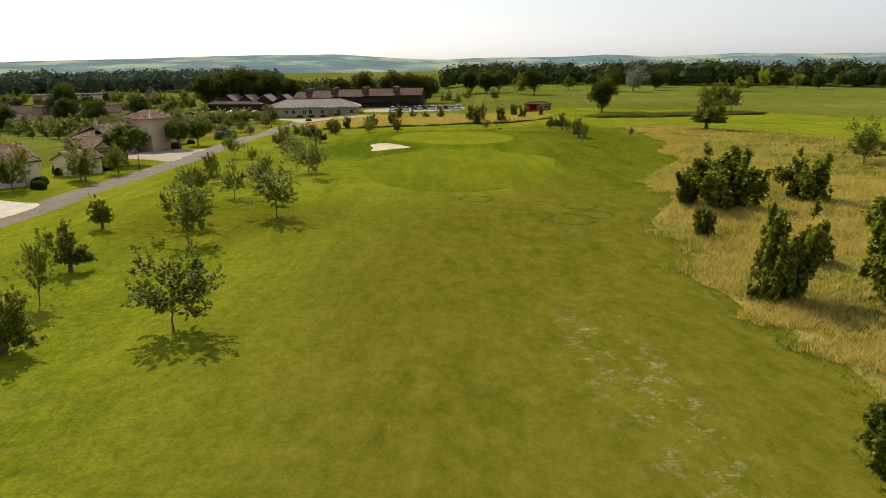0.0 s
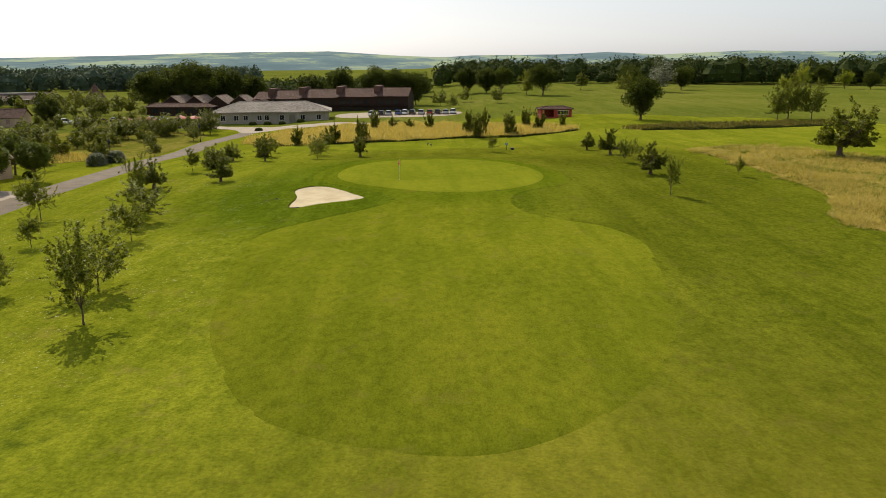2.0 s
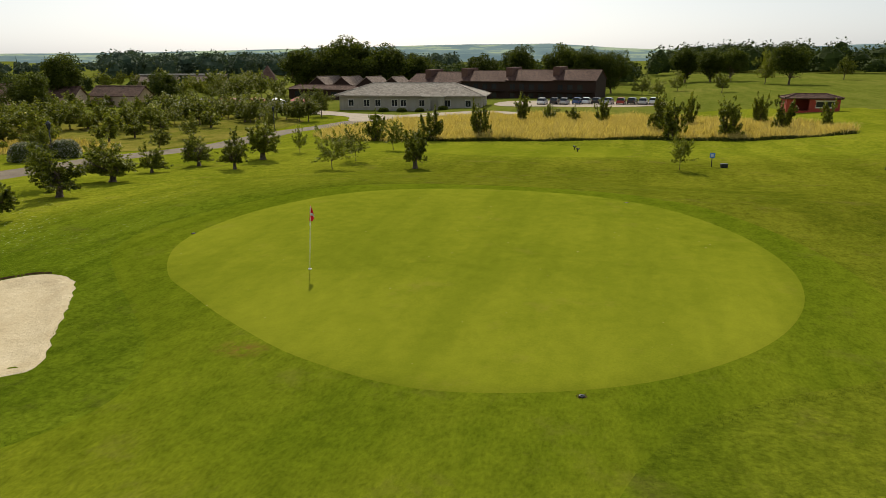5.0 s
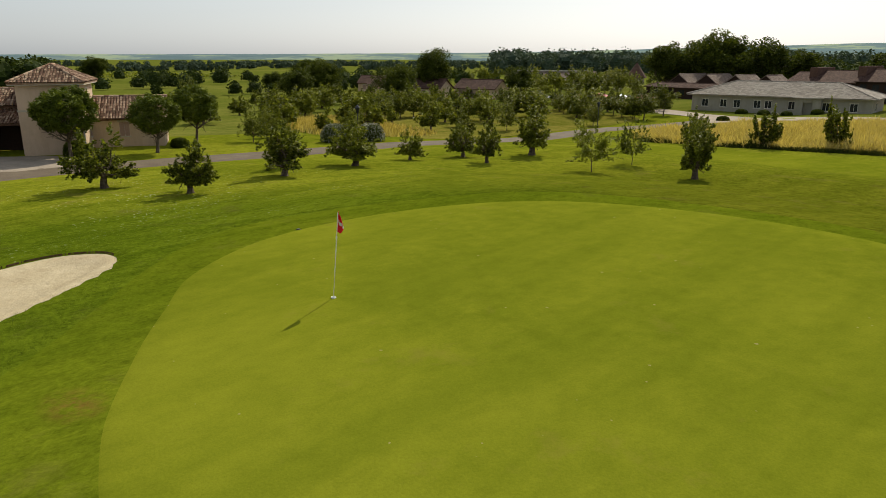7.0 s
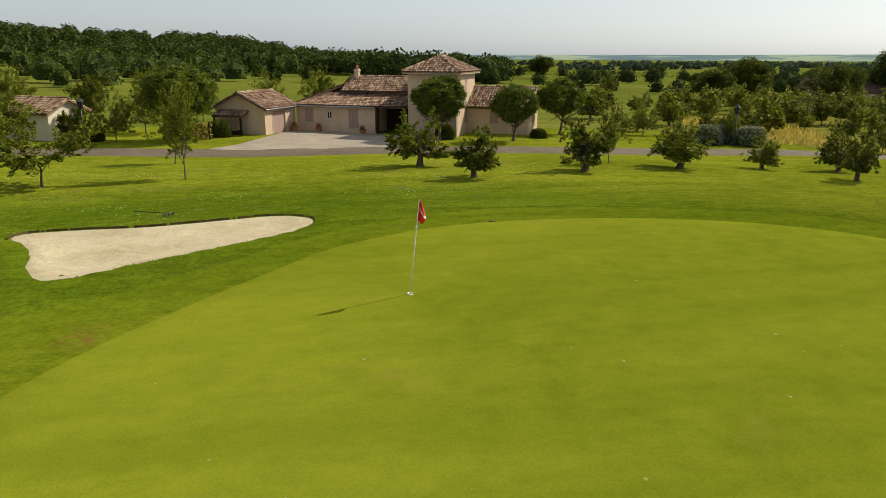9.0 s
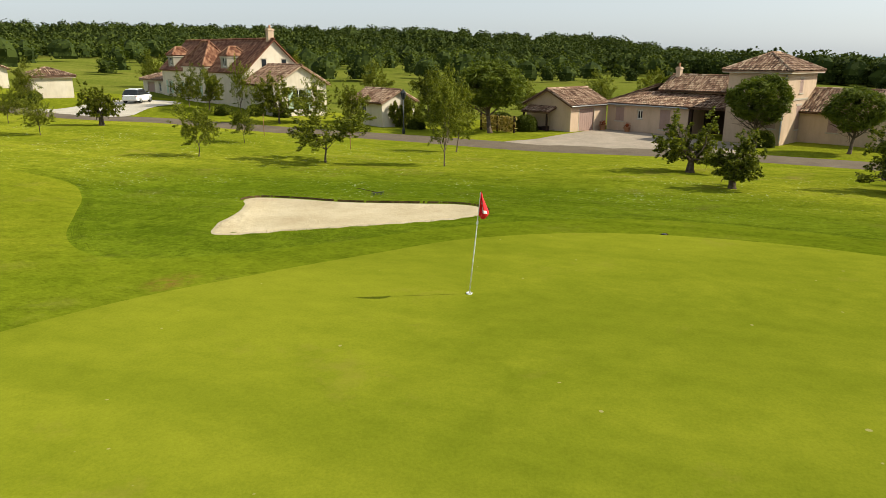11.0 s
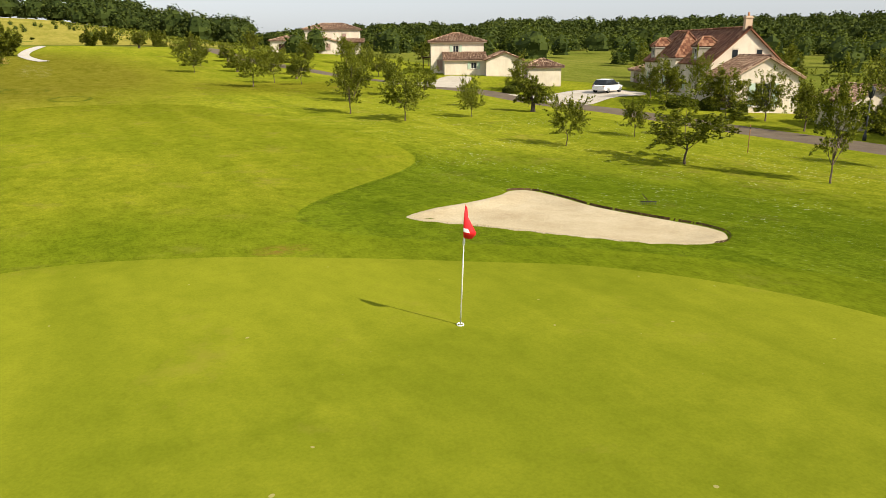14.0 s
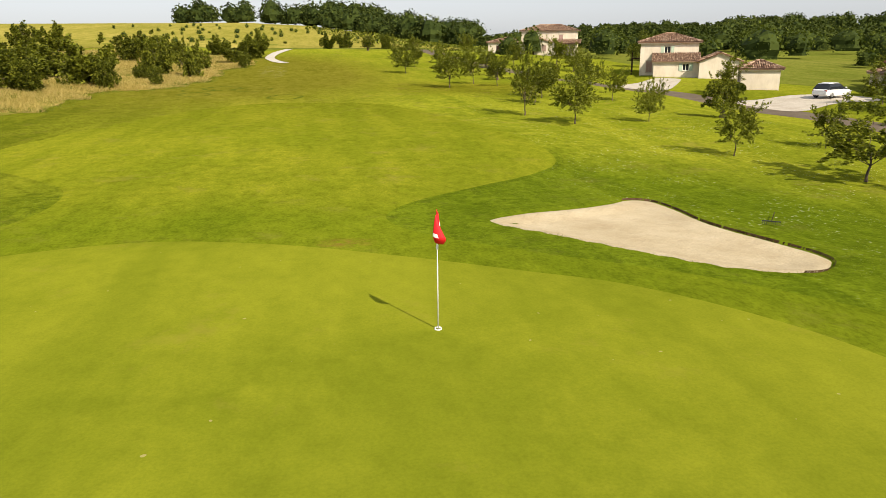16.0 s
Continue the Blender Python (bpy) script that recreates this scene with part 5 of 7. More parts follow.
def tile_slope(name, e0, e1, r0, r1, material, parent, pitch=0.24, course=0.36, label="", flat=False):
    """A roof slope of barrel (or flat) tiles between the eave e0-e1 and the ridge r0-r1, given in order along the eave."""
    e0, e1, r0, r1 = (np.array(p, float) for p in (e0, e1, r0, r1))
    along = e1 - e0
    L = np.linalg.norm(along)
    a = along / L
    up = r0 - e0
    up = up - a * (up @ a)
    S = np.linalg.norm(up)
    u = up / S
    nrm = np.cross(a, u)
    ka, kb = (r0 - e0) @ a, L - (r1 - e0) @ a
    cols = max(2, int(L / pitch))
    rows = max(1, int(S / course))
    Q = []
    arc = [(-0.5, 0.0), (-0.28, 0.62), (0.28, 0.62), (0.5, 0.0)]
    for c in range(cols):
        s = (c + 0.5) * L / cols
        top = 1.0
        if ka > 0.01:
            top = min(top, s / ka)
        if kb > 0.01:
            top = min(top, (L - s) / kb)
        for k in range(rows):
            t0, t1 = k / rows, min((k + 1.12) / rows, 1.0)
            if t0 >= top:
                break
            t1 = min(t1, top + 0.04)
            w = L / cols
            for (x0, h0), (x1, h1) in ([((-0.48, 0.12), (0.48, 0.12))] if flat else zip(arc, arc[1:])):
                low, high = 0.055, 0.01
                p = [e0 + a * (s + x0 * w) + u * (S * t0) + nrm * (h0 * w * 0.55 + low), e0 + a * (s + x1 * w) + u * (S * t0) + nrm * (h1 * w * 0.55 + low),
                     e0 + a * (s + x1 * w) + u * (S * t1) + nrm * (h1 * w * 0.55 + high), e0 + a * (s + x0 * w) + u * (S * t1) + nrm * (h0 * w * 0.55 + high)]
                Q.append(p)
    deck = [[e0, e1, r1, r0], [e0 - nrm * 0.12, r0 - nrm * 0.12, r1 - nrm * 0.12, e1 - nrm * 0.12], [e0, e0 - nrm * 0.12, e1 - nrm * 0.12, e1],
            [e1, e1 - nrm * 0.12, r1 - nrm * 0.12, r1], [e0, r0, r0 - nrm * 0.12, e0 - nrm * 0.12]]
    me = quads_mesh(name, np.array(Q + deck), material)
    return tagged(part(name, me, parent, label), kind="stuff")


def ridge_caps(p, q, material, parent, rad=0.13):
    p, q = np.array(p, float), np.array(q, float)
    n = max(2, int(np.linalg.norm(q - p) / 0.4))
    segs = [(p + (q - p) * i / n, p + (q - p) * (i + 1.1) / n, rad, rad * 0.85) for i in range(n)]
    V, F = tubes(segs, 6)
    return part("ridge_tiles", mesh_from("ridge_tiles", V, F, material), parent)


def gable_roof(parent, x0, x1, y0, y1, z, rise, along="x", over=0.35, material=None, flat=False):
    """Two slopes with the ridge along x or y."""
    material = material or M_TILE
    X0, X1, Y0, Y1 = x0 - over, x1 + over, y0 - over, y1 + over
    if along == "x":
        drop = over * rise / ((y1 - y0) / 2)
        my = (Y0 + Y1) / 2
        tile_slope("roof_slope", (X0, Y0, z - drop), (X1, Y0, z - drop), (X0, my, z + rise), (X1, my, z + rise), material, parent, flat=flat)
        tile_slope("roof_slope", (X1, Y1, z - drop), (X0, Y1, z - drop), (X1, my, z + rise), (X0, my, z + rise), material, parent, flat=flat)
        ridge_caps((X0, my, z + rise + 0.05), (X1, my, z + rise + 0.05), material, parent)
    else:
        drop = over * rise / ((x1 - x0) / 2)
        mx = (X0 + X1) / 2
        tile_slope("roof_slope", (X1, Y0, z - drop), (X1, Y1, z - drop), (mx, Y0, z + rise), (mx, Y1, z + rise), material, parent, flat=flat)
        tile_slope("roof_slope", (X0, Y1, z - drop), (X0, Y0, z - drop), (mx, Y1, z + rise), (mx, Y0, z + rise), material, parent, flat=flat)
        ridge_caps((mx, Y0, z + rise + 0.05), (mx, Y1, z + rise + 0.05), material, parent)


def hip_roof(parent, x0, x1, y0, y1, z, rise, over=0.4, material=None, pitch=0.24, flat=False):
    material = material or M_TILE
    X0, X1, Y0, Y1 = x0 - over, x1 + over, y0 - over, y1 + over
    w, d = X1 - X0, Y1 - Y0
    h = min(w, d) / 2
    if w >= d:
        a, b = (X0 + h, (Y0 + Y1) / 2, z + rise), (X1 - h, (Y0 + Y1) / 2, z + rise)
    else:
        a, b = ((X0 + X1) / 2, Y0 + h, z + rise), ((X0 + X1) / 2, Y1 - h, z + rise)
    c = [(X0, Y0, z), (X1, Y0, z), (X1, Y1, z), (X0, Y1, z)]
    if w >= d:
        faces = ((c[0], c[1], a, b), (c[1], c[2], b, b), (c[2], c[3], b, a), (c[3], c[0], a, a))
        hips = ((c[0], a), (c[3], a), (c[1], b), (c[2], b), (a, b))
    else:
        faces = ((c[0], c[1], a, a), (c[1], c[2], a, b), (c[2], c[3], b, b), (c[3], c[0], b, a))
        hips = ((c[0], a), (c[1], a), (c[2], b), (c[3], b), (a, b))
    for f in faces:
        tile_slope("roof_slope", *f, material, parent, pitch=pitch, flat=flat)
    for p, q in hips:
        if np.linalg.norm(np.subtract(p, q)) > 0.5:
            ridge_caps(np.add(p, (0, 0, 0.08)), np.add(q, (0, 0, 0.08)), material, parent)
    bm = bmesh.new()
    add_box(bm, X0 + 0.05, X1 - 0.05, Y0 + 0.05, Y1 - 0.05, z - 0.16, z - 0.03)
    bm_part("eave_board", bm, M_TIMBER if material is M_TILE_B else M_STONE, parent)


def window(parent, m, w, h, kind="shut", frame_mat=None, trim=None):
    """A window, or closed shutters, in a hole whose lower left outer corner is at m."""
    holder = part("window", None, parent)
    holder.matrix_basis = m
    bm = bmesh.new()
    t = 0.07
    for d in ((0, t, 0.08, 0.14, 0, h), (w - t, w, 0.08, 0.14, 0, h), (t, w - t, 0.08, 0.14, 0, t), (t, w - t, 0.08, 0.14, h - t, h), (w / 2 - 0.03, w / 2 + 0.03, 0.09, 0.13, t, h - t)):
        add_box(bm, *d)
    bm_part("frame", bm, frame_mat or M_FRAME, holder)
    box_part("pane", (t, w - t, 0.11, 0.125, t, h - t), M_GLASS, holder)
    bm = bmesh.new()
    add_box(bm, -0.1, w + 0.1, -0.06, 0.06, -0.1, -0.003)
    bm_part("sill", bm, trim or M_STONE, holder)
    bm = bmesh.new()
    add_box(bm, -0.12, w + 0.12, -0.03, 0.04, h + 0.003, h + 0.16)
    bm_part("lintel", bm, trim or M_STONE, holder)
    if kind in ("shut", "green"):
        mat = M_SHUT if kind == "shut" else M_SHUT_G
        for x0, x1 in ((0.01, w / 2 - 0.01), (w / 2 + 0.01, w - 0.01)):
            bm = bmesh.new()
            add_box(bm, x0, x1, 0.01, 0.05, 0.01, h - 0.01)
            for zz in (0.18, h - 0.25):
                add_box(bm, x0 + 0.02, x1 - 0.02, -0.015, 0.012, zz, zz + 0.09)
            bm_part("shutter", bm, mat, holder)
    elif kind == "open":
        for x0, x1 in ((-w / 2 - 0.04, -0.04), (w + 0.04, w * 1.5 + 0.04)):
            bm = bmesh.new()
            add_box(bm, x0, x1, -0.06, -0.015, 0.0, h)
            bm_part("shutter", bm, M_SHUT_G, holder)
    return holder


def door(parent, m, w, h, material, label=""):
    holder = part("door", None, parent, label)
    holder.matrix_basis = m
    n = max(3, int(w / 0.3))
    bm = bmesh.new()
    for i in range(n):
        add_box(bm, w * i / n + 0.008, w * (i + 1) / n - 0.008, 0.08, 0.14, 0.02, h - 0.02)
    bm_part("leaf", bm, material, holder)
    bm = bmesh.new()
    for d in ((-0.08, 0.0, -0.02, 0.1, 0, h + 0.08), (w, w + 0.08, -0.02, 0.1, 0, h + 0.08), (0, w, -0.02, 0.1, h, h + 0.08)):
        add_box(bm, *d)
    bm_part("frame", bm, M_STONE, holder)
    return holder


FACE = {  # walls of a block, by side: turn of the wall about its corner
    "front": lambda x0, x1, y0, y1: (pose(x0, y0, 0), x1 - x0),
    "right": lambda x0, x1, y0, y1: (pose(x1, y0, 0, 0, 0, 90), y1 - y0),
    "back": lambda x0, x1, y0, y1: (pose(x1, y1, 0, 0, 0, 180), x1 - x0),
    "left": lambda x0, x1, y0, y1: (pose(x0, y1, 0, 0, 0, 270), y1 - y0),
}


def block(parent, x0, x1, y0, y1, height, material, openings=(), gables=(), rise=0.0, z0=0.0, thick=0.3):
    """Four walls with openings: (side, x, z, w, h, kind); gables: sides that carry a triangle."""
    if z0 == 0.0:
        box_part("plinth", (x0 + 0.012, x1 - 0.012, y0 + 0.012, y1 - 0.012, -0.7, -0.002), material, parent)
    for side, place in FACE.items():
        m, L = place(x0, x1, y0, y1)
        m = Matrix.Translation((0, 0, z0)) @ m
        mine = [o for o in openings if o[0] == side]
        bm = bmesh.new()
        if side in ("left", "right"):  # butt between front and back
            m2, L2 = m @ pose(thick, 0, 0), L - 2 * thick
            holes = [(o[1] - thick, o[1] + o[3] - thick, o[2], o[2] + o[4]) for o in mine]
            holed_wall(bm, m2, L2, height, holes, thick)
        else:
            holed_wall(bm, m, L, height, [(o[1], o[1] + o[3], o[2], o[2] + o[4]) for o in mine], thick)
        if side in gables:
            gable_prism(bm, m, L, height, rise, thick)
        bm_part("wall", bm, material, parent)
        for _, x, z, w, h, kind in mine:
            mm = m @ pose(x, 0, z)
            if kind == "void":
                continue
            if kind.startswith("door"):
                door(parent, mm, w, h, {"door": M_SHUT, "doorg": M_SHUT_G, "doord": M_TIMBER}[kind])
            else:
                window(parent, mm, w, h, kind, *((M_TIMBER, M_TIMBER) if material is M_TIMBER else ()))


def chimney(parent, x, y, z0, z1, w=0.6, d=0.6):
    bm = bmesh.new()
    add_box(bm, x - w / 2, x + w / 2, y - d / 2, y + d / 2, z0, z1)
    add_box(bm, x - w / 2 - 0.07, x + w / 2 + 0.07, y - d / 2 - 0.07, y + d / 2 + 0.07, z1 - 0.22, z1 - 0.10)
    ch = bm_part("chimney", bm, M_WALL_P, parent, bevel=0.015)
    V, F = tubes([((x, y, z1), (x, y, z1 + 0.35), 0.12, 0.10)], 8)
    part("chimney_pot", mesh_from("chimney_pot", V, F, M_TERRA), ch)


def gutter(parent, p, q, rad=0.06):
    V, F = tubes([(p, q, rad, rad)], 6)
    part("gutter", mesh_from("gutter", V, F, M_GALV), parent)


def house(name, x, y, z, turn, label, category="house"):
    ob = new(name)
    ob.matrix_basis = pose(x, y, z, 0, 0, turn)
    return tagged(ob, label, category)


# local x runs along the street (about north-north-east), local y away from it
STREET = 63.0
h = house("tower_house", -48.8, 10.5, -1.98, STREET, "pink rendered house with a square tower and canal-tile roofs")
block(h, -4.65, 0, 0, 6.2, 5.5, M_WALL_P, [("front", 3.4, 1.2, 0.75, 1.3, "shut"), ("right", 2.6, 1.0, 0.9, 1.9, "shut"), ("right", 2.7, 3.9, 0.7, 1.1, "shut")])
bm = bmesh.new()
add_box(bm, -4.70, 0.05, -0.05, 6.25, 3.35, 3.50)
bm_part("string_course", bm, M_STONE, h)
hip_roof(h, -4.65, 0, 0, 6.2, 5.6, 1.35, 0.45)
block(h, -16.3, -8.1, 0.4, 8.4, 2.45, M_WALL_P, [("front", 0.9, 0.85, 0.9, 1.25, "shut"), ("front", 3.2, 1.15, 0.55, 0.75, "glass"), ("front", 5.5, 0.35, 1.0, 1.75, "shut"), ("left", 3, 0.9, 0.9, 1.2, "shut")])
# back wall given a dark colour that paints the covered porch's shade
bm = bmesh.new()
add_box(bm, -8.1, -4.66, 3.4, 3.7, 0, 2.45)
bm_part("porch_wall", bm, M_TIMBER, h, "recessed back wall of the porch, coloured dark for its shade")
box_part("porch_post", (-8.05, -7.8, 0.45, 0.7, 0, 2.3), M_TIMBER, h)
box_part("porch_beam", (-8.1, -4.66, 0.45, 0.7, 2.3, 2.5), M_TIMBER, h)
tile_slope("roof_slope", (-16.7, 0.0, 2.42), (-4.66, 0.0, 2.42), (-14.0, 3.3, 3.45), (-4.66, 3.3, 3.45), M_TILE, h)
tile_slope("roof_slope", (-16.7, 8.8, 2.40), (-16.7, 0.0, 2.42), (-13.2, 4.6, 4.15), (-13.2, 4.2, 4.15), M_TILE, h)
box_part("upper_wall", (-12.2, -4.66, 3.1, 3.35, 3.2, 3.72), M_WALL_P, h)
tile_slope("roof_slope", (-12.6, 2.75, 3.66), (-4.66, 2.75, 3.66), (-12.6, 5.4, 4.95), (-4.66, 5.4, 4.95), M_TILE, h)
tile_slope("roof_slope", (-4.66, 8.9, 2.45), (-16.6, 8.9, 2.45), (-4.66, 5.4, 4.95), (-12.6, 5.4, 4.95), M_TILE, h)
ridge_caps((-12.6, 5.4, 5.02), (-4.66, 5.4, 5.02), M_TILE, h)
chimney(h, -11.9, 5.2, 4.0, 5.75, 0.42, 0.5)
block(h, 0.003, 5.85, 3.5, 8.6, 2.55, M_WALL_P, [("front", 2.2, 0.9, 0.8, 1.2, "shut"), ("right", 2.0, 0.9, 0.9, 1.2, "shut")], ("right",), 1.55)
gable_roof(h, 0.1, 5.85, 3.5, 8.6, 2.6, 1.55, "x")
gutter(h, (-16.6, -0.02, 2.36), (-8.0, -0.02, 2.36))
gutter(h, (-0.05, -0.06, 0.1), (-0.05, -0.06, 5.4), 0.05)

g = house("garage", -51.5, -6.5, -2.0, STREET, "pink rendered garage with a tiled roof and lean-to porch", "garage")
block(g, -5.1, 0, 0, 5.6, 2.45, M_WALL_P, [("right", 1.3, 0.02, 2.3, 2.05, "door")], ("front", "back"), 1.3)
gable_roof(g, -5.1, 0, 0, 5.6, 2.5, 1.25, "y")
tile_slope("porch_roof", (-4.7, -1.3, 1.75), (-1.6, -1.3, 1.75), (-4.7, -0.02, 2.2), (-1.6, -0.02, 2.2), M_TILE, g)
for x in (-4.5, -1.8):
    box_part("porch_post", (x - 0.07, x + 0.07, -1.2, -1.06, 0, 1.72), M_TIMBER, g)
gutter(g, (0.36, -0.35, 2.33), (0.36, 5.95, 2.33))
for k, (x, y, s) in enumerate(((-3.9, -0.6, 0.7), (-3.0, -0.5, 0.5), (-2.3, -0.6, 0.6))):
    ob = new("garden_crate")
    ob.matrix_basis = g.matrix_basis @ pose(x, y, 0, 0, 0, 12 * k)
    for j in range(4):
        box_part("slat", (-s / 2, s / 2, -s / 3, -s / 3 + 0.03, 0.02 + j * s * 0.2, 0.02 + j * s * 0.2 + s * 0.13), M_TIMBER, ob)
    box_part("body", (-s / 2 + 0.02, s / 2 - 0.02, -s / 3 + 0.035, s / 3, 0, s * 0.78), M_TIMBER, ob, bevel=0.01)
    tagged(ob, "dark wooden crate under a garage porch", "crate", "crates under the porch")


def planter(x, y, z, rad, tall, label):
    ob = new("flower_pot")
    ob.matrix_basis = pose(x, y, z)
    V, F = [], []
    prof = [(0.68, 0), (0.8, 0.4), (0.95, 0.85), (1.05, 0.86), (1.05, 1.0), (0.9, 1.0), (0.85, 0.85)]
    for px, pz in prof:
        for i in range(12):
            a = 2 * math.pi * i / 12
            V.append((rad * px * math.cos(a), rad * px * math.sin(a), tall * pz))
    for j in range(len(prof) - 1):
        for i in range(12):
            F.append((j * 12 + i, j * 12 + (i + 1) % 12, j * 12 + 12 + (i + 1) % 12, j * 12 + 12 + i))
    part("pot", mesh_from("pot", V, F, M_TERRA), ob)
    rr = np.random.default_rng(int(abs(x * 10)))
    c = rr.normal(0, 1, (160, 3)) * (rad * 0.5, rad * 0.5, rad * 0.4) + (0, 0, tall + rad * 0.4)
    part("plant", quads_mesh("plant", leaf_quads(rr, c, 0.13), M_REDLEAF), ob)
    return tagged(ob, label, "flower pot", "flower pots by the house")


for lx, ly in ((-13.5, -0.5), (-9.0, -0.5)):
    w = h.matrix_basis @ Vector((lx, ly, 0))
    planter(w.x, w.y, ground_z(w.x, w.y) + 0.04, 0.3, 0.42, "terracotta pot with red flowers by a wall")
w = g.matrix_basis @ Vector((0.5, 4.4, 0))
planter(w.x, w.y, ground_z(w.x, w.y) + 0.04, 0.32, 0.5, "terracotta pot beside a garage door")

m = house("manor_house", -55.8, -39.6, -0.95, STREET, "cream manor house with steep red roof, dormers and gable")
block(m, -21.0, 0, -3.6, 3.6, 3.9, M_WALL_C, [("front", 1.6, 0.9, 0.9, 1.5, "open"), ("front", 5.0, 0.9, 0.9, 1.5, "open"), ("front", 9.0, 0.1, 1.1, 2.1, "doorg"), ("front", 13.0, 0.9, 0.9, 1.5, "open"),
                                               ("right", 2.0, 4.4, 0.55, 0.8, "glass"), ("right", 4.7, 4.4, 0.55, 0.8, "glass")][:4], ("right",), 3.2)
for yy in (-1.5, 0.95):
    w = box_part("gable_window", (0.003, 0.03, yy, yy + 0.55, 4.3, 5.1), M_GLASS, m, "small dark gable window")
    box_part("sill", (0.031, 0.12, yy - 0.06, yy + 0.61, 4.22, 4.29), M_STONE, w)
    box_part("lintel", (0.031, 0.06, yy - 0.06, yy + 0.61, 5.11, 5.22), M_STONE, w)
gable_roof(m, -21.0, 0, -3.6, 3.6, 3.95, 3.25, "x", 0.3, M_TILE_R, True)
chimney(m, -0.55, 0.0, 6.6, 8.3, 0.5, 0.7)
for dx in (-18.4, -4.6):
    block(m, dx - 0.75, dx + 0.75, -3.5, -1.6, 1.45, M_WALL_W, [("front", 0.35, 0.35, 0.8, 0.95, "glass")], (), 0.0, 3.95, 0.18)
    hip_roof(m, dx - 0.75, dx + 0.75, -3.5, -1.2, 5.42, 0.9, 0.15, M_TILE_R, flat=True)
block(m, -13.6, -8.2, -4.2, -3.61, 4.2, M_WALL_C, [("front", 1.0, 0.9, 0.9, 1.5, "open"), ("front", 3.4, 0.9, 0.9, 1.5, "open")])
hip_roof(m, -13.6, -8.2, -4.2, -0.6, 4.25, 2.7, 0.2, M_TILE_R, flat=True)
block(m, 0.003, 6.2, -3.9, 2.4, 2.75, M_WALL_C, [("right", 2.2, 0.05, 1.5, 2.1, "glass")], ("right",), 1.75)
gable_roof(m, 0.1, 6.2, -3.9, 2.4, 2.8, 1.75, "x", 0.35, M_TILE)
for yy in (-2.25, -0.1):
    box_part("shutter", (6.21, 6.26, yy, yy + 0.55, 0.1, 2.15), M_SHUT_G, m, "pale green open shutter")
block(m, -28.5, -21.003, -3.2, 2.6, 2.3, M_WALL_C, [("front", 1.5, 0.05, 2.2, 2.0, "door"), ("front", 5.0, 0.9, 0.8, 1.1, "glass")])
hip_roof(m, -28.5, -21.2, -3.2, 2.6, 2.35, 1.1, 0.35, M_TILE)
gutter(m, (6.3, -4.2, 0.0), (6.3, -4.2, 2.7), 0.05)

s = house("garden_house", -49.4, -27.2, -1.55, STREET, "small cream garden building with a tiled roof", "outbuilding")
block(s, 0, 4.6, 0, 4.0, 2.1, M_WALL_C, [("front", 1.4, 0.9, 0.8, 0.9, "glass")], ("left", "right"), 0.95)
gable_roof(s, 0, 4.6, 0, 4.0, 2.12, 0.95, "x")

b = house("two_storey_house", -47.5, -91.0, 0.45, 153.0, "cream two-storey house with hipped canal-tile roof")
# local x now runs west-north-west, local y southwards
block(b, 0, 8.2, 0, 7.0, 4.85, M_WALL_C, [("front", 3.4, 3.2, 0.9, 1.15, "open"), ("front", 0.9, 0.6, 0.9, 1.6, "shut"), ("left", 3.0, 3.0, 0.9, 1.2, "shut"), ("left", 3.0, 0.3, 0.9, 1.9, "shut")])
hip_roof(b, 0, 8.2, 0, 7.0, 4.9, 1.25, 0.45)
block(b, 2.0, 8.2, -3.2, -0.003, 2.2, M_WALL_C, [("front", 4.0, 0.9, 0.9, 1.0, "open")])
tile_slope("roof_slope", (1.7, -3.6, 2.2), (8.5, -3.6, 2.2), (1.7, 0.0, 3.35), (8.5, 0.0, 3.35), M_TILE, b)
block(b, 8.203, 13.6, -4.8, 1.5, 2.3, M_WALL_C, [("left", 1.2, 0.05, 1.9, 2.0, "door")], ("front", "back"), 1.1)
gable_roof(b, 8.2, 13.6, -4.8, 1.5, 2.32, 1.1, "y")
box_part("balcony_floor", (-1.3, -0.003, 1.0, 5.0, 2.5, 2.65), M_TIMBER, b)
for yy in np.arange(1.05, 5.0, 0.35):
    box_part("baluster", (-1.28, -1.23, yy, yy + 0.05, 2.65, 3.5), M_TIMBER, b)
box_part("balcony_rail", (-1.3, -1.2, 1.0, 5.0, 3.5, 3.58), M_TIMBER, b)
for yy in (1.1, 4.8):
    box_part("balcony_post", (-1.28, -1.14, yy, yy + 0.14, 0, 2.5), M_TIMBER, b)

gb = house("garage", -48.2, -66.0, -0.15, 153.0, "low cream garage with a hipped tiled roof", "garage")
block(gb, 0, 4.2, 0, 4.0, 2.2, M_WALL_C, [("left", 0.9, 0.02, 2.2, 2.0, "door")])
hip_roof(gb, 0, 4.2, 0, 4.0, 2.25, 0.9, 0.35)

a = house("hillside_house", -50.4, -161.5, 3.2, 155.0, "large cream villa with stepped tiled roofs on rising ground")
block(a, 0, 13.0, 0, 8.0, 5.6, M_WALL_C, [("front", 2.0, 3.4, 1.0, 1.2, "shut"), ("front", 9.0, 3.4, 1.0, 1.2, "shut"), ("front", 4.0, 0.3, 1.6, 2.0, "void"), ("left", 3, 3.2, 0.9, 1.2, "shut")])
hip_roof(a, 0, 13.0, 0, 8.0, 5.65, 1.4, 0.5)
block(a, 0.5, 8.5, -4.5, -0.003, 2.7, M_WALL_C, [("front", 1.2, 0.1, 2.0, 2.1, "doord"), ("front", 5.0, 0.9, 1.0, 1.3, "shut")], ("front",), 1.2)
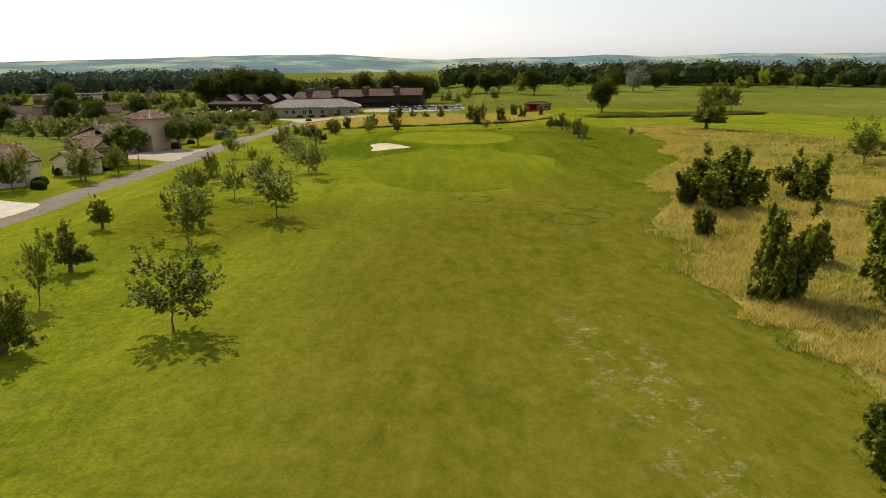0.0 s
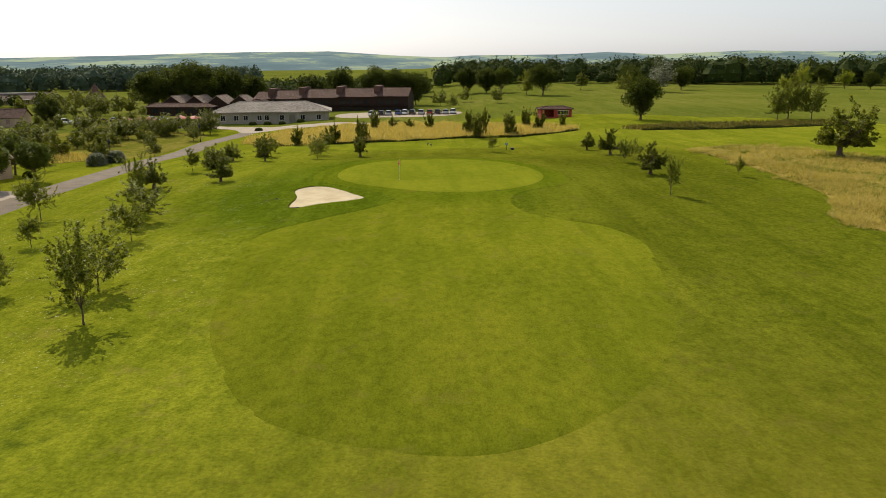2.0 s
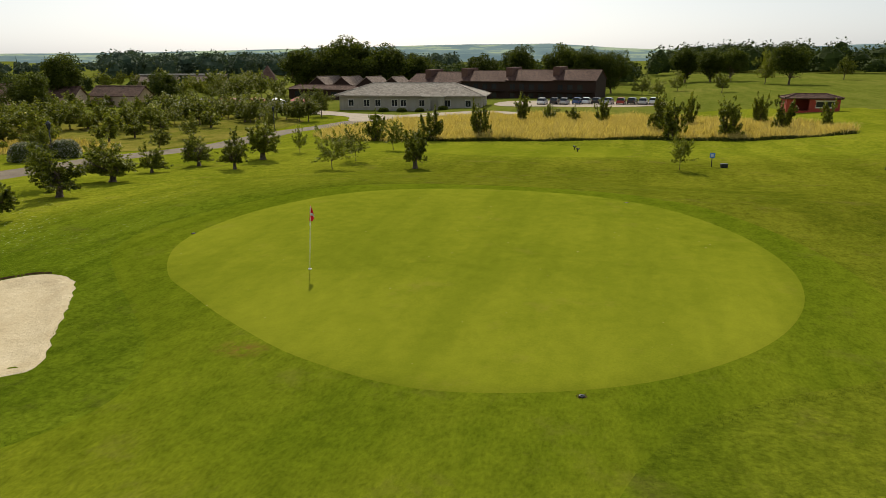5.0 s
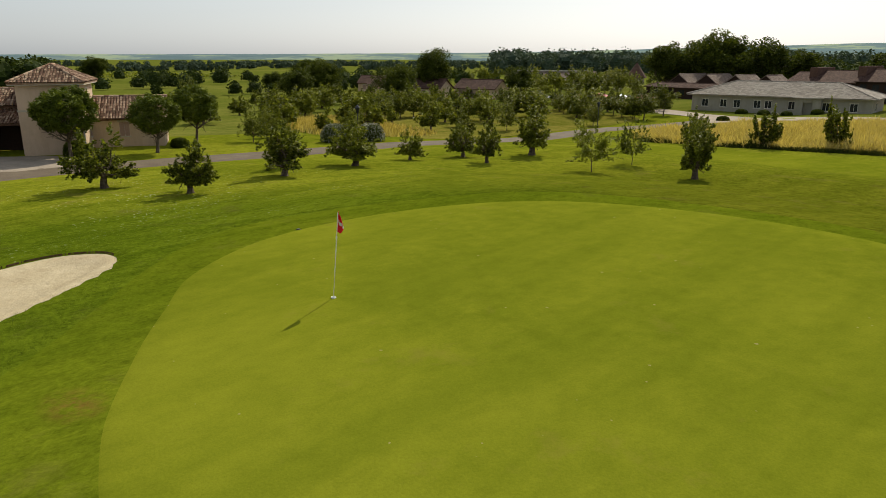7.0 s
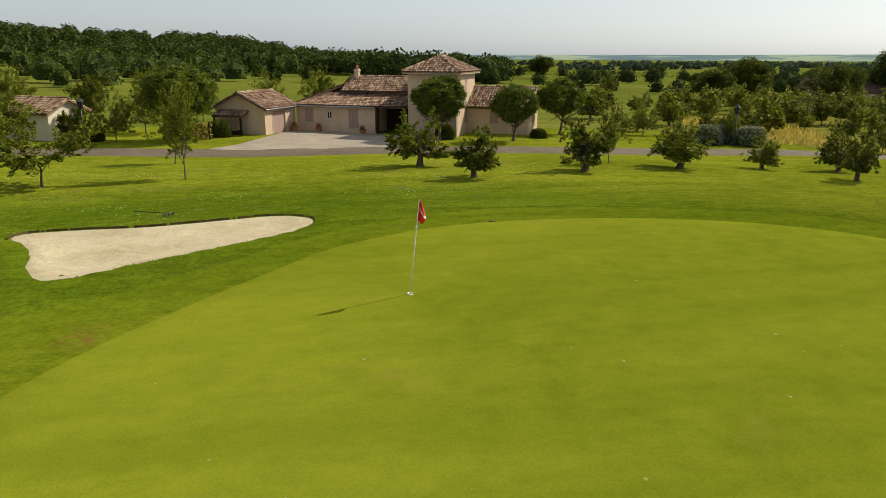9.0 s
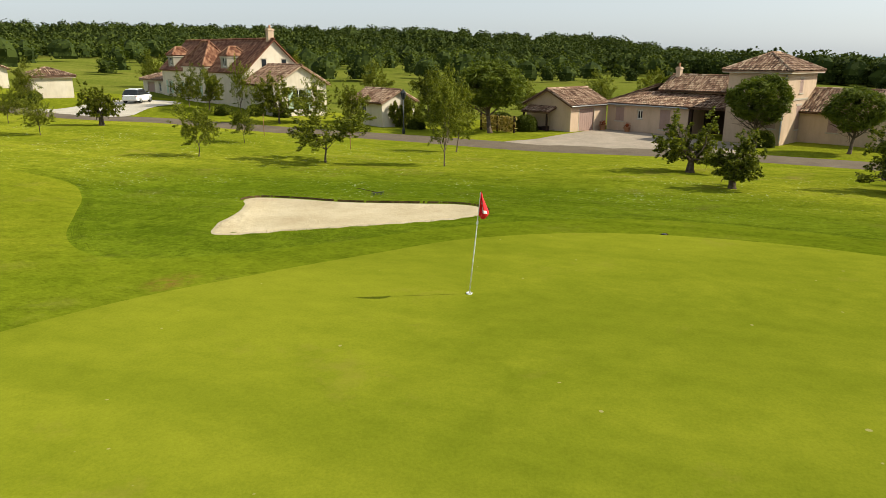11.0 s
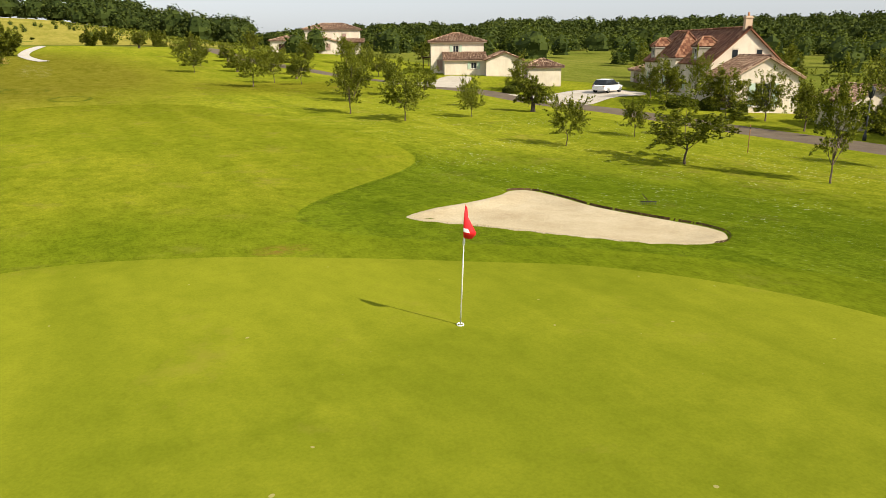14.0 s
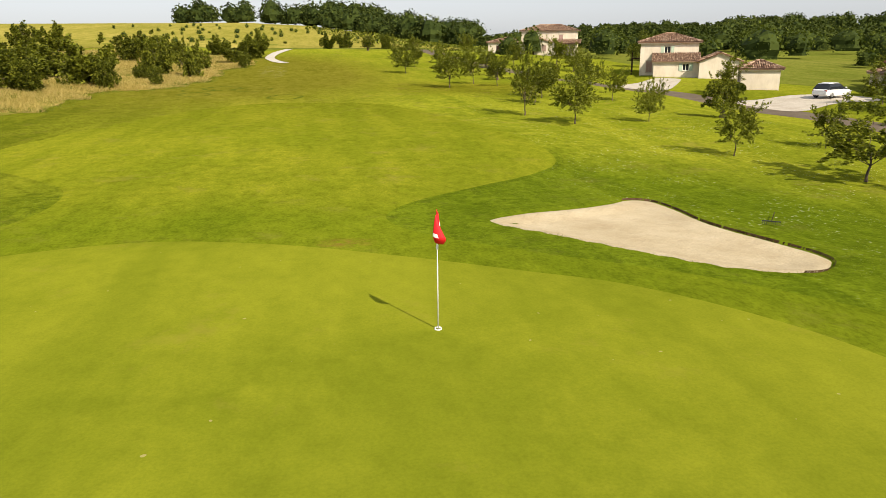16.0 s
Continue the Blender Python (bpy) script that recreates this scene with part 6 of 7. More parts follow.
gable_roof(a, 0.5, 8.5, -4.5, 0.0, 2.75, 1.2, "y")
block(a, -8.0, -0.003, -1.0, 6.5, 3.0, M_WALL_C, [("front", 2.0, 0.2, 2.2, 2.1, "doord"), ("front", 5.5, 0.9, 1.0, 1.3, "shut")])
hip_roof(a, -8.0, -0.3, -1.0, 6.5, 3.05, 1.2, 0.45)
for xx in (9.5, 11.5, 13.2):
    box_part("porch_column", (xx, xx + 0.35, -3.0, -2.65, 0, 2.6), M_WALL_W, a)
tile_slope("porch_roof", (8.8, -3.4, 2.6), (14.4, -3.4, 2.6), (8.8, 0.0, 3.5), (14.4, 0.0, 3.5), M_TILE, a)

# ---- hotel and its neighbours to the north ----
wb = house("reception_building", -55.5, 129.5, -4.75, 6.5, "long low pale building with a hipped grey-brown tiled roof", "building")
wins = [("front", x, 0.8, 1.3, 1.5, "glass") for x in (2.0, 5.6, 8.2, 12.0, 14.0, 18.2, 24.0, 28.5)]
block(wb, 0, 32.0, 0, 13.0, 3.1, M_WALL_W, wins + [("front", 21.0, 0.05, 1.6, 2.2, "doord"), ("right", 4, 0.8, 1.3, 1.5, "glass")])
hip_roof(wb, 0, 32.0, 0, 13.0, 3.15, 2.5, 0.9, M_TILE_G, 0.5, True)
block(wb, 19.6, 24.0, -1.2, -0.003, 3.0, M_WALL_W, [("front", 1.4, 0.05, 1.6, 2.2, "void")])
box_part("porch_roof", (19.2, 24.4, -1.8, -0.005, 3.02, 3.2), M_TILE_G, wb)

hotel = house("hotel", -62.0, 176.0, -4.8, -7.5, "long dark timber hotel with stepped brown tiled roofs", "hotel")
seg = [(7.6, 13, 4.3), (13.003, 24, 4.8), (24.003, 37, 5.2), (37.003, 50, 5.5), (50.003, 61, 5.7)]
for i, (x0, x1, ev) in enumerate(seg):
    wins = [("front", 1.0 + 2.6 * k, z, 1.5, 1.5, "glass") for k in range(int((x1 - x0 - 1) / 2.6)) for z in (0.7, 3.0)]
    block(hotel, x0, x1, 0, 14.0, ev, M_TIMBER, wins, ("left", "right") if i in (0, 4) else (), 2.4)
    gable_roof(hotel, x0 + 0.3, x1 - 0.3, 0, 14.0, ev + 0.05, 2.4, "x", 0.55, M_TILE_B, True)
    if i:
        box_part("party_wall", (x0 - 0.9, x0 + 0.9, 2.6, 11.4, ev + 0.3, ev + 3.2), M_TILE_B, hotel, bevel=0.05)
    box_part("balcony", (x0 + 0.6, x1 - 0.6, -1.3, -0.003, 2.55, 2.7), M_TIMBER, hotel)
for k in range(4):
    x0 = -22.0 + 7.3 * k
    block(hotel, x0, x0 + 7.1, -6.0 + 1.5 * k, 6.0, 3.4, M_TIMBER, [("front", 1.6, 0.8, 2.0, 1.6, "glass")], ("front", "back"), 2.5)
    gable_roof(hotel, x0, x0 + 7.1, -6.0 + 1.5 * k, 6.0, 3.45, 2.5, "y", 0.25, M_TILE_H, True)
    if k > 1:
        ob = box_part("skylight", (-0.9, 0.9, 0, 4.0, 0, 0.08), M_SOLAR, hotel, "pale glazed roof panel")
        ob.matrix_basis = pose(x0 + 1.75, -4.0 + 1.5 * k, 4.80, 0, -35.2, 0)
block(hotel, -25, -3, -11.0, -6.6, 2.6, M_TIMBER, [("front", 2 + 4 * k, 0.7, 2.0, 1.4, "glass") for k in range(5)])
hip_roof(hotel, -25, -3, -11.0, -6.6, 2.65, 1.1, 0.5, M_TILE_B, 0.5, True)

lb = house("stable_building", -191.0, 233.0, ground_z(-191, 233) - 0.2, 27.0, "long low stable range with a pale ridge and brown roof", "building")
block(lb, 0, 36, 0, 9.0, 2.7, M_WALL_P, [("front", 2 + 3.4 * k, 0.6, 1.4, 1.4, "glass") for k in range(10)])
gable_roof(lb, 0, 36, 0, 9.0, 2.75, 2.0, "x", 0.6, M_TILE_H, True)
box_part("roof_vent", (1, 34, 3.9, 5.1, 4.7, 5.15), M_CONC, lb, "pale raised ridge vent")
box_part("veranda_roof", (-0.5, 28, -3.4, -0.6, 2.2, 2.35), M_TILE_G, lb)
for k in range(8):
    box_part("veranda_post", (k * 3.9, k * 3.9 + 0.16, -3.3, -3.14, 0, 2.2), M_TIMBER, lb)
tw = house("round_tower", -141.0, 252.0, ground_z(-141, 252) - 0.2, 20.0, "small tower with a dark pointed roof", "tower")
V, F = tubes([((0, 0, 0), (0, 0, 2.6), 3.2, 3.2)], 12)
part("wall", mesh_from("wall", V, F, M_WALL_G, False), tw)
V, F = tubes([((0, 0, 2.6), (0, 0, 8.6), 4.2, 0.05)], 12)
part("roof", mesh_from("roof", V, F, M_TILE_B, False), tw)
for x, y, t, L in ((-128, 112, 20, 13), (-146, 118, 50, 16), (-118, 124, 10, 12), (-166, 130, 30, 18)):
    fh = house("farmhouse", x, y, ground_z(x, y) - 0.1, t, "low farmhouse with a brown tiled roof among trees")
    block(fh, 0, L, 0, 7.5, 2.7, M_WALL_P, [("front", 1.5 + 3.2 * k, 0.8, 1.0, 1.3, "shut") for k in range(int(L / 3.4))], ("left", "right"), 2.0)
    gable_roof(fh, 0, L, 0, 7.5, 2.75, 2.0, "x", 0.4, M_TILE_B, True)

sh = house("red_shelter", 32.4, 104.5, -1.62, 6.0, "red painted timber golf shelter with a low dark roof", "shelter")
block(sh, 0, 8.0, 0, 3.2, 1.9, M_REDP, [("front", 1.0, 0.02, 2.4, 1.75, "void"), ("front", 4.4, 0.5, 2.8, 1.0, "glass")])
hip_roof(sh, 0, 8.0, 0, 3.2, 1.95, 0.55, 0.35, M_TILE_B, 0.4, True)


# ---- golf furniture ----
def lathe(profile, sides=16):
    V, F = [], []
    for rad, z in profile:
        for i in range(sides):
            a = 2 * math.pi * i / sides
            V.append((rad * math.cos(a), rad * math.sin(a), z))
    for j in range(len(profile) - 1):
        for i in range(sides):
            F.append((j * sides + i, j * sides + (i + 1) % sides, j * sides + sides + (i + 1) % sides, j * sides + sides + i))
    F.append(tuple(range(sides))[::-1])
    F.append(tuple((len(profile) - 1) * sides + i for i in range(sides)))
    return V, F


flag = new("golf_flag")
flag.matrix_basis = pose(-0.02, -0.04, 0.034) @ pose(0, 0, 0, -5.6, 0.9)
V, F = lathe([(0.012, -0.05), (0.012, 1.2), (0.009, 1.21), (0.009, 2.08), (0.004, 2.09)], 10)
part("flagstick", mesh_from("flagstick", V, F, M_WHITE), flag, "thin white flagstick")
V, F = lathe([(0.014, 1.43), (0.02, 1.45), (0.02, 1.50), (0.014, 1.52)], 10)
part("clamp", mesh_from("clamp", V, F, M_WHITE), flag)
# drooping cloth: pleats that hang from the upper part of the stick
V, F = [], []
rows, cols = 22, 14
for j in range(rows + 1):
    k = j / rows  # down the hoist
    for i in range(cols + 1):
        g = i / cols
        wide = 0.025 + 0.20 * min(1.0, 0.12 + 1.05 * k) * (1 - 0.45 * max(0.0, k - 0.72) / 0.28)
        a = radians(96) + 0.75 * math.sin(g * 6.0 + k * 1.2)
        V.append((math.cos(a) * wide * g + 0.012 * math.sin(g * 9 + 4 * k), math.sin(a) * wide * g + 0.01, 2.13 - 0.50 * k - 0.13 * g * (1 - 0.5 * k)))
for j in range(rows):
    for i in range(cols):
        o = j * (cols + 1) + i
        F.append((o, o + 1, o + cols + 2, o + cols + 1))
cloth = part("flag", mesh_from("flag", V, F, M_RED), flag, "red cloth flag hanging limp")
sol = cloth.modifiers.new("thick", "SOLIDIFY")
sol.thickness = 0.004
mark = []
for j0, j1, i0, i1 in ((7, 11, 3, 6), (10, 14, 5, 10), (13, 16, 8, 12)):
    for j in range(j0, j1):
        for i in range(i0, i1):
            o = [j * (cols + 1) + i, j * (cols + 1) + i + 1, (j + 1) * (cols + 1) + i + 1, (j + 1) * (cols + 1) + i]
            pts = np.array([V[q] for q in o])
            nrm = np.cross(pts[1] - pts[0], pts[3] - pts[0])
            nrm /= np.linalg.norm(nrm)
            mark += [(pts + nrm * 0.006), (pts - nrm * 0.006)]
part("white_mark", quads_mesh("white_mark", np.array(mark), M_WHITE), cloth, "white printed mark")
V, F = lathe([(0.054, -0.1), (0.054, 0.006), (0.062, 0.006), (0.062, -0.1)], 20)
part("cup", mesh_from("cup", V, F, M_WHITE), flag, "white cup rim")
tagged(flag, "white flagstick with a limp red flag in its cup", "golf flag")


def sprinkler(x, y):
    ob = new("sprinkler_head")
    ob.matrix_basis = pose(x, y, ground_z(x, y) + 0.03) @ Matrix.Diagonal((0.7, 0.7, 0.8, 1))
    V, F = lathe([(0.10, -0.05), (0.10, 0.010), (0.085, 0.018), (0.03, 0.020), (0.03, 0.026)], 14)
    part("cap", mesh_from("cap", V, F, M_BLACK), ob)
    r = np.random.default_rng(int(x * 7 + 99))
    a = r.uniform(0, 6.28, 46)
    c = np.column_stack([np.cos(a) * r.uniform(0.11, 0.17, 46), np.sin(a) * r.uniform(0.11, 0.17, 46), r.uniform(-0.02, 0.012, 46)])
    tagged(part("worn_turf", quads_mesh("worn_turf", leaf_quads(r, c, 0.05), M_SOIL), ob), kind="stuff")
    return tagged(ob, "black sprinkler head sunk in turf", "sprinkler", "sprinkler heads round the green")


for x, y in ((9.5, -6.9), (-6.85, 3.45), (9.9, 14.1)):
    sprinkler(x, y)


def yardage_post(x, y, turn):
    """A short dark marker that leans a little."""
    ob = new("tee_marker")
    ob.matrix_basis = pose(x, y, ground_z(x, y), 0, 9, turn)
    V, F = lathe([(0.05, -0.05), (0.045, 0.28), (0.055, 0.30)], 10)
    part("post", mesh_from("post", V, F, M_BLACK), ob)
    bm = bmesh.new()
    add_box(bm, -0.17, 0.17, -0.11, 0.11, 0.28, 0.46)
    bm_part("head", bm, M_BLACK, ob, bevel=0.03)
    bm = bmesh.new()
    add_box(bm, -0.10, 0.10, -0.125, -0.108, 0.33, 0.41)
    bm_part("plate", bm, M_GALV, ob)
    return tagged(ob, "short black marker standing on the tee lawn", "marker", "tee markers")


for x, y, t in ((3.6, 56.0, 10), (4.2, 53.0, 60)):
    yardage_post(x, y, t)

rake = new("bunker_rake")
rake.matrix_basis = pose(-11.9, -7.9, ground_z(-11.9, -7.9) + 0.02, 0, 0, 52)
V, F = tubes([((-1.0, 0, 0.05), (0.85, 0, 0.17), 0.013, 0.012)], 8)
part("handle", mesh_from("handle", V, F, M_TIMBER), rake, "dark weathered handle")
bm = bmesh.new()
add_box(bm, 0.83, 0.86, -0.26, 0.26, 0.15, 0.18)
head = bm_part("rake_head", bm, M_DARK, rake, bevel=0.006)
for k in range(9):
    box_part("tooth", (0.835, 0.855, -0.25 + k * 0.06, -0.238 + k * 0.06, 0.06, 0.149), M_DARK, head)
tagged(rake, "dark wooden bunker rake lying on the grass by the sand", "rake")

# tee sign and its box
sign = new("tee_sign")
sx, sy = 15.9, 38.8
sign.matrix_basis = pose(sx, sy, ground_z(sx, sy), 0, 0, 14) @ Matrix.Diagonal((0.75, 0.75, 0.8, 1))
V, F = lathe([(0.05, -0.1), (0.05, 1.35)], 8)
part("post", mesh_from("post", V, F, M_DARK), sign)
board = box_part("board", (-0.26, 0.26, -0.07, -0.03, 0.92, 1.40), M_BLUE, sign, "blue sign board", 0.01)
for z0, x1 in ((1.26, 0.16), (1.16, 0.10), (1.06, 0.18)):
    box_part("lettering_bar", (-0.18, x1, -0.078, -0.070, z0, z0 + 0.05), M_WHITE, board)
tagged(sign, "blue tee sign board on a dark post", "sign")
bx = new("ball_washer")
bx.matrix_basis = pose(sx + 0.9, sy - 0.3, ground_z(sx + 0.9, sy - 0.3), 0, 0, 14)
box_part("body", (-0.25, 0.25, -0.18, 0.18, 0, 0.27), M_BLACK, bx, "", 0.03)
box_part("lid", (-0.27, 0.27, -0.20, 0.20, 0.273, 0.32), M_DARK, bx, "", 0.02)
tagged(bx, "low black box on the grass beside a tee sign", "box")


def street_lamp(x, y, tall=3.6):
    ob = new("street_lamp")
    ob.matrix_basis = pose(x, y, ground_z(x, y))
    V, F = lathe([(0.13, -0.1), (0.13, 0.35), (0.07, 0.5), (0.055, 1.0), (0.045, tall - 0.7)], 10)
    part("pole", mesh_from("pole", V, F, M_DARK), ob)
    V, F = lathe([(0.10, tall - 0.72), (0.12, tall - 0.66), (0.22, tall - 0.20)], 6)
    lantern = part("lantern", mesh_from("lantern", V, F, M_GLASS, False), ob, "dark lantern glass")
    V, F = lathe([(0.27, tall - 0.20), (0.25, tall - 0.14), (0.10, tall + 0.05), (0.03, tall + 0.08), (0.03, tall + 0.16)], 6)
    part("cap", mesh_from("cap", V, F, M_DARK, False), lantern)
    for k in range(6):
        a = 2 * math.pi * k / 6
        V, F = tubes([((0.12 * math.cos(a), 0.12 * math.sin(a), tall - 0.68), (0.225 * math.cos(a), 0.225 * math.sin(a), tall - 0.19), 0.014, 0.014)], 4)
        part("rib", mesh_from("rib", V, F, M_DARK), lantern)
    return tagged(ob, "black lantern street lamp beside the road", "street lamp", "street lamps along the road")


for x, y in ((-43.5, -19.4), (-44.6, 35.4), (-43.9, 78.0)):
    street_lamp(x, y)


def clipped_shrub(x, y, wide, tall, seed, mat, label, cat="hedge"):
    r = np.random.default_rng(seed)
    ob = new("clipped_shrub")
    ob.matrix_basis = pose(x, y, ground_z(x, y) - 0.02)
    d = r.normal(0, 1, (2600, 3))
    d /= np.linalg.norm(d, axis=1)[:, None]
    d[:, 2] = np.abs(d[:, 2])
    c = np.sign(d) * np.abs(d) ** 0.75 * (wide / 2, wide / 2, tall * 0.95) * r.uniform(0.86, 1.0, (2600, 1))
    part("foliage", quads_mesh("foliage", leaf_quads(r, c, 0.15, d), mat), ob)
    V, F = tubes([((0, 0, 0), (0, 0, tall * 0.7), 0.09, 0.05)], 6)
    part("stem", mesh_from("stem", V, F, M_BARK), ob)
    # closed dark-leaf hull that fills the inside of the loose leaves
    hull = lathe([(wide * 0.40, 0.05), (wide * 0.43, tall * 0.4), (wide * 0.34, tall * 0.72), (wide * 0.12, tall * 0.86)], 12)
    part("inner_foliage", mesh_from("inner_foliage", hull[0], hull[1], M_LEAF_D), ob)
    return tagged(ob, label, cat, "clipped garden shrubs")


for k, (x, y, w_, t_) in enumerate(((-45.9, 33.4, 2.8, 2.0), (-44.6, 37.0, 2.9, 2.0), (-46.6, 35.6, 2.6, 1.9))):
    clipped_shrub(x, y, w_, t_, 40 + k, M_WHITEF, "rounded clipped shrub covered in white flowers", "shrub")
for k, (x, y, w_, t_) in enumerate(((-45.4, -64.0, 2.2, 1.1), (-47.2, -65.5, 2.4, 1.1), (-43.6, -63.0, 2.0, 1.0), (-48.8, -37.6, 1.8, 1.2), (-47.4, -40.4, 1.7, 1.1), (-49.8, -35.2, 1.7, 1.1),
                                    (-53.4, -22.8, 2.2, 1.5), (-52.0, -25.4, 1.8, 1.2), (-50.6, -10.4, 2.2, 1.6), (-51.6, -13.0, 2.4, 1.7), (-47.6, 9.2, 1.8, 1.4), (-47.5, 17.8, 1.5, 0.9),
                                    (-48.0, -20.0, 1.6, 1.0), (-37.5, 104.5, 2.0, 0.9), (-44, 126.8, 2.2, 1.0), (-40, 127.2, 2.2, 1.0), (-36, 127.6, 2.0, 0.9), (-31, 128.4, 2.2, 1.0))):
    clipped_shrub(x, y, w_, t_, 60 + k, M_LEAF_D, "dark rounded garden shrub beside a building", "shrub")


# ---- cars ----
def car(x, y, turn, paint, label, tall=1.0):
    ob = new("car")
    ob.matrix_basis = pose(x, y, ground_z(x, y) + 0.05, 0, 0, turn)
    H = tall

    def shell(name, rows, mat, parent, label=""):
        """Lofted cross-sections: rows of (x, half width, low, high, crown width share)."""
        V, F = [], []
        n = 8
        for px, hw, lo, hi, top in rows:
            V += [(px, -hw, lo), (px, -hw * 1.02, (lo + hi) / 2), (px, -hw * top, hi - 0.05), (px, -hw * top * 0.85, hi), (px, hw * top * 0.85, hi), (px, hw * top, hi - 0.05), (px, hw * 1.02, (lo + hi) / 2), (px, hw, lo)]
        for j in range(len(rows) - 1):
            for i in range(n):
                F.append((j * n + i, j * n + (i + 1) % n, j * n + n + (i + 1) % n, j * n + n + i))
        F.append(tuple(range(n)))
        F.append(tuple((len(rows) - 1) * n + i for i in range(n))[::-1])
        return part(name, mesh_from(name, V, F, mat, False), parent, label)

    body = shell("body", [(-2.15, 0.70, 0.38, 0.80 * H, 0.95), (-2.0, 0.84, 0.28, 0.90 * H, 0.95), (-1.2, 0.89, 0.26, 0.92 * H, 0.97), (0.9, 0.89, 0.26, 0.90 * H, 0.97), (1.75, 0.85, 0.27, 0.82 * H, 0.94), (2.12, 0.72, 0.34, 0.66 * H, 0.92)], paint, ob)
    shell("glazing", [(-2.0, 0.78, 0.87 * H, 0.95 * H, 0.92), (-1.6, 0.84, 0.87 * H, 1.40 * H, 0.84), (0.15, 0.84, 0.87 * H, 1.47 * H, 0.84), (1.2, 0.82, 0.86 * H, 0.92 * H, 0.92)], M_GLASS, ob, "dark tinted glass")
    shell("roof", [(-1.55, 0.62, 1.43 * H, 1.48 * H, 0.95), (-0.6, 0.66, 1.47 * H, 1.535 * H, 0.95), (0.15, 0.62, 1.455 * H, 1.51 * H, 0.95)], paint, ob)
    for px in (-1.32, 1.32):
        for py in (-0.80, 0.80):
            V, F = tubes([((px, py - 0.11, 0.33), (px, py + 0.11, 0.33), 0.33, 0.33)], 18)
            tyre = part("wheel", mesh_from("wheel", V, F, M_RUBBER, False), ob)
            o = 0.115 if py > 0 else -0.115
            V, F = tubes([((px, py, 0.33), (px, py + o, 0.33), 0.21, 0.21)], 14)
            part("rim", mesh_from("rim", V, F, M_GALV, False), tyre)
    for py in (-0.62, 0.62):
        box_part("headlight", (1.98, 2.10, py - 0.16, py + 0.16, 0.60 * H, 0.70 * H), M_SOLAR, ob, "clear headlight")
        box_part("tail_light", (-2.14, -2.05, py - 0.13, py + 0.13, 0.68 * H, 0.84 * H), M_REDP, ob, "red tail light")
        box_part("mirror", (0.75, 0.90, py * 1.5 - 0.06, py * 1.5 + 0.06, 0.98 * H, 1.10 * H), paint, ob)
    return tagged(ob, label, "car", "parked cars")


car(-50.6, -53.8, 200, CAR_PAINT["white"], "white sport utility car parked on a pale drive", 0.98)
r = np.random.default_rng(5)
names = ["white", "black", "silver", "blue", "white", "black", "silver", "red", "black", "silver", "white"]
for k, nm in enumerate(names):
    car(-12 + 2.5 * k + r.normal(0, 0.2), 147.5 + r.normal(0, 0.5) + 0.25 * k, 84 + r.normal(0, 3), CAR_PAINT[nm], nm + " car parked in a row beside the hotel")
for k, nm in enumerate(("white", "silver", "red", "black", "white", "silver")):
    car(-100 + 4.5 * k, 137.0 + k * 1.2, 60, CAR_PAINT[nm], nm + " car parked beyond the terrace")


def parasol(x, y, mat, label):
    ob = new("parasol")
    ob.matrix_basis = pose(x, y, ground_z(x, y))
    V, F = lathe([(0.3, 0), (0.3, 0.08), (0.03, 0.1), (0.03, 2.7)], 8)
    part("pole", mesh_from("pole", V, F, M_DARK), ob)
    V, F = lathe([(1.9, 2.15), (1.95, 2.25), (1.0, 2.7), (0.1, 3.0)], 8)
    part("canopy", mesh_from("canopy", V, F, mat, False), ob)
    return tagged(ob, label, "parasol", "terrace parasols")


for k, (x, y) in enumerate(((-69, 118), (-66, 120), (-72, 121), (-62, 122), (-58, 121), (-75, 117))):
    parasol(x, y, M_WHITE if k == 1 else M_REDP, "open white terrace parasol" if k == 1 else "open red terrace parasol")

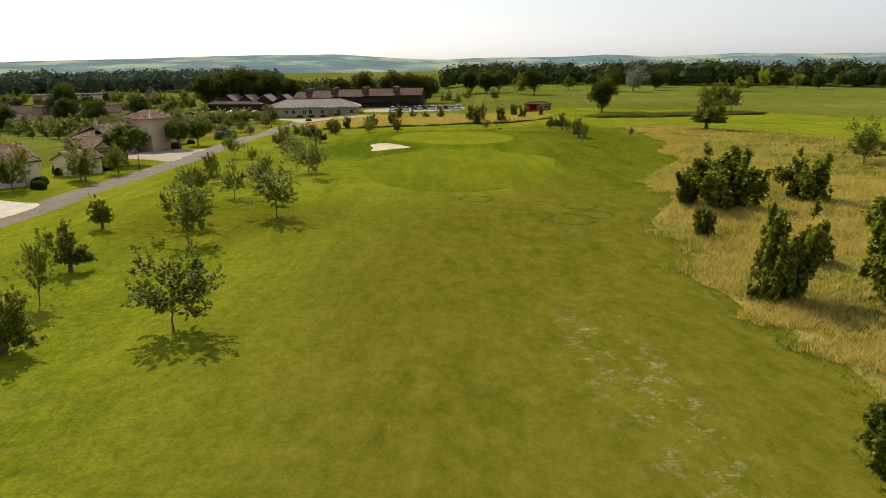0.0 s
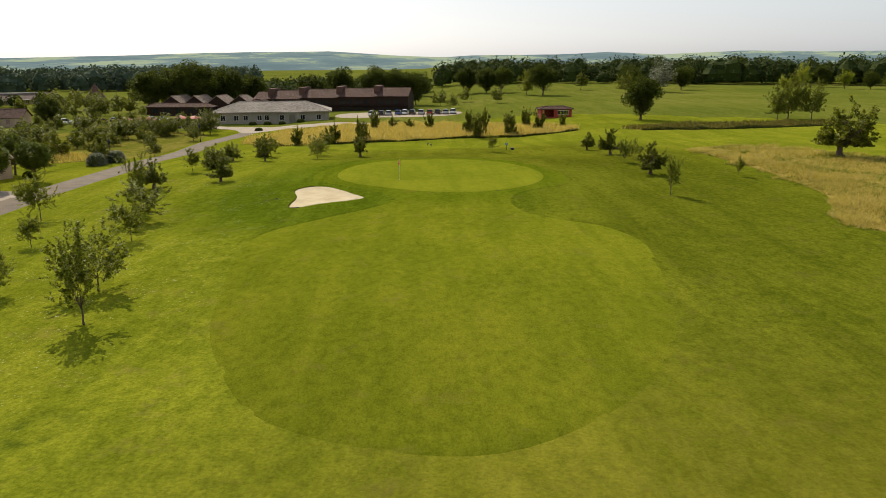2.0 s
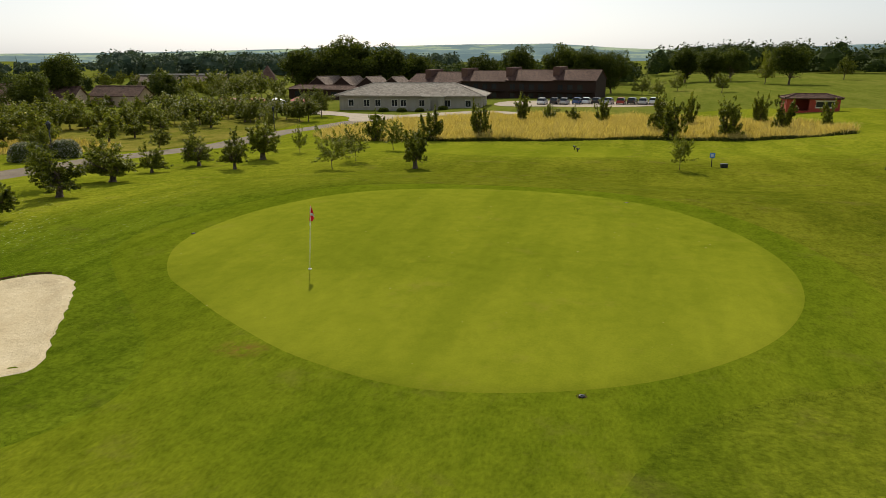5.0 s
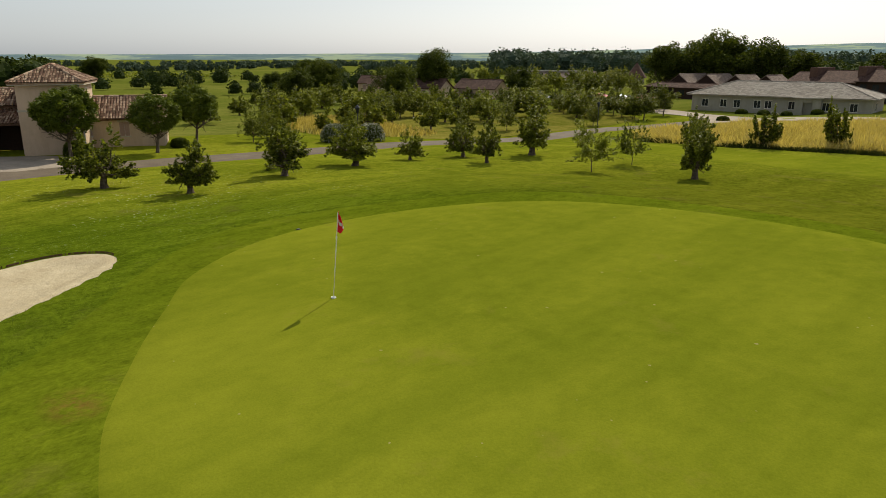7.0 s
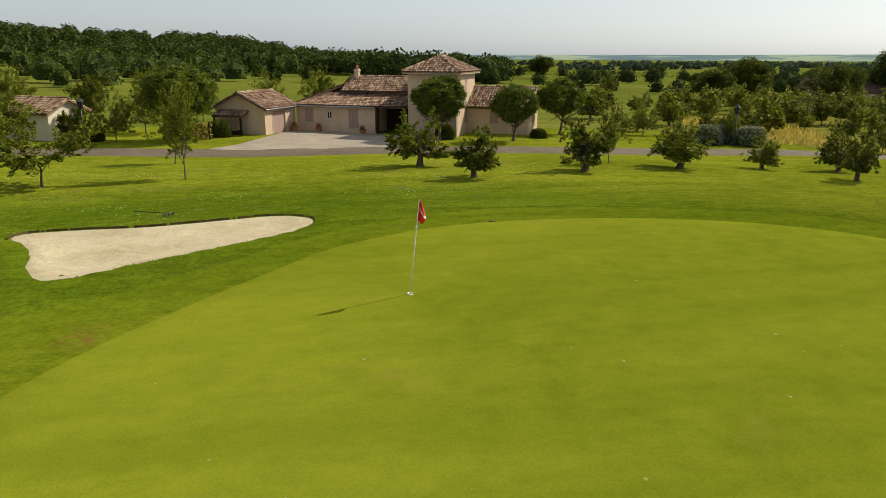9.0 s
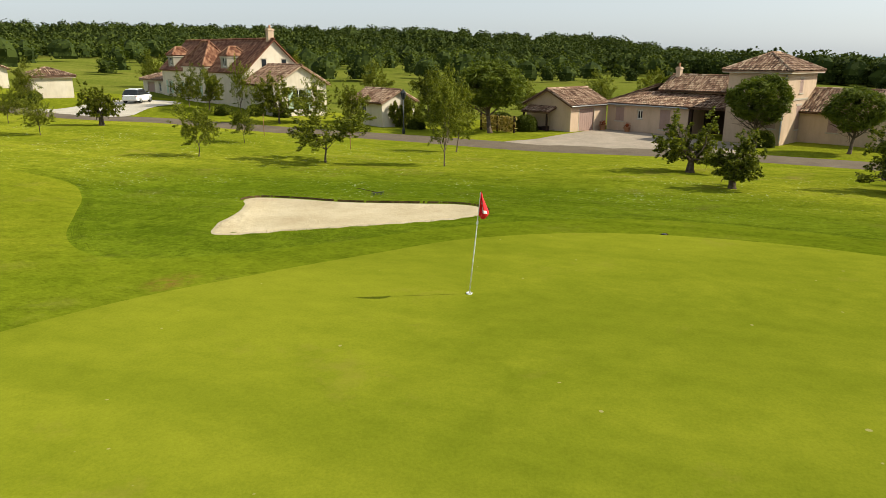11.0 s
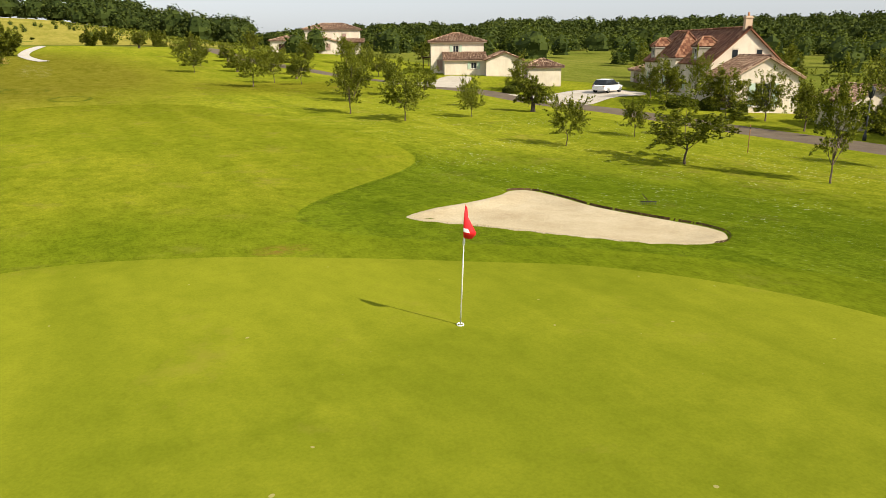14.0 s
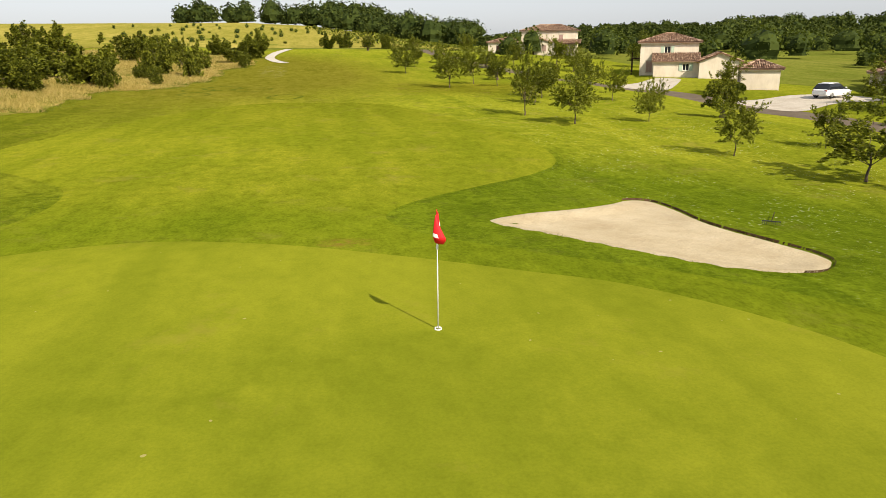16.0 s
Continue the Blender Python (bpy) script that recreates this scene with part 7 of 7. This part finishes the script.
# slim stakes on the lawn by the road
for x, y in ((-28.4, -16.9), (-32.6, -26.1)):
    ob = new("lawn_stake")
    ob.matrix_basis = pose(x, y, ground_z(x, y))
    V, F = lathe([(0.022, -0.1), (0.022, 1.5), (0.015, 1.55)], 6)
    part("post", mesh_from("post", V, F, M_TERRA), ob)
    V, F = lathe([(0.026, 1.3), (0.026, 1.42)], 6)
    part("band", mesh_from("band", V, F, M_DARK), ob)
    tagged(ob, "thin wooden stake standing in the lawn", "stake", "lawn stakes")

# fence panel of dry brush beside the garage
ob = new("brush_fence")
ob.matrix_basis = pose(-48.6, -11.0, ground_z(-48.6, -11.0), 0, 0, 63)
for k in range(3):
    box_part("fence_post", (-4.0 + 2.0 * k, -3.88 + 2.0 * k, -0.06, 0.06, 0, 1.5), M_TIMBER, ob)
rr = np.random.default_rng(9)
c = np.column_stack([rr.uniform(-4, 0.2, 700), rr.normal(0, 0.07, 700), rr.uniform(0.05, 1.4, 700)])
part("brush", quads_mesh("brush", leaf_quads(rr, c, 0.3), M_STRAW), ob)
tagged(ob, "dry brushwood fence between a pine and garage", "fence")

# rough grass blades along the mown edges near the green
ROUGH_BAND = smooth_loop([(-16, -22), (-20, -8), (-18, 8), (-14, 22), (0, 28), (14, 25), (22, 12), (24, -4), (19, -18), (14, -19.5), (10.5, -14), (10.6, -9.5), (0, -12), (-4.5, -15.5), (-9.5, -21)], 4)
blades("rough_grass", ROUGH_BAND, 70, 0.038, 0.010, M_BLADE, 31, "longer rough grass around the putting green", "grass", 2, holes=(FAIRWAY, BUNKER))
# taller fringes where the mower turns: round the green and along the collar, with the edge's shadow line painted as
# dark blades
def outside(loop, off):
    t = np.roll(loop, -1, 0) - np.roll(loop, 1, 0)
    t /= np.linalg.norm(t, axis=1)[:, None]
    p = loop + np.stack([-t[:, 1], t[:, 0]], 1) * off
    return np.where((edge_distance(loop, p[:, 0], p[:, 1]) < 0)[:, None], p, 2 * loop - p)


near = lambda x, y: np.where(y > -24, 1.0, 0.0)
for loop, name, tall_, lab in ((GREEN, "collar_fringe", 0.03, "slightly longer fringe round the putting green, coloured dark for edge shade"), (FAIRWAY, "rough_fringe", 0.045, "longer grass edge along the mown collar, coloured dark for edge shade")):
    big = outside(loop, 0.34)
    blades(name, big, 300, tall_, 0.009, M_EDGE_SHADE, 37, lab, "grass", 1, holes=(outside(loop, 0.02), BUNKER), thin=near)
